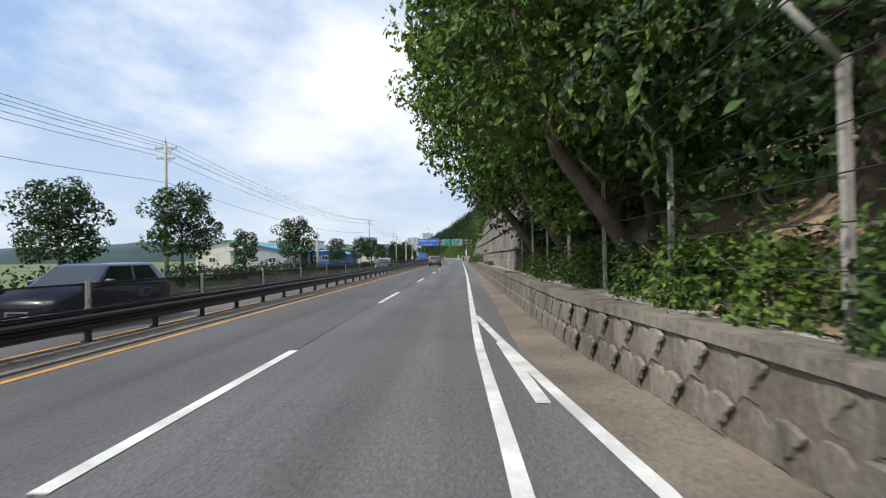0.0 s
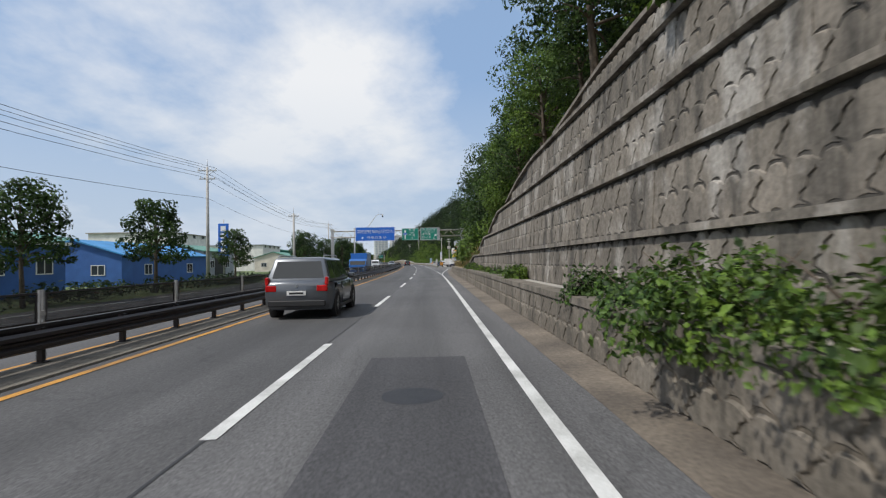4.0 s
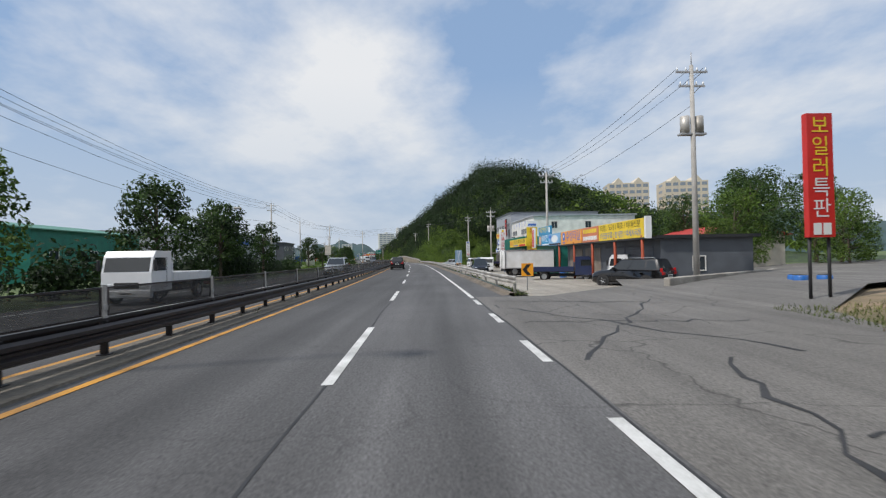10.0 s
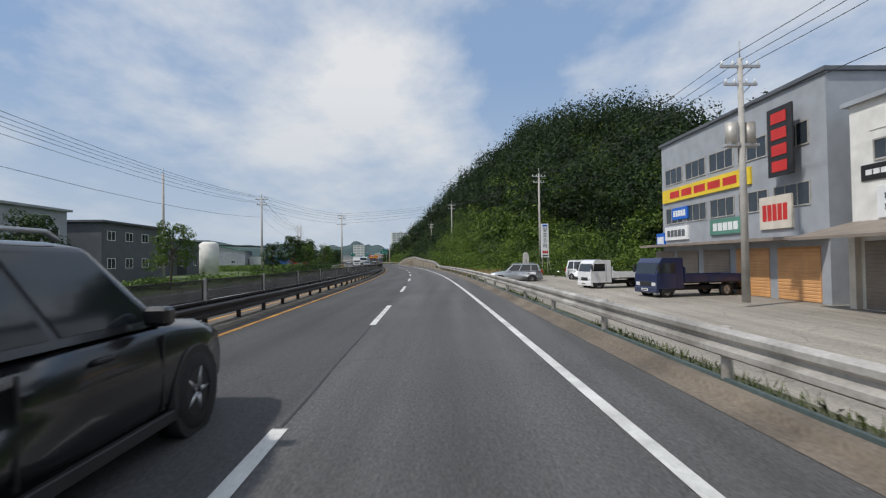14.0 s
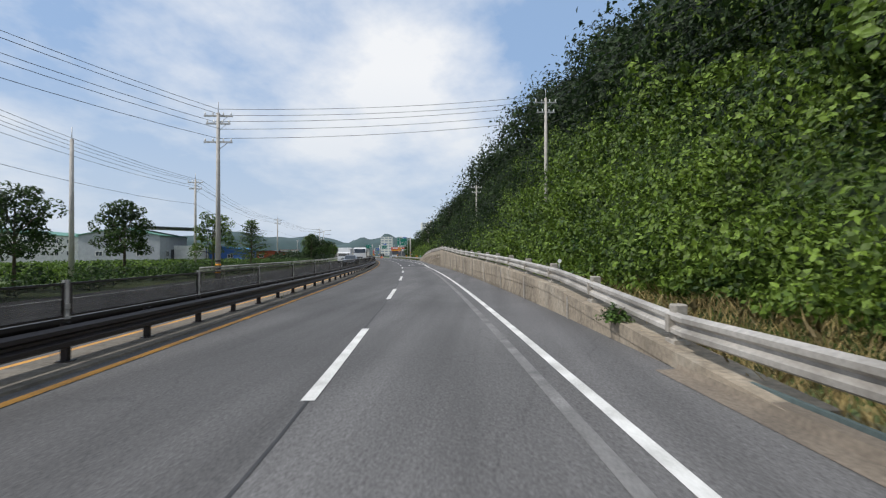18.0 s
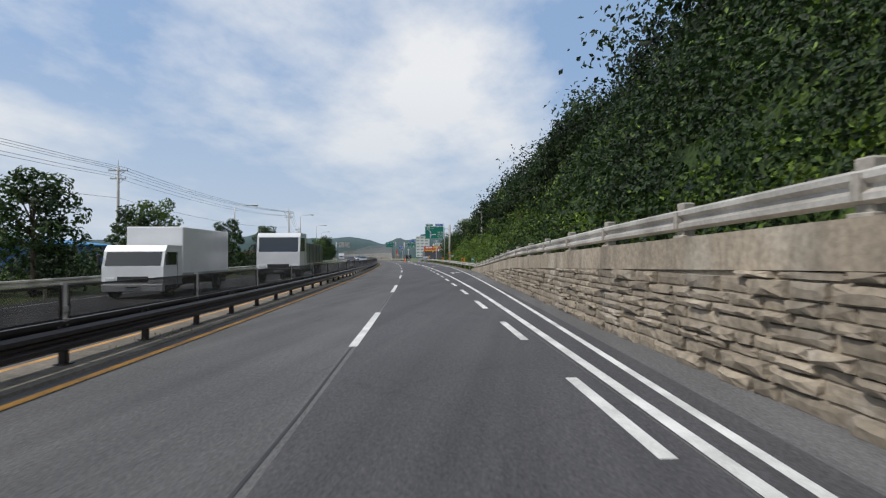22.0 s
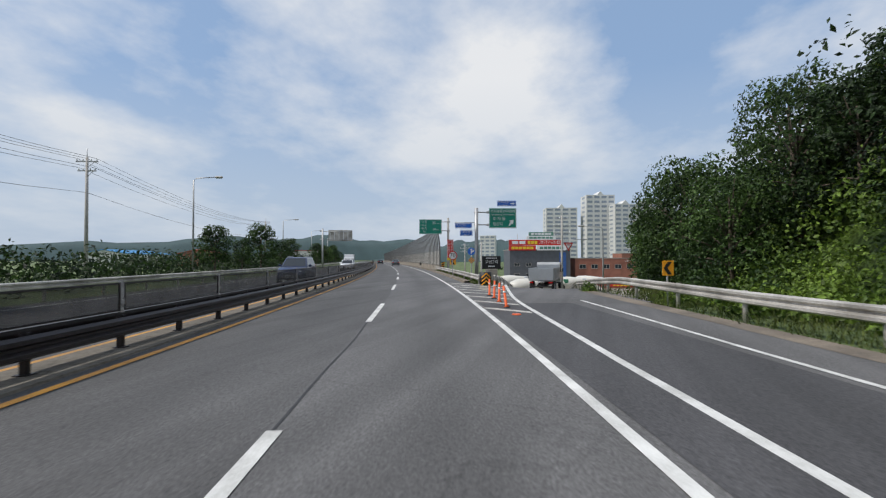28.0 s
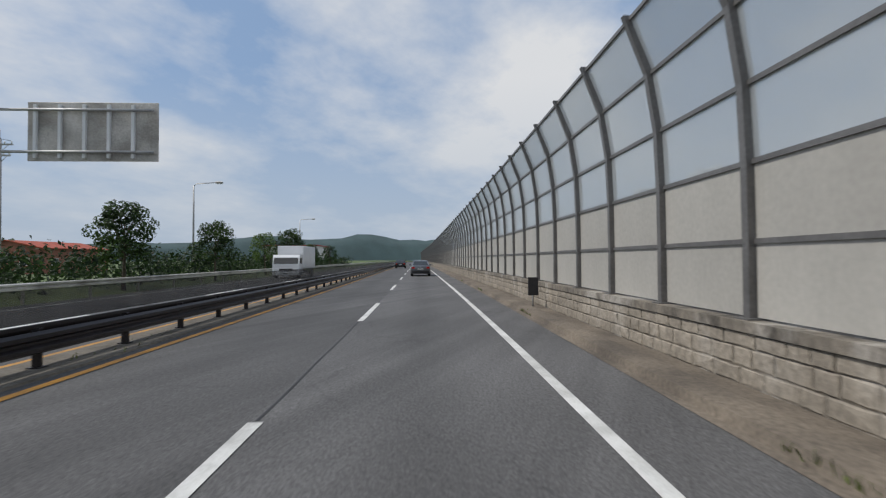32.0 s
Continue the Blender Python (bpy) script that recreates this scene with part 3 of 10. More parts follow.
new_lane2 = ribbon("repaved_lane", 366, 505, lambda s: lerp(s, (366, 3.34), (372, 3.36), (470, 3.36)), lambda s: lerp(s, (366, 3.6), (390, 4.6), (418, 5.6), (440, 6.6)), 0.0055, M["asphalt_new"], 2.0, road)
# the paved mouth of the side road
mouth = raw("side_road", [P(s, d, z) for s, d, z in ((150, 5.9, -0.004), (187, 4.9, -0.004), (193, 11, 0.0), (199, 13, 0.05), (206, 30, 0.6), (200, 38, 1.1), (190, 30, 0.9), (186, 17, 0.35), (181, 11.4, 0.05), (176, 9.4, 0.0), (160, 7.0, -0.004))],
            [(0, 1, 10), (1, 2, 9, 10), (2, 8, 9), (2, 3, 7, 8), (3, 4, 5, 6, 7)], M["asphalt_old"])
tagged(mouth, "cracked pale concrete mouth of a side road", "road", kind="structure")
yard = raw("yard", [P(s, d, z) for s, d, z in ((189, 5.3, -.1), (240, 5.3, -.12), (311, 5.3, -.1), (192, 8.5, -.35), (240, 8.5, -.62), (296, 8.5, -.4), (193, 13, -.3), (240, 13, -.66), (293, 14, -.4), (196, 40, -.3), (240, 40, -.66), (268, 40, -.6), (290, 22, -.4))],
           [(0, 1, 4, 3), (1, 2, 5, 4), (3, 4, 7, 6), (4, 5, 8, 7), (6, 7, 10, 9), (7, 12, 11, 10), (7, 8, 12)], M["forecourt"])
tagged(yard, "dusty concrete forecourt before the shops", "pavement", kind="structure")
ramp = ribbon("exit_ramp", 505, 560, lambda s: lerp(s, (505, 5.3), (516, 6.5), (530, 9.6), (560, 18)), lambda s: lerp(s, (505, 9.6), (516, 11), (530, 15), (560, 24)), lambda s: lerp(s, (505, 0.003), (515, -0.1), (530, -1.2), (560, -3.9)), M["ramp"], 2.0)
tagged(ramp, "sloping asphalt exit ramp", "road", kind="structure")

# the worn apron before the side road, and tar in its cracks
apron = ribbon("apron", 151, 188, lambda s: lerp(s, (151, 5.2), (158, 3.6), (162, 3.16), (188, 3.16)), lambda s: right_edge(min(s, 186)) - 0.02, 0.004, M["asphalt_old"], 1.5, mouth)
for k, (s0, d0, s1, d1) in enumerate(((176, 3.5, 185.5, 8.8), (180.5, 3.4, 180.0, 8.6), (184.5, 3.3, 176.5, 7.2), (169, 3.4, 176, 5.6), (173, 5.0, 173.5, 7.6), (186, 3.6, 184.5, 9.0), (164, 3.5, 169.5, 5.2))):
    rr = random.Random(k)
    n = 14
    c = [(s0 + (s1 - s0) * i / n + rr.uniform(-.22, .22), d0 + (d1 - d0) * i / n + rr.uniform(-.16, .16)) for i in range(n + 1)]
    w = [rr.uniform(.02, .06) for _ in c]
    along = abs(s1 - s0) > abs(d1 - d0)
    v = [P(a - (0 if along else q), b - (q if along else 0), .0075 + .0003 * k) for (a, b), q in zip(c, w)] + [P(a + (0 if along else q), b + (q if along else 0), .0075 + .0003 * k) for (a, b), q in zip(c, w)]
    raw("tar_seam", v, [(i, i + 1, n + 2 + i, n + 1 + i) for i in range(n)], M["seam"], mouth)

# joints between the lanes
for d, a, b in ((-0.02, -60, 720), (3.12, 150, 188)):
    ribbon("lane_seam", a, b, lambda s, d=d: d - 0.018 + 0.03 * math.sin(s * 0.9) * math.sin(s * 0.23), lambda s, d=d: d + 0.018 + 0.03 * math.sin(s * 0.9) * math.sin(s * 0.23), 0.004, M["seam"], 0.8, road)
ribbon("old_line", 286, 365.2, lambda s: lerp(s, (286, 2.6), (299, 2.58), (366, 2.52)), lambda s: lerp(s, (286, 2.76), (299, 2.73), (366, 2.68)), 0.004, M["worn_line"], 2.0, road)

cover = raw("manhole_cover", [P(74.2 + .36 * math.cos(a), 1.75 + .36 * math.sin(a), .006) for a in np.arange(0, 6.28, .3142)], [tuple(range(20))[::-1]], M["dark"], road)
for s0, s1, d0, d1 in ((71.5, 76.5, 1.0, 2.5),):
    ribbon("repair_patch", s0, s1, d0, d1, 0.0045, M["asphalt_new"], 2.5, road)
# painted lines
W = 0.075
INDEX = [0, 2, 6, 9, 14, 18, 19, 22, 23, 25, 26, 28, 29, 33, 38, 39]
FAR = [51.8, 78.0, 129.4, 168.0, 228.9, 278.9, 291.1, 326.8, 339.2, 364.0, 376.8, 402.3, 415.3, 466.4, 531.1, 543.9]
ends = [-31.5, -18.2, -4.9, 8.4, 22.2, 36.6] + [float(np.interp(k, INDEX, FAR)) for k in range(40)] + [543.9 + 12.9 * k for k in range(1, 18)]
for e in ends:
    ribbon("lane_dash", e - 5.1, e, -W, W, 0.008, M["white_line"], 1.3, road)
    ribbon("lane_dash", e - 5.1 - 3, e - 3, -8.0 - W, -8.0 + W, 0.008, M["white_line"], 1.3, road)
WL = M["white_line"]
ribbon("edge_line", -80, 122.4, lambda s: lerp(s, (-80, 3.3), (3, 3.25), (9, 3.13), (40, 3.18), (125, 3.06)) - W, lambda s: lerp(s, (-80, 3.3), (3, 3.25), (9, 3.13), (40, 3.18), (125, 3.06)) + W, 0.008, WL, 2, road)
ribbon("edge_line", -20, 13, lambda s: lerp(s, (-20, 5.0), (3, 4.2), (5.4, 3.93), (8.4, 3.62), (13, 3.2)) - W, lambda s: lerp(s, (-20, 5.0), (3, 4.2), (5.4, 3.93), (8.4, 3.62), (13, 3.2)) + W, 0.0085, WL, 1, road)
raw("edge_line", [P(s, d, 0.009) for s, d in ((5.3, 3.62), (5.3, 3.78), (9.0, 3.6), (9.0, 3.45))], [(0, 1, 2, 3)], WL, road)
mouth_line = lambda s: lerp(s, (120, 3.06), (122.5, 3.09), (125.7, 3.2), (130, 3.45), (135, 3.78), (140, 4.14), (148, 4.8), (157, 5.58), (168, 6.75))
ribbon("edge_line", 120, 166, lambda s: mouth_line(s) - 0.055, lambda s: mouth_line(s) + 0.055, 0.0085, WL, 1.5, road)
for s0, s1 in [(121.0, 122.5), (125.2, 128.9), (132.6, 134.6)] + [(136.5 + 4.4 * k, 138.35 + 4.4 * k) for k in range(12)]:
    ribbon("lane_dash", s0, s1, 3.0 - W, 3.0 + W, 0.009, WL, 0.9, road)
kerb_line = lambda s: lerp(s, (187, 3.02), (205, 3.03), (226, 3.2), (250, 3.2), (299, 3.05), (366, 3.06))
ribbon("edge_line", 187.5, 366, lambda s: kerb_line(s) - W, lambda s: kerb_line(s) + W, 0.008, WL, 2, road)
solid = lambda s: lerp(s, (365, 3.08), (376, 3.4), (397, 3.65), (415, 3.68), (455, 3.58), (466, 3.58), (478, 3.75), (495, 4.3), (502.6, 4.67), (505.8, 4.88), (508, 5.12), (512.4, 5.8), (517, 6.55))
ribbon("edge_line", 362, 517, lambda s: solid(s) - W, lambda s: solid(s) + W, 0.009, WL, 2, road)
outer = lambda s: lerp(s, (365.8, 3.32), (376, 3.62), (397, 4.63), (418, 5.6), (440, 6.5), (456, 6.7), (480, 6.7), (495, 6.85), (506, 7.3))
ribbon("edge_line", 366, 506, lambda s: outer(s) - 0.06, lambda s: outer(s) + 0.06, 0.009, WL, 2, road)
for k in range(15):
    s0 = lerp(k, (0, 379.6), (1, 384.9), (4, 401.1), (7, 416.3), (11, 437.1), (14, 453.8))
    ribbon("lane_dash", s0, s0 + 2.5, 3.05 - W, 3.05 + W, 0.009, WL, 1.2, road)
main = lambda s: lerp(s, (459, 3.05), (476, 2.95), (490, 3.15), (510, 3.22), (960, 3.22))
ribbon("edge_line", 459.1, 880, lambda s: main(s) - W, lambda s: main(s) + W, 0.0085, WL, 2, road)
gore = solid
HATCH = (519.3, 517.4, 515.2, 512.9, 510.7, 508.3, 505.8, 503.2)
for k in range(8):
    s0 = HATCH[k]
    a = gore(min(517, s0 - 2.2)) - 0.1
    raw("hatch_bar", [P(s, d, 0.0105) for s, d in ((s0, 3.3), (s0 + .5, 3.3), (s0 + .5 - (a - 3.3) * 1.25, a), (s0 - (a - 3.3) * 1.25, a))], [(0, 1, 2, 3)], M["worn_paint"], road)
for k, (s0, d0, r) in enumerate(((513.2, 4.8, .9), (515.4, 5.0, .7), (511.4, 5.0, .6))):   # spilt sand
    rr = random.Random(60 + k)
    raw("sand_spill", [P(s0, d0, .014)] + [P(s0 + r * 1.6 * math.cos(a) * rr.uniform(.6, 1.1), d0 + r * .5 * math.sin(a) * rr.uniform(.6, 1.1), .0125 + .0003 * k) for a in np.arange(0, 6.28, .35)], [(0, 1 + i, 1 + (i + 1) % 18) for i in range(18)], M["sand"], road)
# paving between the carriageway and the ramp
ribbon("gore_paving", 505, 530, 4.9, lambda s: lerp(s, (505, 6.0), (516, 6.6), (530, 9.8)), lambda s: lerp(s, (505, -.002), (516, -.012), (530, -1.25)), M["ramp"], 1.5, road)
YL = M["yellow_line"]
ribbon("yellow_line", -80, 880, -3.2, -3.06, 0.008, YL, 3, road)
ribbon("yellow_line", -80, 880, -4.62, -4.48, 0.008, YL, 3, road)
ribbon("edge_line", -80, 880, -11.55, -11.4, 0.008, WL, 3, road)
median = sweep("median_strip", -80, 880, [(-4.42, -0.02), (-4.4, 0.035), (-3.42, 0.035), (-3.4, -0.02)], M["strip"], 3)
tagged(median, "low stained concrete strip under the crash barrier", "median", kind="structure")


def arrow(s, d, z, turn):
    """A painted arrow that bends to the right, or a straight one."""
    m = at(s, d, z)
    pts = [(-0.08, 0), (0.08, 0), (0.08, 2.3), (0.28, 2.6), (0.5, 2.65), (0.5, 2.35), (1.05, 2.85), (0.5, 3.35), (0.5, 3.0), (0.15, 2.9), (-0.08, 2.4)]
    if not turn:
        pts = [(-0.08, 0), (0.08, 0), (0.08, 3.0), (0.35, 2.6), (0.35, 3.0), (0.0, 4.4), (-0.4, 3.3), (-0.4, 2.9), (-0.08, 3.2)]
    ob = raw("lane_arrow", [m @ Vector((x, y, 0)) for x, y in pts], [tuple(range(len(pts)))], WL, road)
    return ob


for s, d in ((372.0, 1.15), (418.2, 4.45), (446.8, 4.65)):
    arrow(s, d, 0.011, True)

# gutters and kerbs
def low_face(s):
    return lerp(s, (-60, 5.2), (3.4, 5.12), (8.5, 4.6), (38, 4.4), (100, 4.4), (121, 4.44), (139, 5.1), (152, 6.05), (156, 6.5))


gut = sweep("gutter", -60, 156, lambda s: [(low_face(s) - lerp(s, (-60, 1.0), (4, .95), (12, .75), (20, .62), (74, .62), (121, .65), (156, .6)), 0.006), (low_face(s) + 0.05, 0.03)], M["gutter"], 2)
tagged(gut, "sandy concrete gutter along the road", "gutter", kind="structure")
gut2 = sweep("gutter", 188.5, 311, lambda s: [(4.28, 0.006), (4.55, 0.012), (4.6, 0.1), (4.78, 0.1), (4.8, -0.1)], M["gutter"], 2)
tagged(gut2, "sandy concrete gutter with a low kerb", "gutter", kind="structure")
gut3 = sweep("gutter", 428, 511.5, lambda s: [(right_edge(s) - 0.5, 0.006), (right_edge(s) + 0.05, 0.03), (right_edge(s) + 0.1, -0.1)], M["gutter"], 2)
tagged(gut3, "sandy concrete gutter along the exit lane", "gutter", kind="structure")
gut4 = sweep("gutter", 520, 880, lambda s: [(4.3, 0.006), (4.42, 0.012), (4.46, 0.12), (4.62, 0.13), (4.86, 0.13), (4.9, 0.04), (5.6, 0.02)], M["gutter"], 2)
tagged(gut4, "sandy concrete kerb and gutter", "gutter", kind="structure")


edging = sweep("kerb_edging", 189.5, 311, [(4.78, 0.09), (4.785, 0.14), (4.84, 0.14), (4.86, 0.04)], M["edging"], 2)
tagged(edging, "dull teal plastic edging behind the kerb", "edging", kind="structure")
verge = sweep("verge", 189.5, 311, [(4.79, 0.05), (5.05, -0.01), (5.6, -0.1)], M["verge"], 2)
tagged(verge, "strip of weedy soil under the guard rail", "verge", kind="structure")


# ---- walls of patterned concrete ----
def stone_templates(count, w, h, depth, wild, seed):
    """Stones that fit into one another: all share one wavy outline; faces and depths differ."""
    rng = random.Random(seed)
    out = []
    m = 8
    edge = lambda u: 0.10 * wild * (math.sin(4 * math.pi * u) + .45 * math.sin(8 * math.pi * u + 1) - .45 * math.sin(1))
    side = lambda v: 0.09 * wild * (math.sin(2 * math.pi * v) + .5 * math.sin(4 * math.pi * v))
    for _ in range(count):
        pts = [(k / m - .5, -.5 + edge(k / m)) for k in range(m)] + [(.5 + side(k / m), k / m - .5) for k in range(m)]
        pts += [(.5 - k / m, .5 + edge(1 - k / m)) for k in range(m)] + [(-.5 + side(1 - k / m), .5 - k / m) for k in range(m)]
        gap = 0.02
        q = [(x * (w - gap), y * (h - gap)) for x, y in pts]
        n = len(q)
        dep = depth * rng.uniform(0.9, 1.1)
        v = [Vector((0.0, x, z)) for x, z in q] + [Vector((-dep, x - math.copysign(min(.022, abs(x) * .2), x), z - math.copysign(min(.022, abs(z) * .2), z))) for x, z in q] + [Vector((-dep * rng.uniform(1.0, 1.12), rng.uniform(-.15, .15) * w, rng.uniform(-.15, .15) * h))]
        f = [(i, (i + 1) % n, n + (i + 1) % n, n + i) for i in range(n)] + [(n + i, n + (i + 1) % n, 2 * n) for i in range(n)]
        out.append((v, f))
    return out


def lay_stones(name, cells, templates, material, parent, cap=300, seed=1):
    """cells: poses of the stones, nearest first; the first ones are pieces, the rest is one mesh."""
    rng = random.Random(seed)
    meshes = []
    for v, f in templates:
        me = bpy.data.meshes.new(name)
        me.from_pydata([tuple(q) for q in v], [], f)
        me.materials.append(material)
        meshes.append(me)
    for m in cells[:cap]:
        share(name, meshes[rng.randrange(len(meshes))], parent, m)
    if len(cells) > cap:
        vv, ff = [], []
        for m in cells[cap:]:
            v, f = templates[rng.randrange(len(templates))]
            b = len(vv)
            vv += [m @ q for q in v]
            ff += [tuple(i + b for i in g) for g in f]
        tagged(raw("far_" + name, vv, ff, material, parent), kind="stuff")


def wall_cells(s0, s1, face, z0, z1, w, h, lean=0.0, rng=None, fit=True):
    rng = rng or random.Random(3)
    cells = []
    rows = max(1, int(round((max(z1(s) if callable(z1) else z1 for s in (s0, (s0 + s1) / 2, s1)) - z0) / h)))
    for r in range(rows):
        z = z0 + h * (r + 0.5)
        s = s0 + (w * 0.5 if r % 2 else w)
        while s < s1 - w * 0.4:
            top = z1(s) if callable(z1) else z1
            if z + h * 0.42 <= top:
                m = at(s, face(s) + lean * z, z) @ Matrix.Rotation(rng.uniform(-.012, .012), 4, "X")
                cells.append((s, m))
            s += w
    return [m for s, m in sorted(cells, key=lambda c: c[0])]


low_top = lambda s: lerp(s, (-60, .9), (105, .9), (115, .82), (126, .76), (143, .72), (149, .62), (153, .3), (156, .1))
low_wall = sweep("low_wall", -60, 156, lambda s: [(low_face(s), -0.1), (low_face(s) + 0.02, low_top(s) - 0.13), (low_face(s) + 0.40, low_top(s) - 0.13), (low_face(s) + 0.40, -0.1)], M["groove"], 1.5, closed=True)
sweep("coping", -60, 156, lambda s: [(low_face(s) - 0.03, low_top(s) - 0.128), (low_face(s) - 0.03, low_top(s)), (low_face(s) + 0.42, low_top(s)), (low_face(s) + 0.42, low_top(s) - 0.128)], M["low_wall"], 1.5, low_wall, closed=True)
tagged(low_wall, "low retaining wall of grey concrete with stone relief", "retaining wall", kind="structure")
STONES = stone_templates(12, 0.74, 0.36, 0.032, 1.35, 11)
TALL = stone_templates(12, 0.72, 0.49, 0.036, 1.5, 12)
low_cells = []
for k, s in enumerate(np.arange(-8, 155, 0.74)):
    tall = (float(low_top(s)) - 0.14) / 2
    for r in range(2):
        q = s + 0.37 * r
        low_cells.append(at(q, float(low_face(q)) + 0.012 + 0.02 * r, 0.01 + tall * (r + 0.5)) @ Matrix.Diagonal((1, 1, max(tall, .02) / 0.36, 1)))
lay_stones("relief_stone", low_cells, STONES, M["low_wall"], low_wall, cap=150)

big_top = lambda s: lerp(s, (21, 6.1), (80, 6.1), (84, 5.7), (90.6, 5.1), (98, 3.9), (106, 2.2), (113, 1.2))
TIERS = [0.85, 1.95, 3.1, 4.25, 5.4, 6.1]
tier_d = lambda k: 5.22 + 0.2 * k
ledge = sweep("ledge", -60, 150, lambda s: [(low_face(s) + 0.4, low_top(s) - 0.06), (low_face(s) + 0.43, low_top(s) - 0.03), (5.9 if s < 113 else low_face(s) + 0.6, low_top(s) - 0.02)], M["concrete"], 2)
tagged(ledge, "dusty concrete ledge on the low wall", "ledge", kind="structure")
big_wall = empty("retaining_wall", None, "tall stepped retaining wall of weathered concrete with stone relief", "retaining wall", kind="structure")
for k in range(5):
    z0, z1 = TIERS[k], TIERS[k + 1]
    e = next((s for s in np.arange(113, 22, -0.5) if big_top(s) > z0 + 0.25), 30)
    tp = lambda s, z1=z1: min(z1, float(big_top(s)))
    d0 = tier_d(k)
    # tier body in the dark backing colour, seen only between the stones
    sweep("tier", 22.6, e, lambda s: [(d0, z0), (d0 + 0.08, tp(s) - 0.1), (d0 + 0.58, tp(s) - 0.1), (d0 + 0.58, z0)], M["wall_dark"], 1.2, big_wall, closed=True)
    sweep("coping", 22.6, e, lambda s: [(d0 - 0.05, tp(s) - 0.097), (d0 - 0.05, tp(s)), (d0 + 0.6, tp(s)), (d0 + 0.6, tp(s) - 0.097)], M["wall"], 1.2, big_wall, closed=True)
    lay_stones("relief_stone", wall_cells(22.8, e, lambda s, d0=d0, z0=z0: d0 - 0.07 * z0 + 0.012, z0 + 0.02, lambda s, tp=tp: tp(s) - 0.1, 0.72, 0.49, lean=0.07), TALL, M["wall"], big_wall, cap=50, seed=k)
    for j, s in enumerate(np.arange(27 + 3 * (k % 2), e - 1, 9.2)):
        sweep("pilaster", s, s + 0.35, lambda q: [(d0 - 0.035, z0), (d0 + 0.04, tp(q) - 0.1), (d0 + 0.2, tp(q) - 0.1), (d0 + 0.2, z0)], M["wall"], 0.35, big_wall, closed=True)

# the wall under the hill
wall_d = lambda s: lerp(s, (308, 4.62), (312, 4.62), (327, 4.85), (348, 4.82), (366, 4.74))
wall_z = lambda s: lerp(s, (308, .02), (312, .28), (318, .68), (327, .95), (348, 1.42), (364, 1.97), (366.4, 2.05))
hill_wall = sweep("roadside_wall", 309, 366.4, lambda s: [(wall_d(s), -0.1), (wall_d(s) + .02, wall_z(s) - .22), (wall_d(s) + .48, wall_z(s) - .22), (wall_d(s) + .48, -.1)], M["groove_pale"], 1.0, closed=True)
sweep("plain_band", 311, 366.4, lambda s: [(wall_d(s) - .012, max(.0, -.02 + .5 * math.floor((wall_z(s) - .3 + .02 + .5 * .08) / .5))), (wall_d(s) - .012, wall_z(s) - .22), (wall_d(s) + .1, wall_z(s) - .22), (wall_d(s) + .1, max(.0, -.02 + .5 * math.floor((wall_z(s) - .3 + .02 + .5 * .08) / .5)))], M["wall_pale"], 0.33, hill_wall, closed=True)
sweep("coping", 309, 366.4, lambda s: [(wall_d(s) - .03, wall_z(s) - .218), (wall_d(s) - .03, wall_z(s)), (wall_d(s) + .5, wall_z(s)), (wall_d(s) + .5, wall_z(s) - .218)], M["wall_pale"], 1.0, hill_wall, closed=True)
tagged(hill_wall, "stained concrete retaining wall with wavy relief", "retaining wall", kind="structure")
WAVES = stone_templates(10, 0.92, 0.5, 0.008, 1.3, 5)
lay_stones("relief_stone", wall_cells(311, 366, lambda s: wall_d(s) + 0.012, -0.02, lambda s: wall_z(s) - 0.3, 0.92, 0.5), WAVES, M["wall_pale"], hill_wall, cap=130)
for s in np.arange(316.3, 365, 5.45):
    part("joint_cover", box(-0.05, 0.03, -0.045, 0.045, 0.0, float(wall_z(s)) - 0.05), M["concrete"], hill_wall).matrix_basis = at(s, wall_d(s))
mas_d = lambda s: lerp(s, (366.4, 4.86), (386, 4.98), (399, 5.6), (403, 5.78), (420, 6.95), (429, 7.5))
mas_z = lambda s: lerp(s, (366.4, 2.02), (380, 1.86), (386, 1.72), (399, 1.42), (403, 1.24), (412, .85), (420, .5), (429, .12))
mas = sweep("stone_wall", 366.5, 429, lambda s: [(mas_d(s), -.1), (mas_d(s), mas_z(s) - .46), (mas_d(s) - .05, mas_z(s) - .46), (mas_d(s) - .05, mas_z(s)), (mas_d(s) + .5, mas_z(s)), (mas_d(s) + .5, -.1)], M["wall_pale"], 1.0, closed=True)
tagged(mas, "retaining wall of rough buff stone blocks under a pale coping", "retaining wall", kind="structure")


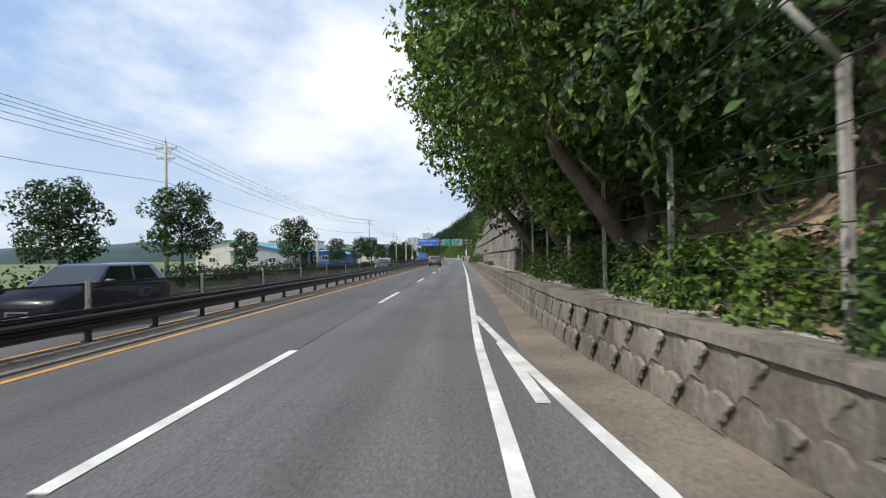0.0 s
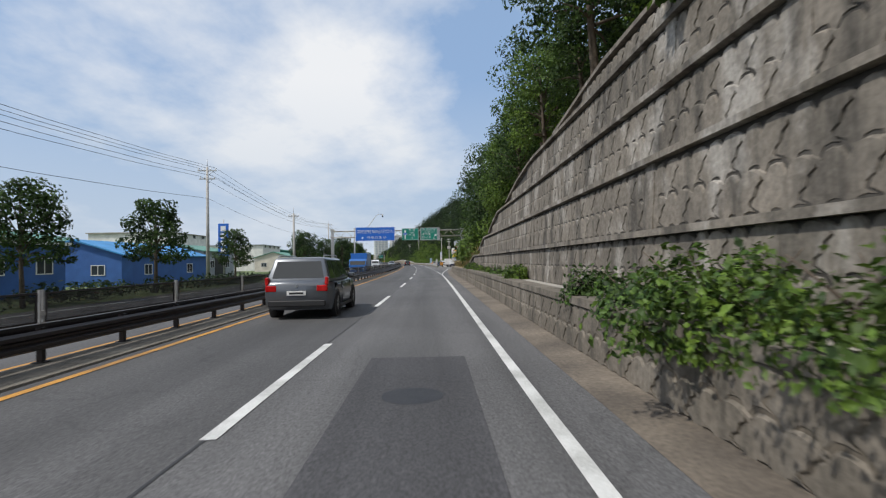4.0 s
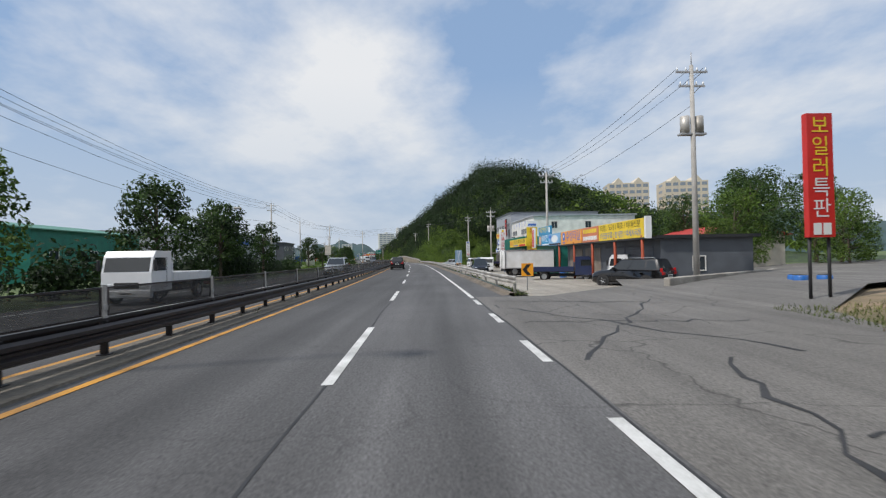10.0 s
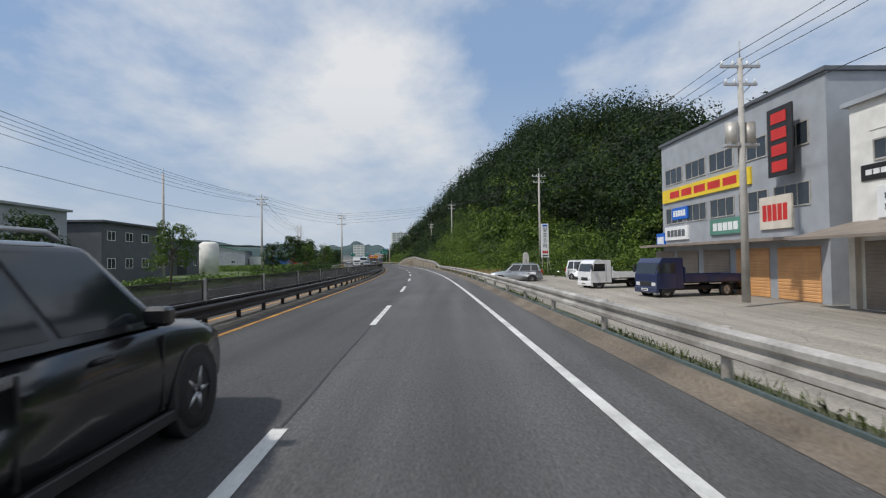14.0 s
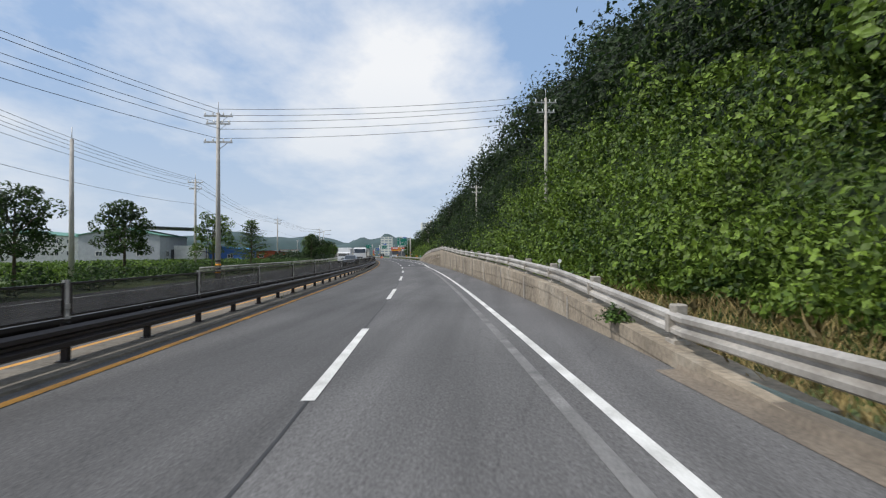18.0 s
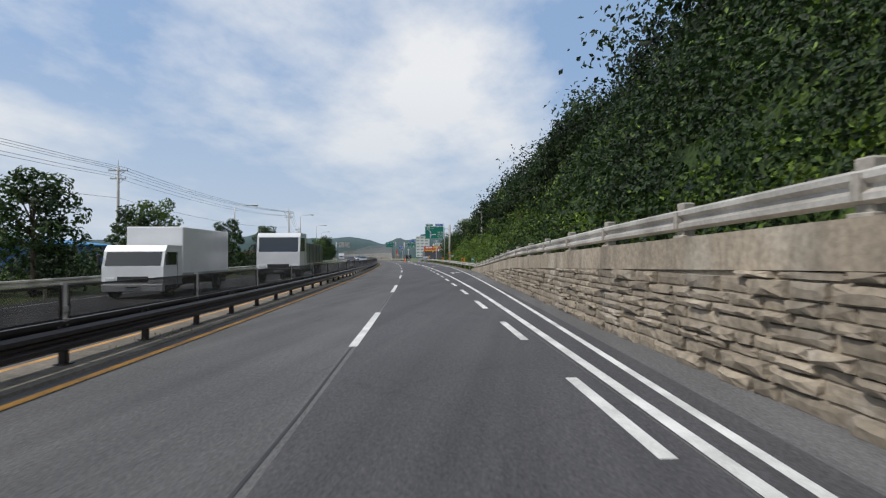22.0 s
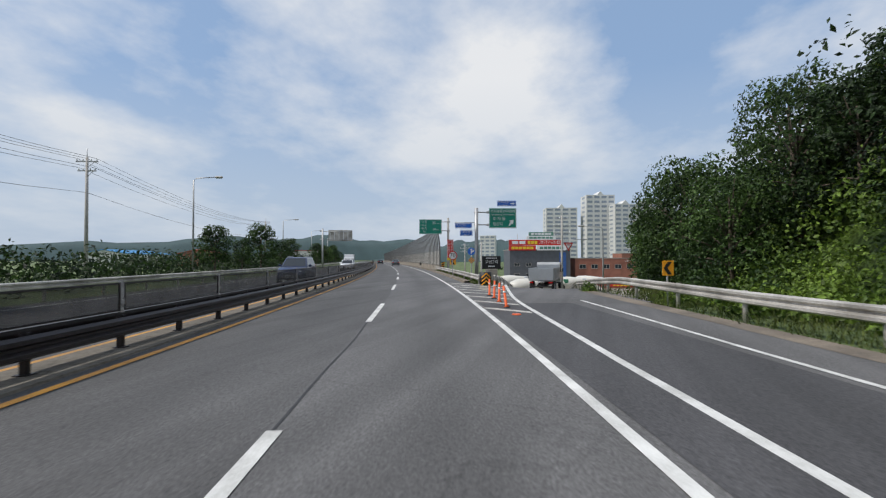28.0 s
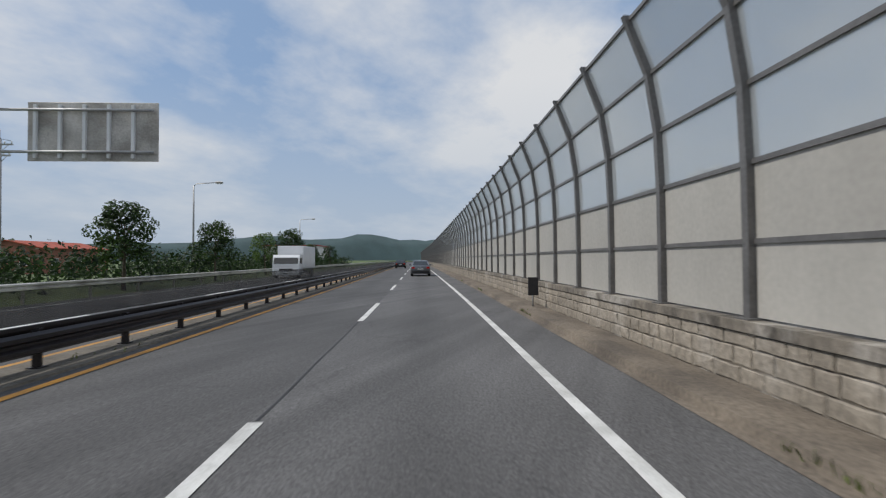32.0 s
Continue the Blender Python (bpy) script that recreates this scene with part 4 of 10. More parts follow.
def rough_stone(seed):
    """A split stone of unit size: an uneven outline and a broken face."""
    rr = random.Random(seed)
    ring = [(-.5, -.5), (-.18, -.5), (.2, -.5), (.5, -.5), (.5, -.15), (.5, .2), (.5, .5), (.15, .5), (-.2, .5), (-.5, .5), (-.5, .18), (-.5, -.2)]
    ring = [(x * rr.uniform(.93, .985), z * rr.uniform(.88, .97)) for x, z in ring]
    n = len(ring)
    v = [Vector((0.0, x, z)) for x, z in ring] + [Vector((-rr.uniform(.6, 1.0), x * rr.uniform(.88, .96), z * rr.uniform(.76, .92))) for x, z in ring]
    v += [Vector((-rr.uniform(.8, 1.25), x + rr.uniform(-.06, .06), rr.uniform(-.16, .16))) for x in (-.28, 0.0, .28)]
    f = [(i, (i + 1) % n, n + (i + 1) % n, n + i) for i in range(n)]
    near_ = [0, 1, 1, 2, 2, 2, 2, 2, 1, 0, 0, 0]
    for i in range(n):
        a, c = near_[i], near_[(i + 1) % n]
        f.append((n + i, n + (i + 1) % n, 2 * n + c))
        if a != c:
            f.append((n + i, 2 * n + c, 2 * n + a))
    return v, f


BLOCKS = [rough_stone(200 + k) for k in range(16)]
rr = random.Random(44)
cells, z = [], -0.02
while z < 1.6:
    hh = rr.choice((.12, .15, .17, .2, .22, .26))
    s = 366.7 + rr.uniform(0, .3)
    while s < 427:
        w = rr.uniform(.3, .62) + (rr.uniform(.1, .5) if rr.random() < .45 else 0)
        rest = float(mas_z(s + w / 2)) - .46 - z
        if rest > .07:
            kh = min(hh, rest)
            cells.append((s, at(s + w / 2, float(mas_d(s + w / 2)) + .004, z + kh / 2) @ Matrix.Diagonal((rr.choice((.035, .05, .07, .09, .12)), w, kh, 1))))
        s += w
    z += hh
lay_stones("stone_block", [m for s, m in sorted(cells, key=lambda c: c[0])], BLOCKS, M["masonry"], mas, cap=270)


# ---- crash barriers ----
def w_profile(d, zc, side, h=0.31, deep=0.075):
    """The two waves of a guard rail; side is +1 where its face looks to the right."""
    return [(d + side * x, zc + z) for x, z in ((0, -h / 2), (deep, -h * 0.38), (deep, -h * 0.2), (0.01, -h * 0.06), (0.01, h * 0.06), (deep, h * 0.2), (deep, h * 0.38), (0, h / 2), (-0.012, h / 2), (-0.012, -h / 2))]


MED = lambda s: lerp(s, (-80, -4.35), (90, -4.25), (210, -4.0), (295, -3.85), (900, -3.85))
barrier = empty("median_barrier", None, "dark brown steel crash barrier with an anti-glare mesh fence", "crash barrier", kind="structure")
sweep("rail", -60, 860, lambda s: w_profile(MED(s) + 0.1, 0.42, 1), M["rail_dark"], 2.0, barrier, closed=True)
sweep("rail", -60, 860, lambda s: w_profile(MED(s) - 0.22, 0.42, -1), M["rail_dark"], 2.0, barrier, closed=True)
sweep("top_pipe", -60, 860, lambda s: [(MED(s) - .09, .60), (MED(s) - .03, .60), (MED(s) - .03, .655), (MED(s) - .09, .655)], M["rail_dark"], 2.0, barrier, closed=True)
post_me = bpy.data.meshes.new("post")
b = box(-0.055, 0.055, -0.04, 0.04, 0.03, 0.6, 0.008)
cube(b, -0.09, 0.09, -0.09, 0.09, 0.03, 0.05)
b.to_mesh(post_me)
post_me.materials.append(M["rail_dark"])
far_v, far_f = [], []
for i, s in enumerate(np.arange(-20, 858, 2.1)):
    m = at(s, MED(s) - 0.06)
    if i < 230:
        share("post", post_me, barrier, m)
    else:
        o = len(far_v)
        far_v += [m @ v.co for v in post_me.vertices]
        far_f += [tuple(o + k for k in p.vertices) for p in post_me.polygons]
tagged(raw("far_post", far_v, far_f, M["rail_dark"], barrier), kind="stuff")


def mesh_screen():
    m = bpy.data.materials.new("expanded_mesh")
    m.use_nodes = True
    t = m.node_tree
    b = t.nodes["Principled BSDF"]
    b.inputs["Base Color"].default_value, b.inputs["Roughness"].default_value = (0.028, 0.027, 0.026, 1), 0.6
    tr = t.nodes.new("ShaderNodeBsdfTransparent")
    ms = t.nodes.new("ShaderNodeMixShader")
    c, n = t.nodes.new("ShaderNodeTexCoord"), t.nodes.new("ShaderNodeTexNoise")
    n.inputs["Scale"].default_value = 1.2
    r = t.nodes.new("ShaderNodeMapRange")
    r.inputs["To Min"].default_value, r.inputs["To Max"].default_value = 0.45, 0.66
    t.links.new(c.outputs["Object"], n.inputs["Vector"])
    t.links.new(n.outputs["Fac"], r.inputs[0])
    t.links.new(r.outputs[0], ms.inputs[0])
    t.links.new(tr.outputs[0], ms.inputs[1])
    t.links.new(b.outputs[0], ms.inputs[2])
    t.links.new(ms.outputs[0], t.nodes["Material Output"].inputs["Surface"])
    return m


M["screen"] = mesh_screen()
panel_me = bpy.data.meshes.new("mesh_panel")
b = box(-0.006, 0.006, 0.11, 4.09, 0.7, 1.13)
b.to_mesh(panel_me)
panel_me.materials.append(M["screen"])
frame_me = bpy.data.meshes.new("panel_frame")
b = box(-0.015, 0.015, 0.08, 4.12, 0.67, 0.70)
cube(b, -0.015, 0.015, 0.08, 4.12, 1.13, 1.16)
cube(b, -0.015, 0.015, 0.08, 0.11, 0.70, 1.13)
cube(b, -0.015, 0.015, 4.09, 4.12, 0.70, 1.13)
b.to_mesh(frame_me)
frame_me.materials.append(M["rail_dark"])
stand_me = bpy.data.meshes.new("fence_post")
b = box(-0.02, 0.02, -0.05, -0.015, 0.6, 1.2)
cube(b, -0.02, 0.02, 0.015, 0.05, 0.6, 1.2)
cube(b, -0.03, 0.03, -0.06, 0.06, 0.64, 0.68)
cube(b, -0.025, 0.03, -0.055, 0.055, 0.78, 0.86)
b.to_mesh(stand_me)
stand_me.materials.append(M["steel"])
for s in np.arange(-20, 560, 4.2):
    m = at(s, MED(s) - 0.06)
    share("fence_post", stand_me, barrier, m)
    share("panel_frame", frame_me, barrier, m)
    share("mesh_panel", panel_me, barrier, m)
sweep("far_mesh_panel", 564, 858, [(-3.91, .68), (-3.91, 1.15), (-3.93, 1.15), (-3.93, .68)], M["screen"], 4, barrier, closed=True)


def guard_rail(name, s0, s1, d, z, label, spacing=4.0, post="steel", tall=0.0, height=0.73):
    """A galvanised rail on posts at the right of the road."""
    g = empty(name, None, label, "guard rail", kind="structure")
    f = d if callable(d) else (lambda s: d)
    zz = z if callable(z) else (lambda s: z)
    sweep("rail", s0, s1, lambda s: w_profile(f(s), zz(s) + height - 0.17, -1, 0.33), M["rail"], 1.5, g, closed=True)
    me = bpy.data.meshes.new("post")
    if post == "steel":
        b = bar([(0.09, 0, -0.2), (0.09, 0, height)], 0.065, 10)
        cube(b, 0.0, 0.05, -0.05, 0.05, height - 0.3, height - 0.05)
    else:
        b = box(-0.02, 0.17, -0.1, 0.1, -0.02, height + 0.1, 0.02)
        cube(b, -0.06, 0.2, -0.14, 0.14, -0.02, 0.06, 0.01)
        cube(b, -0.1, -0.02, -0.05, 0.05, height - 0.3, height - 0.05)
    b.to_mesh(me)
    b.free()
    me.materials.append(M["rail"] if post == "steel" else M["concrete"])
    for s in np.arange(s0 + 0.6, s1, spacing):
        share("post", me, g, at(s, f(s), zz(s)))
    return g


guard_rail("guard_rail", 189.2, 311, lambda s: lerp(s, (189, 5.0), (193, 4.78), (311, 4.72)), 0.0, "galvanised steel guard rail before the shops", 4.05)
guard_rail("guard_rail", 311, 366, lambda s: wall_d(s) + 0.22, wall_z, "steel guard rail on concrete posts along the wall top", 3.65, "concrete", height=0.46)
guard_rail("guard_rail", 366.8, 427, lambda s: mas_d(s) + 0.22, mas_z, "steel guard rail along the stone wall", 3.2, "concrete", height=0.46)
rail_k = lambda s: lerp(s, (427, 7.6), (440, 7.65), (470, 8.5), (500, 9.5), (514, 10.9), (530, 15.5), (548, 21))
guard_rail("guard_rail", 427.5, 548, rail_k, lambda s: lerp(s, (427, 0), (510, 0), (530, -1.1), (548, -2.9)), "steel guard rail beside the exit lane", 4.0)
guard_rail("guard_rail", 517, 553, lambda s: lerp(s, (517, 5.0), (553, 5.1)), 0.0, "steel guard rail beside the carriageway", 4.0, height=0.62)
guard_rail("guard_rail", 517.2, 540, lambda s: lerp(s, (517, 5.75), (528, 8.4), (540, 12.2)), lambda s: lerp(s, (517, 0), (528, -.5), (540, -1.9)), "steel guard rail along the ramp", 4.0, height=0.62)

# ---- noise barrier ----
noise_d = lambda s: lerp(s, (553, 5.62), (900, 5.62))
nb = empty("noise_barrier", None, "tall curved noise barrier with milky panels between grey posts", "noise barrier", kind="structure")
noise_wall = sweep("noise_wall", 551.5, 880, lambda s: [(noise_d(s) - .2, 0), (noise_d(s) - .18, .66), (noise_d(s) - .24, .67), (noise_d(s) - .24, .8), (noise_d(s) + .22, .8), (noise_d(s) + .22, -1.5)], M["wall"], 2, closed=True)
tagged(noise_wall, "low concrete wall with stone relief under the noise barrier", "wall", kind="structure")
rr = random.Random(66)
cells = []
for z0, hh in ((.03, .21), (.24, .24), (.48, .18)):
    s = 551.6
    while s < 690:
        w = rr.uniform(.28, .62)
        cells.append((s, at(s + w / 2, float(noise_d(s)) - .196, z0 + hh / 2) @ Matrix.Diagonal((rr.choice((.012, .018, .026)), w, hh, 1))))
        s += w
lay_stones("relief_stone", [m for s, m in sorted(cells, key=lambda c: c[0])], BLOCKS, M["pale_stone"], noise_wall, cap=150)


def milky():
    m = bpy.data.materials.new("milky_panel")
    m.use_nodes = True
    t = m.node_tree
    b = t.nodes["Principled BSDF"]
    b.inputs["Base Color"].default_value, b.inputs["Roughness"].default_value = (0.62, 0.64, 0.64, 1), 0.25
    tl, tr = t.nodes.new("ShaderNodeBsdfTranslucent"), t.nodes.new("ShaderNodeBsdfTransparent")
    tl.inputs[0].default_value = (0.75, 0.77, 0.78, 1)
    tr.inputs[0].default_value = (0.9, 0.92, 0.93, 1)
    a, c = t.nodes.new("ShaderNodeMixShader"), t.nodes.new("ShaderNodeMixShader")
    a.inputs[0].default_value, c.inputs[0].default_value = 0.5, 0.5
    t.links.new(b.outputs[0], a.inputs[1])
    t.links.new(tl.outputs[0], a.inputs[2])
    t.links.new(a.outputs[0], c.inputs[1])
    t.links.new(tr.outputs[0], c.inputs[2])
    t.links.new(c.outputs[0], t.nodes["Material Output"].inputs["Surface"])
    return m


M["milky"] = milky()
M["beige_panel"] = mat("beige_panel", (0.40, 0.385, 0.35), 0.5, var=0.1, scale=0.8, fine=12, bump=0.03, island=0.04)
CURVE = [(0, .8), (0, 1.75), (-.01, 2.72), (-.05, 3.68), (-.2, 4.65), (-.55, 5.55)]
STEP = 2.233
pm = bpy.data.meshes.new("barrier_post")
b = bmesh.new()
ring = []
for x, z in [(0, .74), *CURVE, (-.58, 5.62)]:
    ring.append([b.verts.new((x + dx, dy, z)) for dx, dy in ((-.09, -.06), (.09, -.06), (.09, .06), (-.09, .06))])
for p, q in zip(ring, ring[1:]):
    for k in range(4):
        b.faces.new((p[k], p[(k + 1) % 4], q[(k + 1) % 4], q[k]))
b.faces.new(ring[-1])
cube(b, -.16, .16, -.14, .14, .78, .82)
b.to_mesh(pm)
pm.materials.append(M["bronze"])
panes, frames = [], []
for (x0, z0), (x1, z1) in zip(CURVE, CURVE[1:]):
    me = bpy.data.meshes.new("panel")
    me.from_pydata([(x0, .07, z0 + .03), (x0, STEP - .07, z0 + .03), (x1, STEP - .07, z1 - .03), (x1, .07, z1 - .03), (x0 + .02, .07, z0 + .03), (x0 + .02, STEP - .07, z0 + .03), (x1 + .02, STEP - .07, z1 - .03), (x1 + .02, .07, z1 - .03)], [],
                   [(3, 2, 1, 0), (4, 5, 6, 7), (0, 1, 5, 4), (2, 3, 7, 6), (0, 4, 7, 3), (1, 2, 6, 5)])
    me.materials.append(M["milky"] if z0 > 2.5 else M["beige_panel"])
    panes.append(me)
    fm = bpy.data.meshes.new("panel_rail")
    b = box(x1 - .03, x1 + .05, .06, STEP - .06, z1 - .03, z1 + .035)
    b.to_mesh(fm)
    fm.materials.append(M["bronze"])
    frames.append(fm)
for k, s in enumerate(np.arange(552.95, 872, STEP)):
    m = at(s, noise_d(s))
    share("barrier_post", pm, nb, m)
    if k < 42:
        for me in panes:
            share("panel", me, nb, m)
    if k < 58:
        for fm in frames:
            share("panel_rail", fm, nb, m)
for x, z in CURVE[1:]:
    sweep("far_panel_rail", 552.95 + 58 * STEP, 872, [(noise_d(600) + x - .03, z - .03), (noise_d(600) + x + .05, z - .03), (noise_d(600) + x + .05, z + .035), (noise_d(600) + x - .03, z + .035)], M["steel"], 3, nb, closed=True)
sweep("far_panel", 552.95 + 42 * STEP, 872, [(noise_d(600) + x, z) for x, z in CURVE[2:]], M["milky"], 3, nb)
sweep("far_panel", 552.95 + 42 * STEP, 872, [(noise_d(600) + x, z) for x, z in CURVE[:3]], M["beige_panel"], 3, nb)

# ---- wooded hill and banks ----
HH = [(240, 0), (262, 2), (282, 7), (295, 14), (306, 18), (322, 25), (345, 31), (370, 36), (390, 35), (420, 29), (440, 26), (470, 23.5), (495, 23.5), (512, 23), (528, 19), (540, 10), (548, 2)]
HB = [(240, 45), (268, 34), (285, 19), (296, 15.5), (312, 10.5), (330, 8.6), (400, 9.0), (420, 10.5), (440, 12), (470, 13.2), (500, 17), (525, 21), (545, 26)]


def hill_z(s, d):
    h = np.interp(s, [a for a, _ in HH], [b for _, b in HH], left=0, right=0)
    b = np.interp(s, [a for a, _ in HB], [q for _, q in HB])
    u = np.clip((d - b) / np.interp(s, [290, 330, 395, 430, 470, 510], [24.5, 28, 31, 27, 27, 26]), 0, 1)
    z0 = np.interp(s, [300, 330, 366, 400, 430], [0.0, 0.9, 1.6, 1.0, 0.0]) * np.clip((d - np.interp(s, [300, 386, 403, 420, 430], [5.5, 5.6, 6.4, 7.5, 8.1])) / 2.2, 0, 1)
    far = np.clip((d - 38) / 60, 0, 1)
    return low_land(s, d) + 0.02 + z0 + h * (u**0.8) * (1 - 0.12 * u) * (1 - far * far) - 0.1 * (h * u < 0.05)


def bank_z(s, d):
    """The bank over the walls and beside the road before the side road."""
    wall = np.interp(s, [20, 22.6, 80, 90, 98, 106, 113], [0.9, 6.1, 6.1, 5.1, 3.9, 2.2, 0.95], left=0.9, right=0.9)
    wd = np.interp(s, [20, 22.6, 80, 113, 121, 139, 152, 165, 180, 186], [6.2, 6.3, 6.3, 5.3, 4.9, 5.6, 6.6, 8.0, 10.5, 13])
    base = np.interp(s, [-60, 110, 140, 150, 160, 190], [0, 0, -0.1, -0.5, -0.85, -0.9])
    u = np.clip((d - wd) / 14.0, 0, 1)
    rise = np.interp(s, [-60, 60, 110, 130, 150, 165, 186, 192], [7, 7, 7, 6, 5, 2.2, 0.6, 0.0])
    return wall + base + rise * u**np.where(s < 112, 0.8, 1.25)


def slope_mesh(name, fz, s0, s1, ds, dlist, material, label):
    s = np.arange(s0, s1 + 0.1, ds)
    S, Dd = np.meshgrid(s, dlist, indexing="ij")
    z = fz(S.ravel(), Dd.ravel())
    v = PA(S.ravel(), Dd.ravel(), 0.0)
    v[:, 2] = z
    k = len(dlist)
    ob = raw(name, v, [(i * k + j, i * k + j + 1, (i + 1) * k + j + 1, (i + 1) * k + j) for i in range(len(s) - 1) for j in range(k - 1)], material, smooth=True)
    return tagged(ob, label, "hill", kind="structure")


slope_mesh("hill", hill_z, 236, 548, 3.0, np.concatenate([np.arange(5.6, 40, 1.6), np.arange(42, 150, 6)]), M["hillside"], "steep earth hillside under dense green scrub")
slope_mesh("bank", bank_z, -60, 20.5, 2.0, np.concatenate([np.arange(5.7, 22, 1.2), np.arange(24, 70, 6)]), M["soil"], "earth bank behind the low wall")
slope_mesh("bank", lambda s, d: np.where(d < 5.8, 0.7, bank_z(s, d)), 20.5, 22.6, 0.7, np.concatenate([np.arange(5.75, 22, 0.25), np.arange(24, 70, 6)]), M["hillside"], "steep overgrown bank at the wall's end")
slope_mesh("bank", bank_z, 22.6, 113, 1.5, np.concatenate([[6.15], np.arange(7.2, 22, 1.2), np.arange(24, 70, 6)]), M["soil"], "earth bank above the retaining wall")


s = np.arange(112, 191, 1.5)
off = np.concatenate([np.arange(0, 12, 0.8), np.arange(13, 60, 6)])
S, O = np.meshgrid(s, off, indexing="ij")
Dd = np.interp(S, [112, 121, 139, 152, 156, 160, 176, 186, 191], [4.75, 4.8, 5.45, 6.4, 6.85, 7.2, 9.2, 12, 15]) + O
v = PA(S.ravel(), Dd.ravel(), 0.0)
v[:, 2] = bank_z(S.ravel(), Dd.ravel()) - np.where(O.ravel() == 0, 0.12, 0.0)
k = len(off)
tagged(raw("bank", v, [(i * k + j, i * k + j + 1, (i + 1) * k + j + 1, (i + 1) * k + j) for i in range(len(s) - 1) for j in range(k - 1)], M["soil"], smooth=True), "earth bank beside the side road", "hill", kind="structure")


def crowns(name, s, d, zf, radius, per, leaf, material, seed, flat=0.8, lift=0.5, label="", category="", kind="stuff", split=None):
    """Many leafy clumps set on a slope as one thing."""
    rng = np.random.default_rng(seed)
    n = len(s)
    z = zf(s, d) + radius * lift
    c = PA(s, d, 0.0)
    c[:, 2] = z
    k = np.repeat(np.arange(n), per)
    u = rng.normal(size=(len(k), 3))
    u[:, 2] = np.abs(u[:, 2]) * 0.9 - 0.25
    u /= np.linalg.norm(u, axis=1, keepdims=True)
    lump = 0.8 + 0.28 * np.sin(u[:, 0] * 5 + k) * np.sin(u[:, 1] * 5 + 2 * k) + 0.12 * rng.normal(size=len(k))
    pts = c[k] + u * (radius[k] * lump)[:, None] * np.array([1, 1, flat])
    ob = leaf_mesh(name, pts, u, leaf[k] * rng.uniform(0.6, 1.35, len(k)), material, rng=rng)
    if split:                                          # darker leaves on some clumps, shade put into the colour
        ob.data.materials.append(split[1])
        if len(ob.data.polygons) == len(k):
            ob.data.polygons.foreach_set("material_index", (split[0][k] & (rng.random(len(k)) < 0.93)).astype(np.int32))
    return tagged(ob, label, category, kind=kind)


rng = np.random.default_rng(7)
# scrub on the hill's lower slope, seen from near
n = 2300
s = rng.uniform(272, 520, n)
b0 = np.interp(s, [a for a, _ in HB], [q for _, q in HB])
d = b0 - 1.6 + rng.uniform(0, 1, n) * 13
# mid-hill and upper clumps get the dark leaves as painted shade
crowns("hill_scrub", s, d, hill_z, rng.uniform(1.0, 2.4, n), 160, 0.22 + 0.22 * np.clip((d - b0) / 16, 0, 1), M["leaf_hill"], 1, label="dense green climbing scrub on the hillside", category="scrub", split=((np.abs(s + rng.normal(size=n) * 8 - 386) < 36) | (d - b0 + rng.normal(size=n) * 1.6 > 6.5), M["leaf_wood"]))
n = 520
s = rng.uniform(262, 530, n)
b0 = np.interp(s, [a for a, _ in HB], [q for _, q in HB])
d = b0 + 6 + rng.uniform(0, 1, n) * 30
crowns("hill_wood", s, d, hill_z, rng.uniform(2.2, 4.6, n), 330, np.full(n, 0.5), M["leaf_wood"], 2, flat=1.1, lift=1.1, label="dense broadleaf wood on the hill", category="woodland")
n = 150
s = np.where(rng.random(n) < .4, rng.uniform(280, 342, n), rng.uniform(436, 524, n))
b0 = np.interp(s, [a for a, _ in HB], [q for _, q in HB])
d = b0 + rng.uniform(3, 22, n)
crowns("hill_wood", s, d, hill_z, rng.uniform(1.6, 3.0, n), 230, np.full(n, 0.5), M["leaf_hill"], 12, flat=1.0, lift=1.0, label="bright green trees standing out from the hillside", category="woodland")
n = 260
s, d = rng.uniform(268, 360, n), rng.uniform(38, 90, n)
crowns("hill_wood", s, d, hill_z, rng.uniform(2.2, 4.2, n), 80, np.full(n, 1.2), M["leaf_hill"], 3, label="far broadleaf wood on the hill", category="woodland")
# low creepers between the walls and the slope
n = 1800
s = rng.uniform(297, 512, n)
b0 = np.interp(s, [a for a, _ in HB], [q for _, q in HB])
base = np.interp(s, [297, 310, 322, 340, 366, 386, 403, 428, 440, 470, 500, 514], [9.6, 8.4, 6.8, 5.8, 5.6, 5.8, 6.6, 8.4, 8.3, 9.1, 10.2, 11.6])
d = base + rng.uniform(0, 1, n) ** 1.2 * (b0 + 1.5 - base).clip(0.8)
crowns("creepers", s, d, hill_z, rng.uniform(0.35, 0.85, n), 80, np.full(n, 0.2), M["leaf_hill"], 5, label="green creepers and weeds behind the wall", category="scrub")
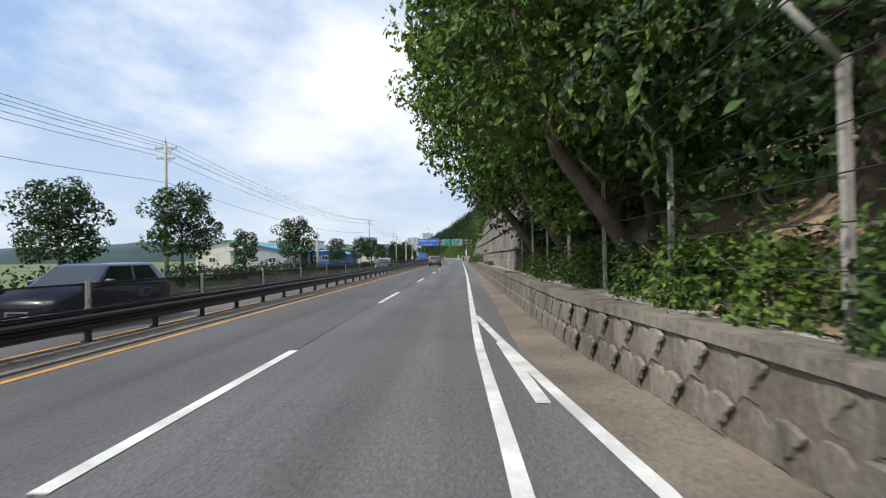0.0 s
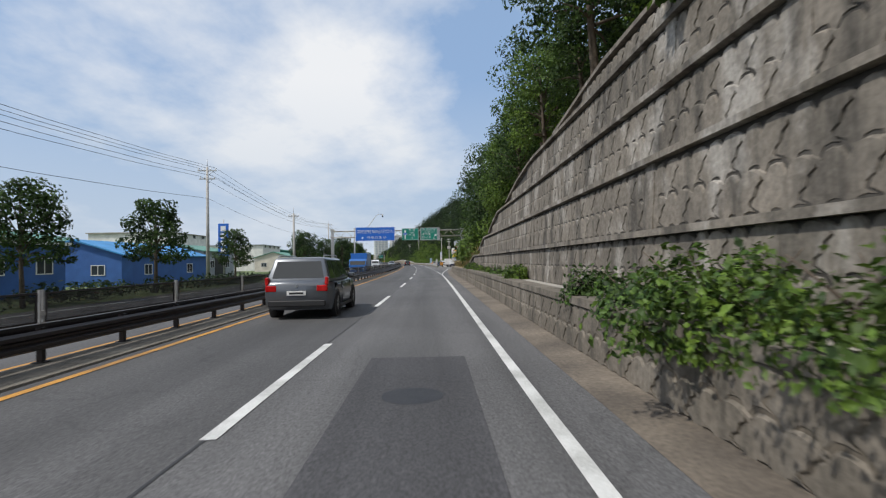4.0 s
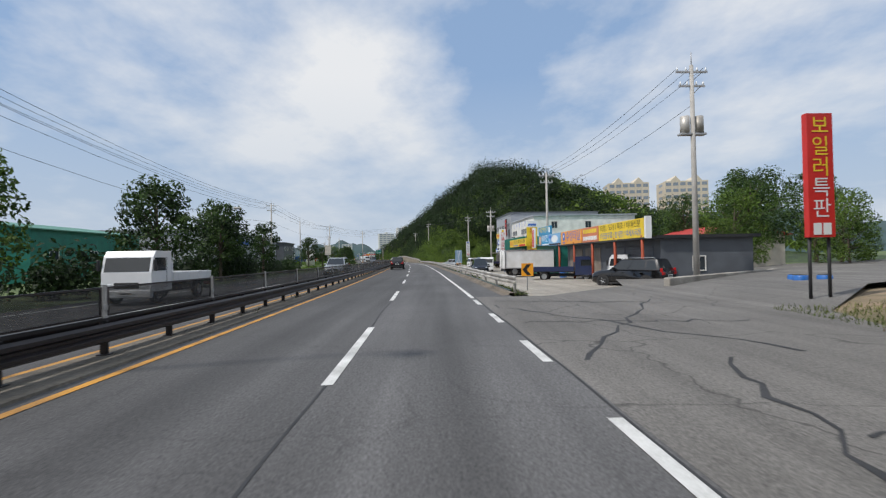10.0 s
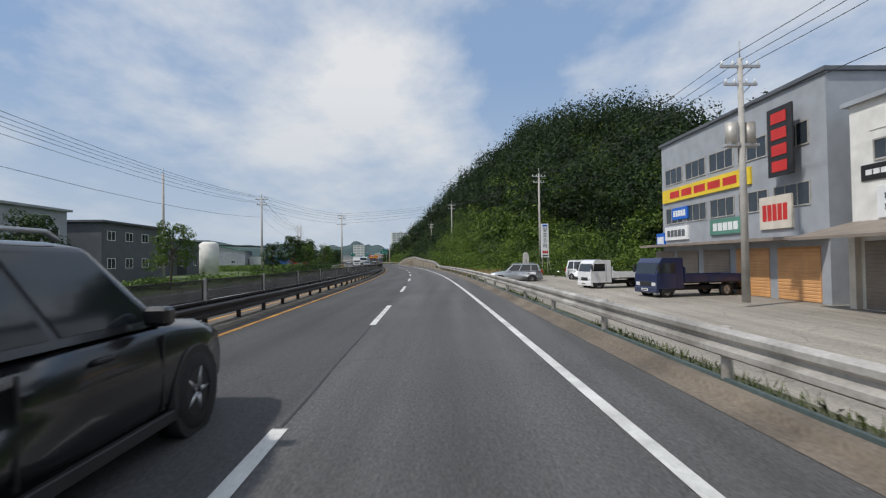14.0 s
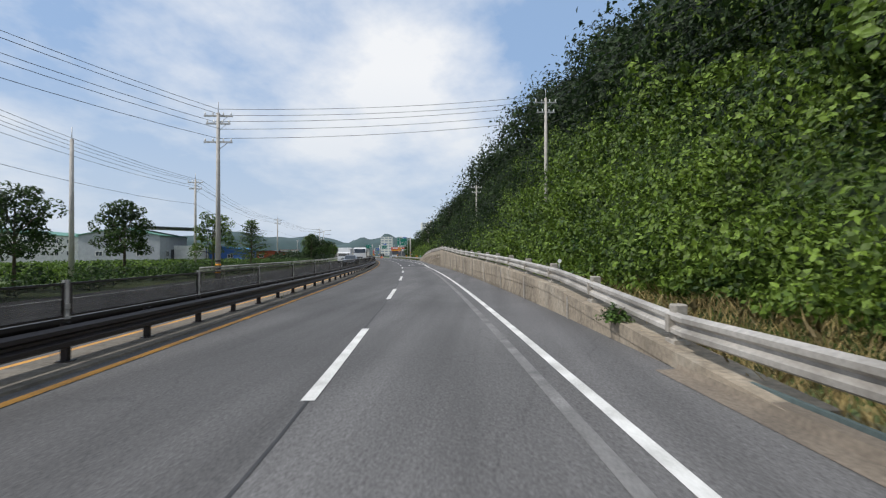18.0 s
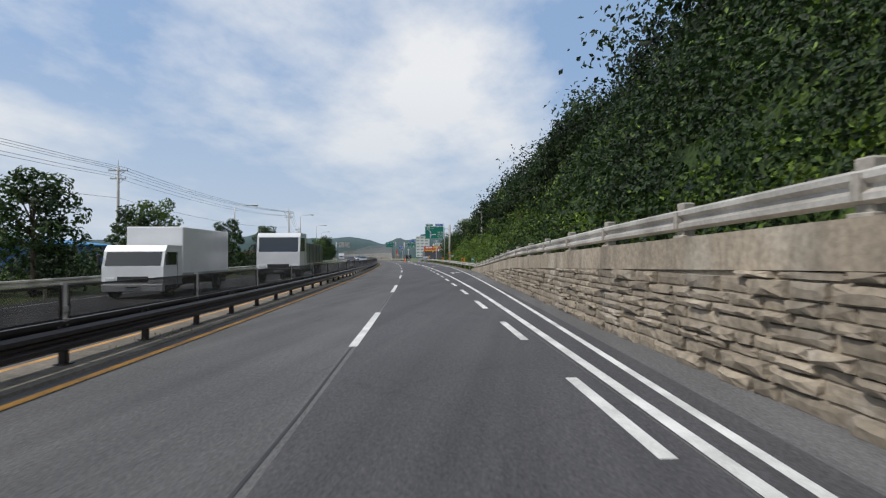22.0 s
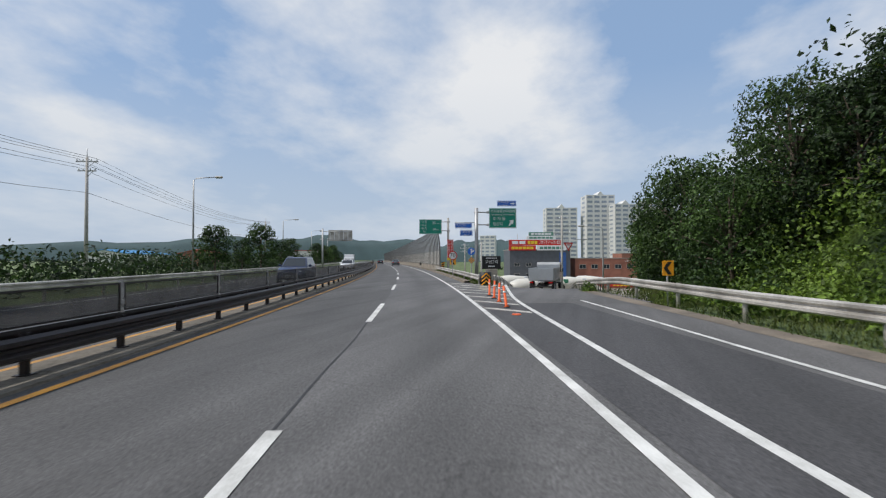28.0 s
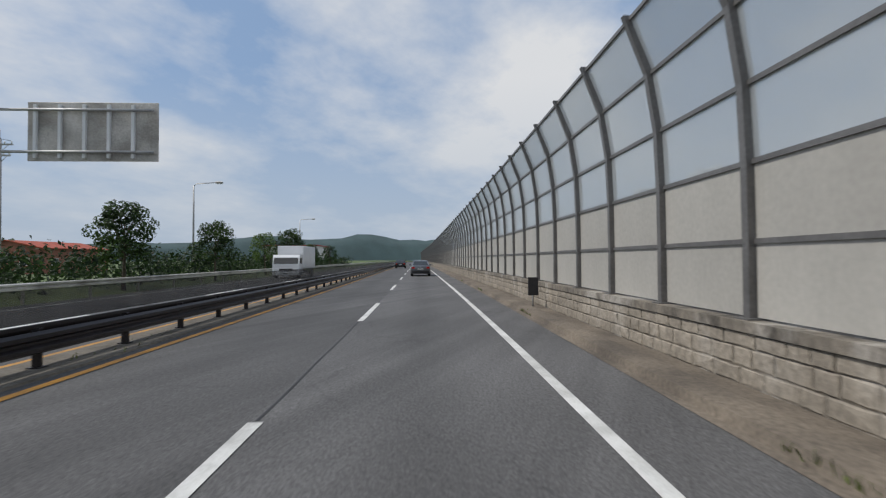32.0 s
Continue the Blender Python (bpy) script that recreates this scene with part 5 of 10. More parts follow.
# the woods over the walls are trees of several sizes: trunk, limbs and a crown of many leaves
def tree_parts(seed, height, spread, clumps, per, leaf, leaf_material, fork=0.3, thick=0.11, low=0.34, name="tree", label="", droop=0.2, lean=None):
    """A tapered trunk with limbs, and leaves round the limbs' ends."""
    rnd, rng = random.Random(seed), np.random.default_rng(seed)
    root = empty(name, None, label, "tree", "roadside trees")
    b = bmesh.new()
    lean = Vector(lean) if lean else Vector((rnd.uniform(-.06, .06), rnd.uniform(-.06, .06), 0)) * height
    zf = height * fork
    tube(b, [(0, 0, -0.15), lean * 0.3 + Vector((0, 0, zf * .5)), lean * 0.6 + Vector((0, 0, zf)), lean + Vector((0, 0, height * .82))], [thick * 1.25, thick, thick * .8, thick * .2], 7)
    cent = []
    for k in range(clumps):
        a = 2.4 * k + rnd.uniform(-.4, .4)
        u = (k + 0.5) / clumps
        z = height * (low + (0.93 - low) * u)
        r = spread * math.sqrt(max(0.05, 1 - ((u - 0.35) / 0.72) ** 2)) * rnd.uniform(0.45, 1.0)
        c = lean * (z / height) + Vector((math.cos(a) * r, math.sin(a) * r, z))
        start = lean * (0.6 * z / height) + Vector((0, 0, zf + (z - zf) * 0.45))
        if k % 2 == 0:
            tube(b, [start, (start + c) / 2 + Vector((0, 0, 0.15)), c], [thick * .42, thick * .25, thick * .08], 5)
        cent.append(c)
    part("trunk", b, M["bark"], root)
    c = np.array([list(v) for v in cent])
    k = np.repeat(np.arange(clumps), per)
    u = rng.normal(size=(len(k), 3))
    u /= np.linalg.norm(u, axis=1, keepdims=True)
    rad = spread * 0.42 * rng.uniform(0.65, 1.15, clumps)[k] * rng.uniform(0.35, 1.0, len(k)) ** 0.5
    pts = c[k] + u * rad[:, None] * np.array([1, 1, 0.7])
    leaf_mesh("crown", pts, u + np.array([0, 0, 0.5]), leaf * rng.uniform(0.6, 1.3, len(k)), leaf_material, root, aspect=0.5, droop=droop, rng=rng)
    return root


street = [tree_parts(11, 5.6, 1.6, 26, 130, 0.24, M["leaf_street"], label="slender green street tree behind the far carriageway"),
          tree_parts(12, 6.3, 2.0, 32, 130, 0.25, M["leaf_street"], label="broad green street tree with a forked trunk"),
          tree_parts(13, 5.0, 1.35, 20, 120, 0.22, M["leaf_street"], label="small airy street tree on the verge"),
          tree_parts(14, 6.0, 1.8, 22, 110, 0.24, M["leaf_light"], label="loose light green street tree on the verge")]
used = [False] * 4


def set_tree(kinds, used_, i, s, d, z=0.0, size=1.0, rnd=random.Random(4)):
    m = at(s, d, z, rnd.uniform(0, 360)) @ Matrix.Scale(size, 4)
    if used_[i]:
        o = copy_thing(kinds[i], m)
        o.matrix_basis = m
        return o
    used_[i] = True
    kinds[i].matrix_basis = m
    return kinds[i]


STREET = [(22, -15.4, 1), (32, -15.5, 1), (41.5, -15.5, 2), (53.7, -15.3, 1), (72.4, -15.5, 0), (90, -15.5, 1), (100.2, -15.5, 0), (113, -15.5, 0), (138, -15.4, 1), (140.6, -16.3, 0), (154, -15.5, 1), (159, -15.6, 2), (177, -15.5, 3),
          (174.8, -15.5, 0), (188, -15.5, 3), (201, -15.5, 1), (211.3, -15.5, 0), (214, -16.5, 1), (223, -15.5, 2), (246.6, -15.5, 0), (258.6, -15.5, 2), (270, -15.5, 3), (294, -15.5, 2), (305.7, -15.6, 0), (317.5, -15.5, 3), (323, -16.5, 1), (329, -18, 1), (340, -19, 0),
          (349, -16.5, 3), (398.4, -15.5, 0), (407, -16, 2), (412.4, -17, 3), (423.5, -16, 2), (437, -16, 0), (474.8, -15.5, 3), (483.8, -15.5, 0), (502.2, -16, 1), (531.5, -15.5, 0), (539, -15.5, 2), (548, -16, 1), (556.5, -15.5, 2), (565.2, -16, 0),
          (594.3, -15.5, 0), (607.3, -15.5, 1), (621.2, -15.5, 3), (631.7, -15.5, 1), (645, -15.5, 0), (662, -15.5, 2)]
rt = random.Random(8)
for s, d, i in STREET:
    set_tree(street, used, i, s, d, -0.14, rt.uniform(0.86, 1.12) * (0.86 if 240 < s < 330 or s > 520 else 1.22 if 170 < s < 225 else 0.97))

woods = [tree_parts(21, 8.5, 2.6, 32, 190, 0.22, M["leaf_bank"], fork=0.35, thick=0.16, low=0.3, label="tall dark broadleaf tree on the bank"),
         tree_parts(22, 7.2, 2.4, 28, 190, 0.21, M["leaf_light"], fork=0.3, thick=0.14, low=0.2, label="dense bright green tree on the bank"),
         tree_parts(23, 10.5, 3.4, 48, 190, 0.26, M["leaf_street"], fork=0.3, thick=0.2, low=0.16, label="large broadleaf tree with big leaves", droop=0.6),
         tree_parts(24, 3.2, 1.9, 20, 75, 0.32, M["leaf_light"], fork=0.1, thick=0.06, low=0.08, label="leafy green shrub on the slope"),
         tree_parts(25, 8.5, 3.0, 24, 115, 0.38, M["leaf_wood"], fork=0.3, thick=0.16, low=0.14, label="broadleaf tree on the hill's crest"),
         tree_parts(26, 9.0, 2.6, 50, 210, 0.23, M["leaf_light"], fork=0.3, thick=0.17, low=0.3, label="broadleaf tree leaning out over the road", droop=0.5, lean=(-3.6, -0.5, 0))]
wused = [False] * 6
rw = random.Random(15)
for k in range(20):                                    # over the low wall, before the tall wall
    s = rw.uniform(-34, 21)
    d = rw.uniform(7.8, 14)
    set_tree(woods, wused, rw.choice((0, 1, 0, 2)) if d < 10.5 else 4, s, d, float(bank_z(s, 9.0)), rw.uniform(0.85, 1.15))
for s, d, i, k in ((6, 7.4, 2, 1.0), (11, 7.2, 1, 1.05), (15, 7.5, 0, 1.1), (18.5, 7.3, 2, 1.0), (22, 7.8, 0, 1.0), (26, 7.6, 1, 0.9)):
    set_tree(woods, wused, i, s, d, 0.9 if s < 21 else 4.5, k)
for k in range(40):                                    # above the tall wall
    s = rw.uniform(27, 112)
    d = rw.uniform(8.0, 19)
    set_tree(woods, wused, rw.choice((0, 0, 1, 2)) if d < 10.5 else 4, s, d, float(bank_z(s, d)) - 0.2, rw.uniform(0.8, 1.15))
for k in range(32):                                    # beside the low wall's end and the side road
    s = rw.uniform(104, 183)
    base = float(np.interp(s, [104, 121, 139, 152, 165, 176, 184], [7.6, 7.2, 8.4, 9.6, 11.2, 13, 16]))
    d = base + rw.uniform(0, 1) ** 1.3 * 13
    set_tree(woods, wused, rw.choice((0, 1, 1, 3)) if d < base + 5 else 4, s, d, float(bank_z(s, d)) - 0.2, rw.uniform(0.75, 1.1))
for s, d, i, k in ((167.5, 12.6, 2, 1.0), (172, 13.5, 2, 0.95), (162, 11.5, 3, 1.3), (178, 15, 1, 0.85), (171, 11.6, 3, 0.9), (176, 13.2, 3, 1.0), (112, 7.2, 3, 1.1), (118, 7.2, 3, 1.0)):
    set_tree(woods, wused, i, s, d, float(bank_z(s, d)) - 0.1, k)
for s, d, k in ((204, 23, .55), (207.5, 27, .6), (201, 30, .6), (196, 33, .7), (192, 35, .8)):
    set_tree(woods, wused, 1, s, d, 0.2, k)

# a row of crowns along the wall's top
for k, s in enumerate(np.arange(56, 113, 3.6)):
    d = 7.6 + 0.7 * (k % 2)
    set_tree(woods, wused, (0, 1, 0)[k % 3], s, d, float(bank_z(s, d)) - 0.3, 0.72 + 0.12 * (k % 3))
# trees that lean out over the low wall
for s, d, k in ((9.5, 6.6, .95), (14.5, 6.5, 1.0), (19.0, 6.4, 1.05), (23.5, 7.0, .8), (26.2, 7.5, .72), (29.5, 7.7, .7), (33, 8.0, .65)):
    m = at(s, d, .85 if s < 21 else 6.0, (s * 37) % 30 - 15) @ Matrix.Scale(k, 4)
    if wused[5]:
        copy_thing(woods[5], m).matrix_basis = m
    else:
        woods[5].matrix_basis, wused[5] = m, True
# undergrowth close behind the dry grass
for k in range(36):
    s = rw.uniform(108, 172)
    base = float(np.interp(s, [104, 121, 139, 152, 165, 176, 184], [6.4, 6.6, 7.6, 8.8, 10.6, 12.4, 15]))
    d = base + rw.uniform(0, 3.2)
    set_tree(woods, wused, 3, s, d, float(bank_z(s, d)) - 0.25, rw.uniform(0.7, 1.25))
for s, k in ((112, .9), (118, .8), (124.5, .85), (131, .8), (138, .8), (146, .75), (154, .7)):
    d = float(np.interp(s, [104, 121, 139, 152, 165], [8.0, 8.2, 9.4, 10.4, 12.2]))
    set_tree(woods, wused, 2 if s < 130 else 1, s, d, float(bank_z(s, d)) - 0.2, k * 1.1)

for s, d, k in ((206, 25, .95), (210, 29, 1.1), (216, 33, 1.15), (222, 38, 1.2), (212, 37, 1.1), (203, 31, .9), (228, 34, 1.1)):
    set_tree(woods, wused, 0 if k > 1 else 1, s, d, -.3, k)
for s, d, k in ((514, 18.6, 1.1), (519, 20.4, 1.15), (524, 21, 1.2), (526, 21.8, 1.2), (530, 23.6, 1.2), (521, 20.5, 1.2), (534, 26, 1.1), (513, 22, 1.0)):
    set_tree(woods, wused, 2 if s % 2 else 0, s, d, float(hill_z(s, d)) - .5, k)

# crest trees that break the hill's outline
for k in range(54):
    s = rw.uniform(296, 530)
    b = float(np.interp(s, [a for a, _ in HB], [q for _, q in HB]))
    d = b + rw.uniform(15, 26)
    set_tree(woods, wused, 4, s, d, float(hill_z(s, d)) - 3.0, rw.uniform(0.7, 1.0))
for k in range(26):
    s = rw.uniform(420, 536)
    b = float(np.interp(s, [a for a, _ in HB], [q for _, q in HB]))
    d = b + rw.uniform(1.5, 8)
    set_tree(woods, wused, 4, s, d, float(hill_z(s, d)) - 1.0, rw.uniform(0.7, 1.0))


def conifer(s, d, height):
    """A spreading cedar with layered, drooping boughs."""
    rnd, rng = random.Random(77), np.random.default_rng(77)
    root = empty("cedar_tree", at(s, d, -0.14), "dark spreading cedar with layered boughs on the verge", "tree")
    b = bar([(0, 0, 0), (0.05, 0, height * .5), (0, 0.05, height)], [0.14, 0.09, 0.02], 7)
    pts, nr = [], []
    for k in range(46):
        u = k / 46
        z, a = height * (0.22 + 0.76 * u), 2.4 * k
        r = (1 - u) ** 0.8 * 2.6 * rnd.uniform(0.7, 1.1) + 0.15
        end = Vector((math.cos(a) * r, math.sin(a) * r, z + 0.1 * r))
        tube(b, [(0, 0, z - 0.2), end * 0.5 + Vector((0, 0, z * 0.5)), end], [0.035, 0.025, 0.008], 4)
        for _ in range(70):
            q = rnd.uniform(0.2, 1.0)
            w = rng.normal(size=3) * np.array([.22, .22, .07])
            pts.append(np.array([end.x * q, end.y * q, z + 0.1 * r * q]) + w)
            nr.append([0, 0, 1])
    part("trunk", b, M["bark"], root)
    leaf_mesh("crown", np.array(pts), np.array(nr, float), rng.uniform(.12, .3, len(pts)), M["leaf"], root, aspect=0.35, rng=rng)


conifer(361, -16.6, 5.6)


# ---- shrubs, hedges and grass ----
def shrub(s, d, z, r, n, leaf, material, label, seed, tall=0.8):
    rng = np.random.default_rng(seed)
    root = empty("shrub", at(s, d, z), label, "shrub", "roadside shrubs")
    k = rng.normal(size=(n, 3))
    k /= np.linalg.norm(k, axis=1, keepdims=True)
    k[:, 2] = np.abs(k[:, 2])
    bumps = 0.75 + 0.3 * np.sin(4 * k[:, 0] + seed) * np.sin(5 * k[:, 1] + 2) + 0.1 * rng.normal(size=n)
    pts = k * (r * bumps * rng.uniform(0.5, 1, n) ** 0.4)[:, None] * np.array([1, 1, tall * 1.25])
    leaf_mesh("leaves", pts, k + np.array([0, 0, .4]), leaf * rng.uniform(.6, 1.3, n), material, root, rng=rng, droop=0.2)
    b = bmesh.new()
    for q in range(5):
        a = q * 1.26
        tube(b, [(0, 0, -0.05), (math.cos(a) * r * .3, math.sin(a) * r * .3, r * .5), (math.cos(a) * r * .6, math.sin(a) * r * .6, r * .8)], [0.02, 0.014, 0.006], 4)
    part("stem", b, M["bark"], root)
    return root


for k, (s, d, r) in enumerate(((1, 6.7, 1.1), (4.0, 6.5, 1.15), (6.3, 6.3, 1.1), (8.4, 6.4, 1.05), (10.4, 6.2, 1.0), (12.4, 6.1, .95), (14.4, 6.1, .9), (16.4, 6.0, .85), (18.6, 6.0, .8), (20.8, 5.9, .6), (5.5, 7.6, 1.3), (8, 7.6, 1.3), (11, 7.4, 1.2), (14, 7.3, 1.2), (17, 7.2, 1.1), (-3, 6.8, 1.2))):
    shrub(s, d, .85, r, 1700, .13, M["leaf_light"], "leafy green shrub behind the wire fence", 40 + k)
for k, (s, d, r, z) in enumerate(((57.6, 5.0, 1.15, .8), (55.9, 4.95, .6, .8), (73.2, 4.85, 1.25, .6), (75.2, 4.85, .8, .7), (71.2, 4.75, 1.0, .75), (69.8, 4.75, .6, .85), (77.2, 4.8, .7, .75), (85.5, 4.9, .62, .85), (88, 5, .45, .85), (60.5, 4.9, .5, .85), (63.5, 5, .75, .85), (67, 5, .35, .85), (92, 5, .5, .85), (96, 5, .4, .85), (43, 4.95, .3, .85), (46, 5.0, .22, .85), (39.7, 5.0, .35, .85), (52, 5.35, .28, 2.0), (37, 5, .25, .85), (100, 4.9, .5, .85), (104, 4.9, .6, .85), (108, 5, .6, .85))):
    shrub(s, d, z, r, 2600 if r > 1 else 1400 if r > .5 else 500, .12 if r > 1 else .1, M["leaf_light"] if k % 3 else M["leaf"], "green shrub growing on the wall ledge", 60 + k)
for k, (s, d, z, r) in enumerate(((21.4, 6.3, 1.6, .9), (22.0, 6.9, 3.0, 1.0), (22.2, 6.5, 4.2, .9), (20.6, 6.6, 1.2, 1.1), (22.4, 7.2, 5.4, 1.0), (21.2, 7.4, 2.4, 1.2))):
    shrub(s, d, z, r, 1800, .12, M["leaf"], "ivy and shrubs covering the bank's end", 120 + k)
for k, (s, d, z, r) in enumerate(((20.9, 5.75, .85, .55), (21.6, 5.8, 1.7, .5), (22.1, 5.85, 2.6, .5), (22.2, 5.9, 3.6, .55), (21.9, 5.8, .9, .45))):
    shrub(s, d, z, r, 900, .1, M["leaf"] if k % 2 else M["leaf_light"], "ivy climbing the bank beside the wall", 140 + k)
for k, (s, d, z, r) in enumerate(((24.0, 5.9, 4.9, 1.3), (26.4, 5.8, 5.3, 1.4), (29.2, 6.0, 5.5, 1.3), (32.5, 6.2, 5.7, 1.1))):
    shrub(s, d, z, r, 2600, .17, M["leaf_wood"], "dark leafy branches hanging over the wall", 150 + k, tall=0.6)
for k, s in enumerate(np.arange(3.2, 20.5, 1.75)):
    shrub(s, 5.95 - .012 * s, .85, .72 + .14 * (k % 3), 1100, .11, M["leaf_light"] if k % 3 else M["leaf"], "leafy green bush behind the wire fence", 170 + k, tall=1.05)
for k, (s, d, z, r) in enumerate(((71.0, 5.75, 4.9, .75), (69.3, 6.0, 5.6, .95), (72.6, 5.9, 5.3, .8), (75.8, 6.0, 5.7, .9), (70.4, 5.6, 4.1, .5), (67.5, 6.2, 6.2, .8))):
    shrub(s, d, z, r, 900, .24, M["leaf_light"] if k % 2 else M["leaf"], "large-leaved branches hanging over the tall wall", 190 + k, tall=.75)
shrub(313.2, 4.6, .35, .32, 420, .08, M["leaf"], "dry green shrub at the wall's end", 90)
shrub(511, 9.4, 0, .5, 700, .1, M["leaf_light"], "green shrub in front of the guard rail", 91)


def blades(name, s, d, zf, height, width, material, label, seed, lean=0.25, kind="stuff", category="grass"):
    rng = np.random.default_rng(seed)
    n = len(s)
    p = PA(s, d, 0.0)
    p[:, 2] = zf(s, d) if callable(zf) else zf
    a = rng.uniform(0, 2 * np.pi, n)
    w = np.stack([np.cos(a), np.sin(a), 0 * a], 1) * (width / 2)
    t = np.stack([rng.normal(size=n) * lean, rng.normal(size=n) * lean, np.ones(n)], 1) * (height * rng.uniform(.5, 1.2, n))[:, None]
    v = np.stack([p - w, p + w, p + t * .6 + w * .6, p + t, p + t * .6 - w * .6], 1)
    v[:, 3] += np.stack([rng.normal(size=n), rng.normal(size=n), -np.abs(rng.normal(size=n))], 1) * (height * .15)[:, None]
    me = bpy.data.meshes.new(name)
    me.vertices.add(5 * n)
    me.vertices.foreach_set("co", v.astype(np.float32).ravel())
    me.loops.add(5 * n)
    me.loops.foreach_set("vertex_index", np.arange(5 * n, dtype=np.int32))
    me.polygons.add(n)
    me.polygons.foreach_set("loop_start", np.arange(0, 5 * n, 5, dtype=np.int32))
    me.polygons.foreach_set("loop_total", np.full(n, 5, dtype=np.int32))
    me.materials.append(material)
    me.update(calc_edges=True)
    return tagged(new(name, me), label, category, kind=kind)


rg = np.random.default_rng(31)
n = 24000
s = rg.uniform(108, 178, n)
d = np.interp(s, [108, 121, 139, 152, 160, 178], [5.4, 5.0, 5.7, 6.8, 7.6, 9.8]) + rg.uniform(0, 1, n) ** 1.4 * 3.2
blades("verge_grass", s, d, bank_z, rg.uniform(.3, 1.0, n) * np.where(s < 157, 1, .16), 0.016, M["dry_grass"], "tall straw-coloured grass on the bank", 1, lean=0.5)
n = 17000
s = rg.uniform(106, 182, n)
d = np.interp(s, [106, 121, 139, 152, 160, 182], [5.3, 5.0, 5.7, 6.8, 7.6, 10.5]) + rg.uniform(0, 1, n) ** 1.2 * 3.5
blades("verge_grass", s, d, bank_z, rg.uniform(.12, .45, n) * np.where(s < 157, 1.15, .4), 0.022, M["grass"], "green grass on the bank", 2)
n = 16000
s = rg.uniform(189, 312, n)
d = rg.uniform(4.72, 5.5, n)
d += np.clip((s - 280) / 10, 0, 1) * rg.uniform(0, 4, n)
keep = np.sin(s * .37) + np.sin(s * .11 + 1) > -0.75
blades("verge_grass", s[keep], d[keep], -0.03, rg.uniform(.04, .2, n)[keep], 0.02, M["grass"], "weedy grass under the guard rail", 3)
n = 16000
s = rg.uniform(290, 430, n)
b0 = np.interp(s, [a for a, _ in HB], [q for _, q in HB])
d = np.interp(s, [290, 366, 386, 403, 430], [5.4, 5.5, 5.7, 6.6, 8.2]) + rg.uniform(0, 1, n) * (b0 - 5.0)
blades("verge_grass", s, d, lambda a, b: hill_z(a, b) + .0, rg.uniform(.15, .55, n), 0.025, M["grass"], "yellowing grass at the foot of the hill", 4)
n = 20000
s = rg.uniform(284, 330, n)
d = 5.1 + rg.uniform(0, 1, n) ** 1.2 * np.interp(s, [284, 300, 312, 330], [7, 6, 4.4, 2.2])
blades("verge_grass", s, d, lambda a, b: np.maximum(hill_z(a, b), -0.1), rg.uniform(.15, .6, n), 0.022, M["dry_grass"], "dry yellow grass between the rail and the hill", 14, lean=.45)
n = 16000
s = rg.uniform(428, 513, n)
d = np.interp(s, [428, 440, 470, 500, 513], [7.5, 7.5, 8.3, 9.3, 10.5]) + rg.uniform(-.15, 1, n) ** 1 * 3.5
blades("verge_grass", s, d, lambda a, b: np.maximum(hill_z(a, b), -0.14), rg.uniform(.1, .45, n), 0.022, M["grass"], "grass behind the guard rail by the exit lane", 5)
n = 9000
s = rg.uniform(518, 553, n)
d = rg.uniform(4.85, 6.4, n)
blades("verge_grass", s, d, 0.0, rg.uniform(.06, .35, n), 0.02, M["grass"], "weedy grass under the guard rail by the ramp", 6)
n = 5200
s = rg.uniform(-10, 600, n)
d = np.interp(s, [-80, 90, 210, 295, 900], [-4.2, -4.1, -3.85, -3.7, -3.7]) + rg.uniform(-.35, .35, n)
keep = (np.sin(s * .9) + np.sin(s * .23 + 2) > 0.9) & (s > 120)
blades("median_weeds", s[keep], d[keep], 0.03, rg.uniform(.04, .16, n)[keep], 0.02, M["grass"], "weeds growing in the median strip", 7)
n = 1500
s = rg.uniform(553, 600, n)
d = rg.uniform(4.38, 4.48, n)
keep = np.sin(s * .6) > .93
blades("verge_grass", s[keep], d[keep], 0.05, rg.uniform(.04, .14, n)[keep], 0.02, M["grass"], "weeds along the kerb", 8)


def hedge(name, s0, s1, d0, d1, hgt, n, leaf, material, label, seed):
    rng = np.random.default_rng(seed)
    m = int((s1 - s0) * (d1 - d0) / 2.2) + 4
    cs, cd = rng.uniform(s0, s1, m), rng.uniform(d0, d1, m)
    ch = hgt * rng.uniform(.55, 1.05, m)
    k = rng.integers(0, m, n)
    u = rng.normal(size=(n, 3))
    u /= np.linalg.norm(u, axis=1, keepdims=True)
    c = PA(cs, cd, 0.0)
    c[:, 2] = ch * .5 - .1
    pts = c[k] + u * np.stack([0 * ch + 1.1, 0 * ch + 1.1, ch * .55], 1)[k] * rng.uniform(.6, 1, n)[:, None]
    pts[:, 2] = np.maximum(pts[:, 2], -0.1)
    return tagged(leaf_mesh(name, pts, u, leaf * rng.uniform(.6, 1.3, n), material, rng=rng), label, "shrubs", kind="stuff")


hedge("verge_shrubs", -40, 60, -19, -15, 1.6, 9000, .3, M["leaf_wood"], "bushes along the far verge", 1)
hedge("verge_shrubs", 60, 140, -16.5, -14.6, 1.0, 5000, .26, M["leaf_wood"], "low bushes along the far verge", 2)
hedge("verge_shrubs", 150, 240, -18.5, -14.8, 2.7, 22000, .32, M["leaf_wood"], "dense bushes under the street trees", 3)
hedge("verge_shrubs", 240, 300, -17, -14.8, .8, 4000, .26, M["leaf_light"], "low bushes along the far verge", 4)
hedge("verge_shrubs", 296, 400, -19, -14.5, 1.25, 14000, .24, M["leaf_street"], "green verge plants", 5)
hedge("verge_shrubs", 395, 475, -24, -15, 2.6, 20000, .32, M["leaf_wood"], "bushes beyond the far carriageway", 6)
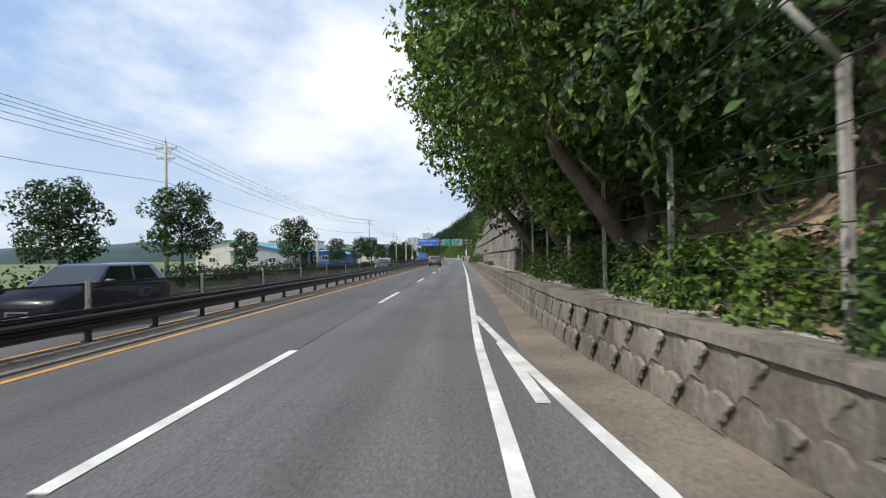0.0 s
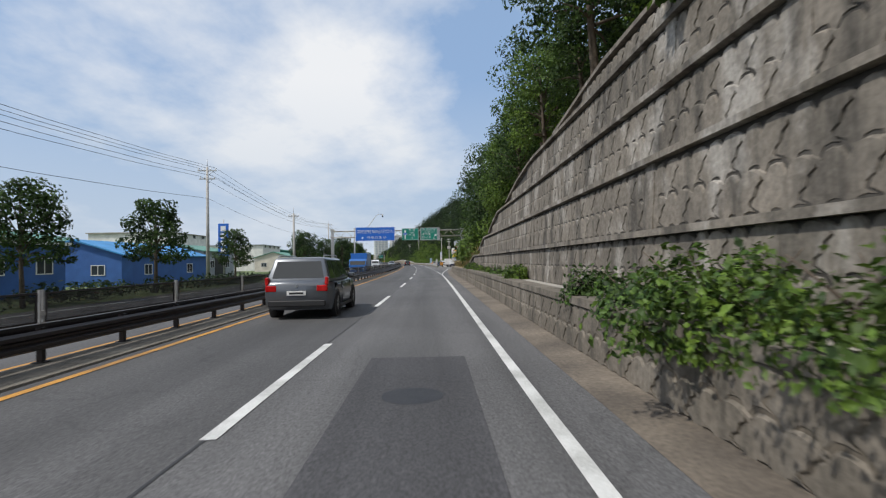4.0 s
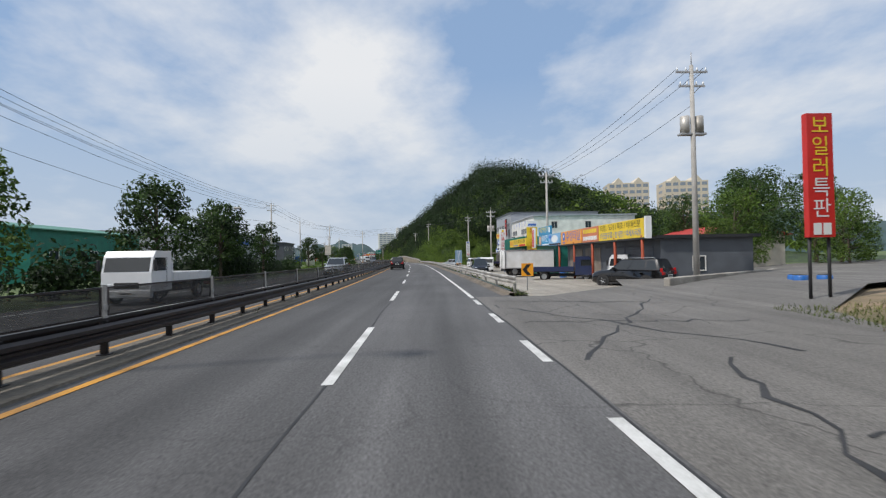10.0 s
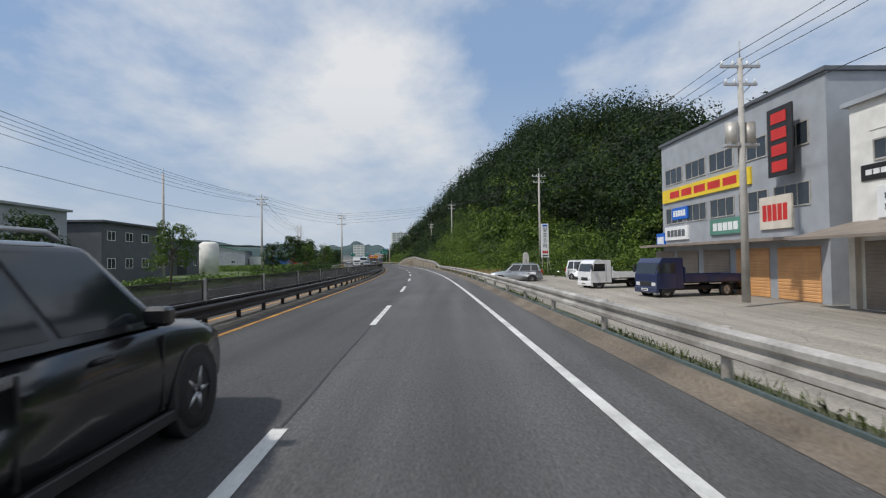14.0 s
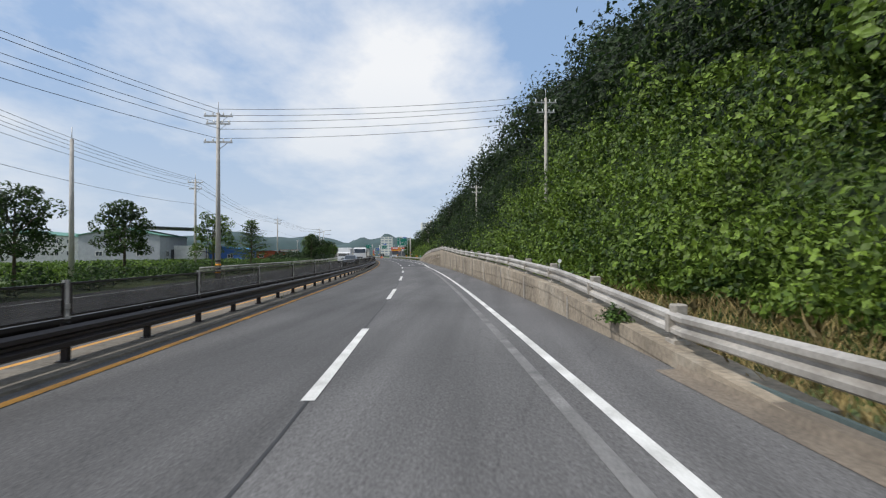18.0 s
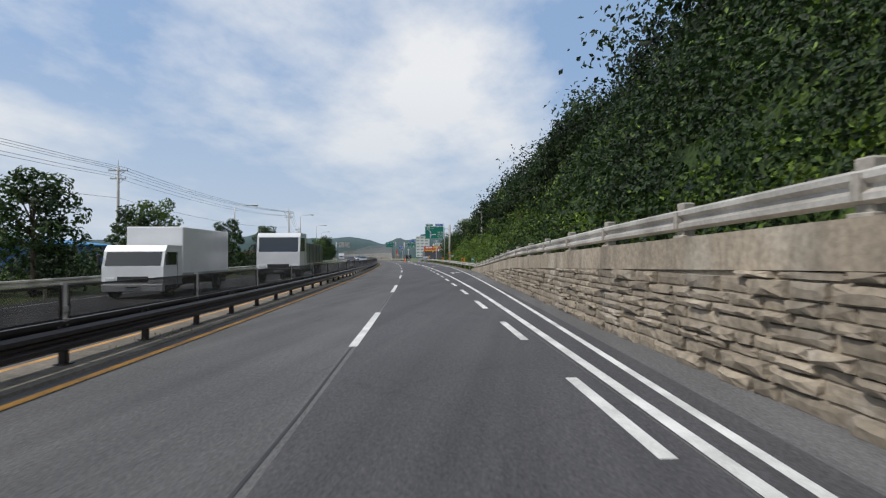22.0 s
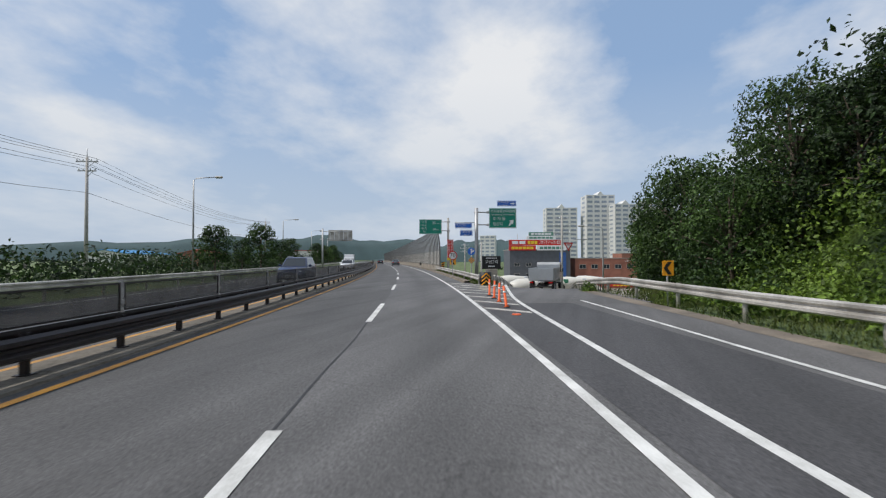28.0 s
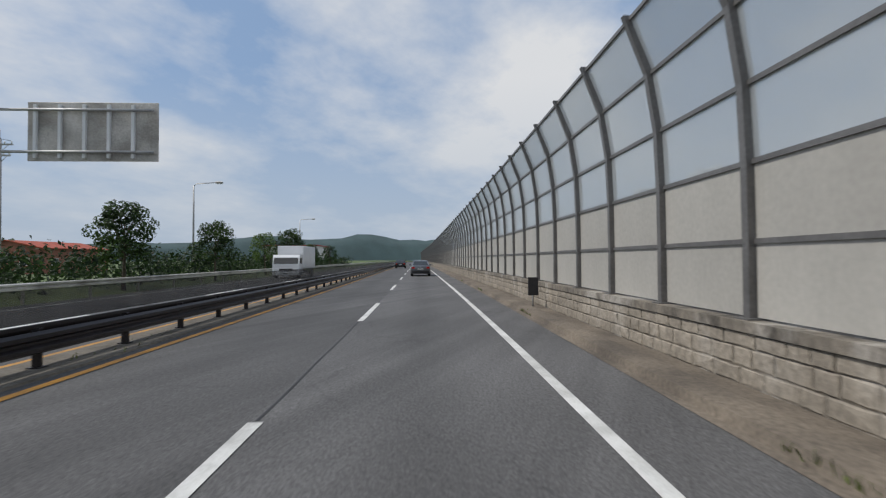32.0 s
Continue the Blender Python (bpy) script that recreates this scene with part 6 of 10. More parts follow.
hedge("verge_shrubs", 475, 700, -28, -15.5, 2.8, 38000, .34, M["leaf_wood"], "bushes beyond the far carriageway", 7)
hedge("field_crop", 330, 430, -52, -19, 1.0, 26000, .4, M["leaf_light"], "green crop in a field", 8)

# ---- paints for signs and things ----
def paint(name, color, rough=0.5, var=0.1, metal=0.0):
    return mat(name, color, rough, metal, var=var, scale=1.3, fine=25, bump=0.03)


M.update(
    sign_green=paint("sign_green", (0.004, 0.215, 0.15), 0.45), sign_blue=paint("sign_blue", (0.012, 0.125, 0.55), 0.45), sign_white=paint("sign_white", (0.75, 0.76, 0.76), 0.5, 0.06),
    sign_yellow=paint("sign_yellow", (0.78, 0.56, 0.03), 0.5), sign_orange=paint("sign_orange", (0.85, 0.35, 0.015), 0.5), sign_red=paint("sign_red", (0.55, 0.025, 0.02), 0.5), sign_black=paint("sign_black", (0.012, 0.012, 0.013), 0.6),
    white_paint=paint("white_paint", (0.72, 0.71, 0.67), 0.6, 0.15), cream=paint("cream_wall", (0.62, 0.57, 0.49), 0.8, 0.15), grey_clad=paint("grey_cladding", (0.33, 0.35, 0.38), 0.6, 0.12), dark_clad=paint("dark_cladding", (0.10, 0.11, 0.125), 0.6, 0.15),
    blue_clad=paint("blue_cladding", (0.035, 0.11, 0.33), 0.6, 0.15), green_roof=paint("green_roof", (0.10, 0.25, 0.19), 0.6, 0.2), blue_roof=paint("blue_roof", (0.05, 0.25, 0.52), 0.55, 0.2), red_roof=paint("red_roof", (0.42, 0.04, 0.03), 0.6, 0.2),
    green_sheet=paint("green_sheet", (0.015, 0.16, 0.12), 0.5, 0.2), brick=mat("brick_red", (0.30, 0.125, 0.085), 0.85, var=0.2, scale=0.8, fine=20), shutter=paint("shutter", (0.24, 0.20, 0.165), 0.6, 0.2), apart=paint("apartment_wall", (0.60, 0.60, 0.58), 0.8, 0.08), apart2=paint("apartment_beige", (0.60, 0.53, 0.42), 0.8, 0.1),
    rust=paint("rust_red", (0.36, 0.07, 0.03), 0.7, 0.25), wood=mat("timber", (0.07, 0.045, 0.03), 0.8, var=0.3), orange=paint("orange_plastic", (0.80, 0.12, 0.02), 0.5), stone=mat("granite", (0.50, 0.48, 0.45), 0.85, var=0.15, fine=60), bluefilm=paint("poster_blue", (0.20, 0.42, 0.66), 0.4, 0.3), peach=paint("poster_peach", (0.62, 0.33, 0.14), 0.5, 0.15), tarp_blue=paint("blue_tarp", (0.03, 0.20, 0.55), 0.5, 0.2),
)
M["window"] = paint("window_glass", (0.035, 0.045, 0.055), 0.08, 0.2)
M["tint"] = paint("tinted_glass", (0.012, 0.014, 0.016), 0.06, 0.1)


def words(body, size, material, parent, x, z, y=-0.03, align="CENTER", name="lettering", fit=None):
    """Letters that face back along the road, in the built-in font, as a thin mesh."""
    cu = bpy.data.curves.new(name, "FONT")
    cu.body, cu.size, cu.align_x, cu.align_y, cu.extrude, cu.resolution_u = body, size, align, "CENTER", 0.002, 2
    tmp = bpy.data.objects.new(name, cu)
    me = bpy.data.meshes.new_from_object(tmp)
    bpy.data.objects.remove(tmp)
    me.name = name
    me.materials.clear()
    me.materials.append(material)
    ob = new(name, me)
    ob.parent = parent
    k = 1.0
    if fit and len(me.vertices):
        wide = max(v.co.x for v in me.vertices) - min(v.co.x for v in me.vertices)
        k = fit / wide if wide > 0 else 1.0
    ob.matrix_basis = Matrix.Translation((x, y, z)) @ Matrix.Rotation(math.pi / 2, 4, "X") @ Matrix.Diagonal((k, 1, 1, 1))
    return ob


def bars(parent, x0, x1, z, h, material, y=-0.03, n=4, name="lettering"):
    """Writing that cannot be read: short bars."""
    b = bmesh.new()
    w = (x1 - x0) / n
    for i in range(n):
        cube(b, x0 + w * i + w * .08, x0 + w * (i + 1) - w * .1, y - .004, y + .004, z - h / 2, z + h / 2)
    return part(name, b, material, parent)


def board(parent, x0, x1, z0, z1, material, y=0.0, thick=0.04, rim=None, name="panel", label=""):
    p = part(name, box(x0, x1, y - thick / 2, y + thick / 2, z0, z1, 0.006), material, parent, label)
    if rim:
        b = bmesh.new()
        t, yy = 0.028, y - thick / 2 - 0.004
        for a in ((x0 + .03, x1 - .03, z1 - .03 - t, z1 - .03), (x0 + .03, x1 - .03, z0 + .03, z0 + .03 + t), (x0 + .03, x0 + .03 + t, z0 + .03 + t, z1 - .03 - t), (x1 - .03 - t, x1 - .03, z0 + .03 + t, z1 - .03 - t)):
            cube(b, a[0], a[1], yy - .002, yy + .003, a[2], a[3])
        part("border", b, rim, p)
    return p


def shape(parent, pts, material, y, name="symbol"):
    b = bmesh.new()
    f = b.faces.new([b.verts.new((x, y, z)) for x, z in pts])
    r = bmesh.ops.extrude_face_region(b, geom=[f])
    bmesh.ops.translate(b, vec=(0, 0.003, 0), verts=[v for v in r["geom"] if isinstance(v, bmesh.types.BMVert)])
    bmesh.ops.recalc_face_normals(b, faces=b.faces)
    return part(name, b, material, parent)


def disc(parent, cx, cz, r, material, y, name="disc", rz=None, n=28):
    return shape(parent, [(cx + r * math.cos(2 * math.pi * k / n), cz + (rz or r) * math.sin(2 * math.pi * k / n)) for k in range(n)], material, y, name)


def post(parent, x, h, r=0.05, z0=-0.3, material=None, name="pole", y=0.06, n=10):
    return part(name, bar([(x, y, z0), (x, y, h)], [r, r * .93], n), material or M["steel"], parent)


SW = M["sign_white"]
# ---- the gantry over the road ----
g = empty("sign_gantry", at(146, 0), "grey steel gantry with blue and green direction signs", "sign gantry")
for x, top in ((-12.8, 6.75), (7.3, 6.6)):
    col = part("column", box(x - .22, x + .22, -.2, .2, -.2, top, .03), M["steel"], g)
    part("bracket", box(x - .34, x + .34, -.26, .26, top - 1.35, top - 1.2, .01), M["rail"], col)
    part("bracket", box(x - .34, x + .34, -.26, .26, top - .25, top - .1, .01), M["rail"], col)
for yy in (-.28, .28):
    for z in (5.4, 6.35):
        part("chord", bar([(-12.7, yy, z), (7.2, yy, z)], .085, 8), M["rail"], g)
b = bmesh.new()
for k in range(20):
    x = -12.6 + k * 0.99
    a, c = (5.4, 6.35) if k % 2 else (6.35, 5.4)
    tube(b, [(x, -.28, a), (x + .99, -.28, c)], .04, 6)
    tube(b, [(x, -.28, 6.35), (x + .99, .28, 6.35)], .03, 5)
part("lattice", b, M["rail"], g)
p = board(g, -9.2, -3.2, 4.8, 6.9, M["sign_blue"], -.5, .06, SW, label="blue notice panel")
words("과적차량운행은 도로파손의 원인입니다", .62, SW, p, -6.2, 6.18, -.545, fit=5.6)
words("국토교통부", .42, SW, p, -6.0, 5.28, -.545, fit=2.9)
disc(p, -8.15, 5.28, .14, SW, -.54)
p = board(g, -2.1, .47, 4.83, 6.65, M["sign_green"], -.5, .06, SW, label="green direction panel")
words("수 원", .44, SW, p, -.55, 6.35, -.545, fit=.9)
words("Suwon", .26, SW, p, -.55, 5.97, -.545)
words("수 지", .44, SW, p, -.55, 5.57, -.545, fit=.9)
words("Suji", .26, SW, p, -.55, 5.19, -.545)
shape(p, [(x, z - .15) for x, z in [(-1.68, 5.2), (-1.52, 5.2), (-1.52, 6.3), (-1.42, 6.3), (-1.6, 6.6), (-1.78, 6.3), (-1.68, 6.3)]], SW, -.54)
disc(p, -1.6, 5.80, .33, SW, -.543, rz=.2)
disc(p, -1.6, 5.80, .3, M["sign_blue"], -.547, rz=.17)
words("43", .26, SW, p, -1.6, 5.80, -.552)
part("backing", box(.75, 3.75, -.46, -.42, 4.75, 6.72, .01), M["steel"], g)
p = board(g, .82, 3.38, 4.83, 6.65, M["sign_green"], -.5, .06, SW, label="green direction panel")
words("오포1동행정복지센터", .3, SW, p, 2.1, 6.37, -.545, fit=2.2)
words("Opo1(il)-dong Community Src", .17, SW, p, 2.1, 6.05, -.545, fit=2.2)
words("추 자 동", .4, SW, p, 1.7, 5.68, -.545, fit=1.25)
words("일 산 리", .4, SW, p, 1.7, 5.21, -.545, fit=1.25)
shape(p, [(x, z - .15) for x, z in [(2.85, 5.5), (2.93, 5.42), (3.12, 5.62), (3.18, 5.52), (3.24, 5.9), (2.92, 5.82), (3.02, 5.74)]], SW, -.54)
words("300m", .2, SW, p, 2.95, 5.05, -.545)


def clamp_arms(parent, x0, x1, zs, y=0.0):
    for z in zs:
        a = part("arm", bar([(x0, y, z), (x1, y, z)], .05, 8), M["steel"], parent)
        part("clamp", box(x1 - .22, x1 - .02, y - .1, y + .1, z - .09, z + .09, .02), M["steel"], a)


# the large exit sign on its mast
g = empty("direction_sign", at(458.9, 0), "large green direction sign on a pale steel mast", "road sign")
post(g, 8.48, 6.75, .18, -.2, M["pole"], "mast", .25, 14)
clamp_arms(g, 7.3, 8.68, (4.75, 6.05), .2)
p = board(g, 4.32, 7.45, 4.34, 6.45, M["sign_green"], 0, .05, SW)
words("수원", .34, SW, p, 4.85, 6.15, -.035)
words("Suwon", .2, SW, p, 5.55, 6.15, -.035)
words("수지", .34, SW, p, 4.85, 5.82, -.035)
words("Suji", .2, SW, p, 5.45, 5.82, -.035)
shape(p, [(5.13, 4.52), (5.25, 4.52), (5.25, 4.85), (5.55, 5.02), (6.0, 5.06), (6.0, 4.98), (6.22, 5.12), (6.0, 5.25), (6.0, 5.17), (5.5, 5.14), (5.25, 5.0), (5.25, 5.45), (5.34, 5.45), (5.19, 5.68), (5.04, 5.45), (5.13, 5.45)], SW, -.032)
disc(p, 5.19, 5.26, .22, SW, -.036, rz=.15)
disc(p, 5.19, 5.26, .2, M["sign_blue"], -.04, rz=.13)
words("43", .2, SW, p, 5.19, 5.26, -.045)
words("오포1동", .3, SW, p, 6.82, 5.42, -.035, fit=.95)
words("Opo1(il)-dong", .17, SW, p, 6.82, 5.15, -.035, fit=.95)
words("일산리", .34, SW, p, 6.82, 4.85, -.035, fit=.9)
words("Ilsan-ri", .2, SW, p, 6.8, 4.56, -.035)
q = board(g, 4.45, 5.65, 6.5, 6.85, M["sign_green"], 0, .04, SW)
words("오포교차로", .24, SW, q, 5.05, 6.68, -.03, fit=1.0)
q = board(g, 6.05, 7.4, 6.5, 6.9, M["sign_blue"], 0, .04, SW)
words("오포도서관", .22, SW, q, 6.55, 6.75, -.03, fit=.8)
shape(q, [(7.05, 6.68), (7.2, 6.68), (7.2, 6.62), (7.33, 6.71), (7.2, 6.8), (7.2, 6.74), (7.05, 6.74)], SW, -.028)
part("warning_band", bar([(8.48, .25, 1.9), (8.48, .25, 2.15)], .187, 14), M["sign_orange"], g)
part("poster", box(8.3, 8.64, .02, .06, .85, 1.2), M["peach"], g)
board(g, 8.3, 9.1, 1.3, 1.62, M["rail"], .02, .02, None, "name_plate", "grey plate fixed to the mast")

# the distance sign near the noise barrier
g = empty("distance_sign", at(545.1, 0), "green distance sign on a pale steel mast", "road sign")
post(g, 5.85, 6.35, .13, -.2, M["pole"], "mast", .2, 12)
clamp_arms(g, 5.0, 6.05, (4.85, 5.9), .15)
p = board(g, 2.48, 5.07, 4.45, 6.15, M["sign_green"], 0, .05, SW)
for z, ko, en, km in ((5.75, "수 원", "Suwon", "25"), (5.0, "수 지", "Suji", "14")):
    words(ko, .33, SW, p, 3.05, z + .1, -.035, fit=.62)
    words(en, .22, SW, p, 3.05, z - .25, -.035)
    words(km, .42, SW, p, 4.2, z, -.035)
    words("km", .22, SW, p, 4.65, z - .05, -.035)
part("warning_band", bar([(5.85, .2, 1.7), (5.85, .2, 1.9)], .137, 12), M["sign_yellow"], g)

# the sign mast at the exit
g = empty("direction_sign", at(527, 0), "green exit sign and blue road name signs on a steel mast", "road sign")
post(g, 6.3, 5.65, .16, -.6, M["steel"], "mast", .2, 12)
clamp_arms(g, 6.1, 7.35, (4.3, 5.3), .15)
p = board(g, 7.3, 9.5, 4.02, 5.62, M["sign_green"], 0, .05, SW)
words("오포1동행정복지센터", .27, SW, p, 8.4, 5.37, -.035, fit=1.95)
words("Opo1(il)-dong Community Src", .16, SW, p, 8.4, 5.11, -.035, fit=1.95)
words("추 자 동", .32, SW, p, 8.1, 4.76, -.035, fit=1.0)
words("일산리", .3, SW, p, 8.0, 4.34, -.035, fit=.75)
shape(p, [(8.85, 4.25), (8.93, 4.17), (9.15, 4.4), (9.22, 4.3), (9.28, 4.7), (8.92, 4.62), (9.02, 4.53)], SW, -.032)
q = board(g, 7.95, 9.5, 5.78, 6.23, M["sign_blue"], 0, .04, SW)
words("오포도서관", .22, SW, q, 8.45, 6.08, -.03, fit=.85)
words("Opo Library", .13, SW, q, 8.45, 5.88, -.03)
shape(q, [(9.0, 5.96), (9.2, 5.96), (9.2, 5.88), (9.38, 6.0), (9.2, 6.12), (9.2, 6.04), (9.0, 6.04)], SW, -.028)
for x0, x1, z, ko, en in ((4.55, 5.9, 4.2, "포은대로", "Poeun-daero"), (4.95, 5.95, 3.6, "오포로", "Opo-ro")):
    q = board(g, x0, x1, z - .2, z + .22, M["sign_blue"], 0, .04, SW)
    words(ko, .22, SW, q, x0 + .5, z + .09, -.03)
    words(en, .12, SW, q, x0 + .5, z - .11, -.03)
    part("arm", bar([(x0, .05, z + .27), (6.3, .15, z + .27)], .025, 6), M["steel"], g)


def round_sign(name, s, d, z, r, kind, label):
    g = empty(name, at(s, d), label, "road sign")
    post(g, 0, z + r, .038, -.5)
    if kind == "limit":
        disc(g, 0, z, r, M["sign_red"], -.01, "plate")
        disc(g, 0, z, r * .8, SW, -.016)
        words("70", r * 1.3, M["sign_black"], g, 0, z, -.024)
    else:
        disc(g, 0, z, r, M["sign_blue"], -.01, "plate")
        shape(g, [(-.05, z - r * .6), (.03, z - r * .6), (.03, z - .06), (.1, z + .0), (.1, z - .05), (.2, z + .04), (.1, z + .12), (.1, z + .07), (.03, z + .02), (.03, z + r * .45), (.07, z + r * .45), (-.01, z + r * .8), (-.09, z + r * .45), (-.05, z + r * .45)], SW, -.016)
        shape(g, [(0, z - r - .62), (.27, z - r - .35), (0, z - r - .08), (-.27, z - r - .35)], M["rail"], -.01, "reflector_plate")
        for i in range(3):
            for j in range(3):
                disc(g, (i - j) * .078, z - r - .35 + (i + j - 2) * .078, .04, M["sign_orange"], -.02, "reflector", n=12)
    return g


round_sign("speed_sign", 531.3, 4.80, 1.87, .40, "limit", "round red and white speed limit sign reading 70")
round_sign("arrow_sign", 521, 5.05, 2.07, .25, "arrows", "round blue direction sign over an orange reflector plate")


def chevron(s, d, z, w, h, label="orange chevron sign with a black arrow on a thin post", left=True):
    g = empty("chevron_sign", at(s, d), label, "road sign", "chevron signs")
    post(g, 0, z + h * .3, .03, -.4)
    board(g, -w / 2, w / 2, z - h / 2, z + h / 2, M["sign_orange"], 0, .03, None, "plate")
    k = -1 if left else 1
    shape(g, [(k * w * .42, z), (k * w * .05, z + h * .42), (-k * w * .32, z + h * .42), (k * w * .06, z), (-k * w * .32, z - h * .42), (k * w * .05, z - h * .42)][::(1 if k < 0 else -1)], M["sign_black"], -.02, "arrow")
    return g


for s, d, z, w, h in ((439.5, 7.95, 1.0, .42, .55), (472.7, 8.95, .98, .42, .55), (505.5, 10.4, 1.2, .42, .55), (541, 5.9, 1.3, .63, .67), (232, 6.3, 1.0, .6, .66), (194.5, 6.6, .84, .62, .66)):
    chevron(s, d, z, w, h)

# red warning sign
g = empty("warning_sign", at(538.6, 5.35), "tall red warning sign with white lettering on two posts", "road sign")
for x in (-.17, .17):
    post(g, x, 3.4, .03, -.4)
board(g, -.32, .32, 1.7, 3.57, M["sign_red"], 0, .03, SW)
for k, tx in enumerate(("위 험", "미 결", "끄 빙", "럼 구", "주 간", "의")):
    words(tx, .24, SW, g, 0, 3.36 - .28 * k, -.025, fit=.42 if " " in tx else None)
board(g, -.32, .32, 1.45, 1.68, M["sign_yellow"], 0, .03)

# end cap of the split rails, bollards
g = empty("crash_cushion", at(517, 5.35), "black and yellow striped end cap of the split guard rail", "crash cushion")
part("drum", bar([(0, 0, .05), (0, 0, .78)], .36, 18), M["sign_black"], g)
b = bmesh.new()
for k in range(3):
    for sgn in (1, -1):
        for j in range(5):
            a0, a1 = -math.pi / 2 + sgn * j * .16, -math.pi / 2 + sgn * (j + 1) * .16
            z0, z1 = .32 + k * .22 - j * .05, .32 + k * .22 - (j + 1) * .05
            r = .366
            f = [b.verts.new((r * math.cos(a), r * math.sin(a), z)) for a, z in ((a0, z0 - .1), (a1, z1 - .1), (a1, z1), (a0, z0))]
            b.faces.new(f)
part("stripes", b, M["sign_orange"], g)
for k, (s, d, lean) in enumerate(((503.5, 4.05, -8), (505.4, 4.13, 1), (507.1, 4.22, 2), (508.7, 4.28, 0))):
    g = empty("lane_bollard", at(s, d) @ Matrix.Rotation(radians(lean), 4, "Y"), "orange flexible lane bollard bolted to the road", "bollard", "lane bollards")
    part("tube", bar([(0, 0, .02), (0, 0, .08), (0, 0, .70)], [.1, .045, .038], 12), M["orange"], g)
    part("band", bar([(0, 0, .48), (0, 0, .54)], .042, 12), SW, g)
    part("base", bar([(0, 0, 0), (0, 0, .03)], .12, 14), M["dark"], g)
part("bollard_stub", bar([(0, 0, 0), (0, 0, .03)], .13, 14), M["orange"]).matrix_basis = at(501.4, 3.95)
tagged(bpy.data.objects["bollard_stub"], "broken orange foot of a lane bollard", "bollard")

# village stone and route markers
g = empty("village_sign", at(530.0, 8.0, -.75), "black stone village sign on a concrete plinth", "stone sign")
part("plinth", box(-.5, .5, -.25, .25, 0, 1.45, .03), M["concrete"], g)
part("slab", box(-.8, .8, -.1, .1, 1.45, 2.55, .02), M["sign_black"], g)
words("고산2리", .36, SW, g, 0, 2.05, -.11)
bars(g, -.5, .5, 2.38, .08, SW, -.105, 6)
bars(g, -.3, .3, 1.68, .1, SW, -.105, 4)
g = empty("route_sign", at(157.5, 8.4, -.4), "green national route sign on a steel post beside the trees", "road sign")
post(g, 0, 2.7, .045, -.3)
p = board(g, -.42, .42, 1.75, 2.62, M["sign_green"], 0, .03, SW)
words("일반국도", .2, SW, p, 0, 2.44, -.025, fit=.66)
disc(p, 0, 2.08, .28, SW, -.022, rz=.17)
disc(p, 0, 2.08, .26, M["sign_blue"], -.026, rz=.15)
words("43", .24, SW, p, 0, 2.08, -.032)
g = empty("place_sign", at(159.8, 9.4, -.5), "green place name sign half hidden by branches", "road sign")
post(g, 0, 2.0, .04, -.3)
p = board(g, -.6, .6, 1.35, 1.95, M["sign_green"], 0, .03, SW)
bars(p, -.5, .2, 1.75, .2, SW, -.025, 3)
bars(p, -.5, .5, 1.5, .13, SW, -.025, 6)
g = empty("bus_stop_sign", at(167.1, 7.75), "yellow bus stop sign on two thin poles", "bus stop sign")
for x in (-.06, .06):
    post(g, x, 2.2, .028, -.3)
p = board(g, -.3, .3, 2.02, 2.86, M["sign_yellow"], 0, .06, None)
bars(p, -.22, .22, 2.72, .1, M["sign_black"], -.04, 3)
board(g, -.3, .3, 2.02, 2.14, M["sign_blue"], -.005, .07, None, "strip")
board(g, -.13, .13, 1.5, 1.8, SW, 0, .04, M["sign_blue"], "timetable")
g = empty("exit_marker", at(430.5, 7.85), "small green and blue route marker on a post", "road sign")
post(g, 0, 1.3, .03, -.2)
board(g, -.17, .17, .75, 1.3, M["sign_green"], 0, .03, SW)
bars(g, -.1, .1, 1.1, .08, SW, -.025, 2)
for s in (318.0, 427.0, 471.0):
    g = empty("delineator", at(s, 4.95 if s < 400 else float(rail_k(s)) + .15, float(wall_z(s)) + .4 if s < 366 else .65), "small round reflector on the guard rail", "delineator", "delineators")
    post(g, 0, .28, .02, 0)
    disc(g, 0, .27, .055, SW, .03, "reflector", n=14)
g = empty("board_sign", at(580.2, 5.0), "dark back of a small board on a post", "road sign")
post(g, 0, .9, .03, -.1)
board(g, -.16, .16, .42, .98, M["dark"], 0, .03)
for s in (550.0,):
    g = empty("hazard_marker", at(s, 5.72), "black and yellow striped hazard board", "road sign")
    post(g, 0, .5, .03, -.4)
    board(g, -.18, .18, .3, 1.2, M["sign_black"], 0, .03)
    for k in range(3):
        shape(g, [(-.18, .35 + .28 * k), (.18, .5 + .28 * k), (.18, .62 + .28 * k), (-.18, .47 + .28 * k)], M["sign_orange"], -.02)

# ---- wire fence on the ledge ----
g = empty("wire_fence", None, "old fence of steel posts with cranked tops and wires", "fence")
fence_d = lambda s: lerp(s, (-30, 6.0), (4, 5.62), (22.6, 5.35))
FP = list(np.arange(-25.3, 24, 2.9))
pm2 = bpy.data.meshes.new("post")
b = box(-.03, .03, -.03, .03, 0, 2.1)
tube(b, [(0, 0, 2.05), (-.42, 0, 2.5)], .028, 6)
b.to_mesh(pm2)
pm2.materials.append(M["concrete"])
for s in FP:
    share("post", pm2, g, at(s, fence_d(s), .85))
for z, dx in ((1.05, 0), (1.4, 0), (1.75, 0), (2.1, 0), (2.45, 0), (2.9, 0), (3.1, -.2), (3.3, -.4)):
    part("wire", bar([P(s, fence_d(s) + dx - .05, z) for s in FP], .007, 5), M["dark"], g)

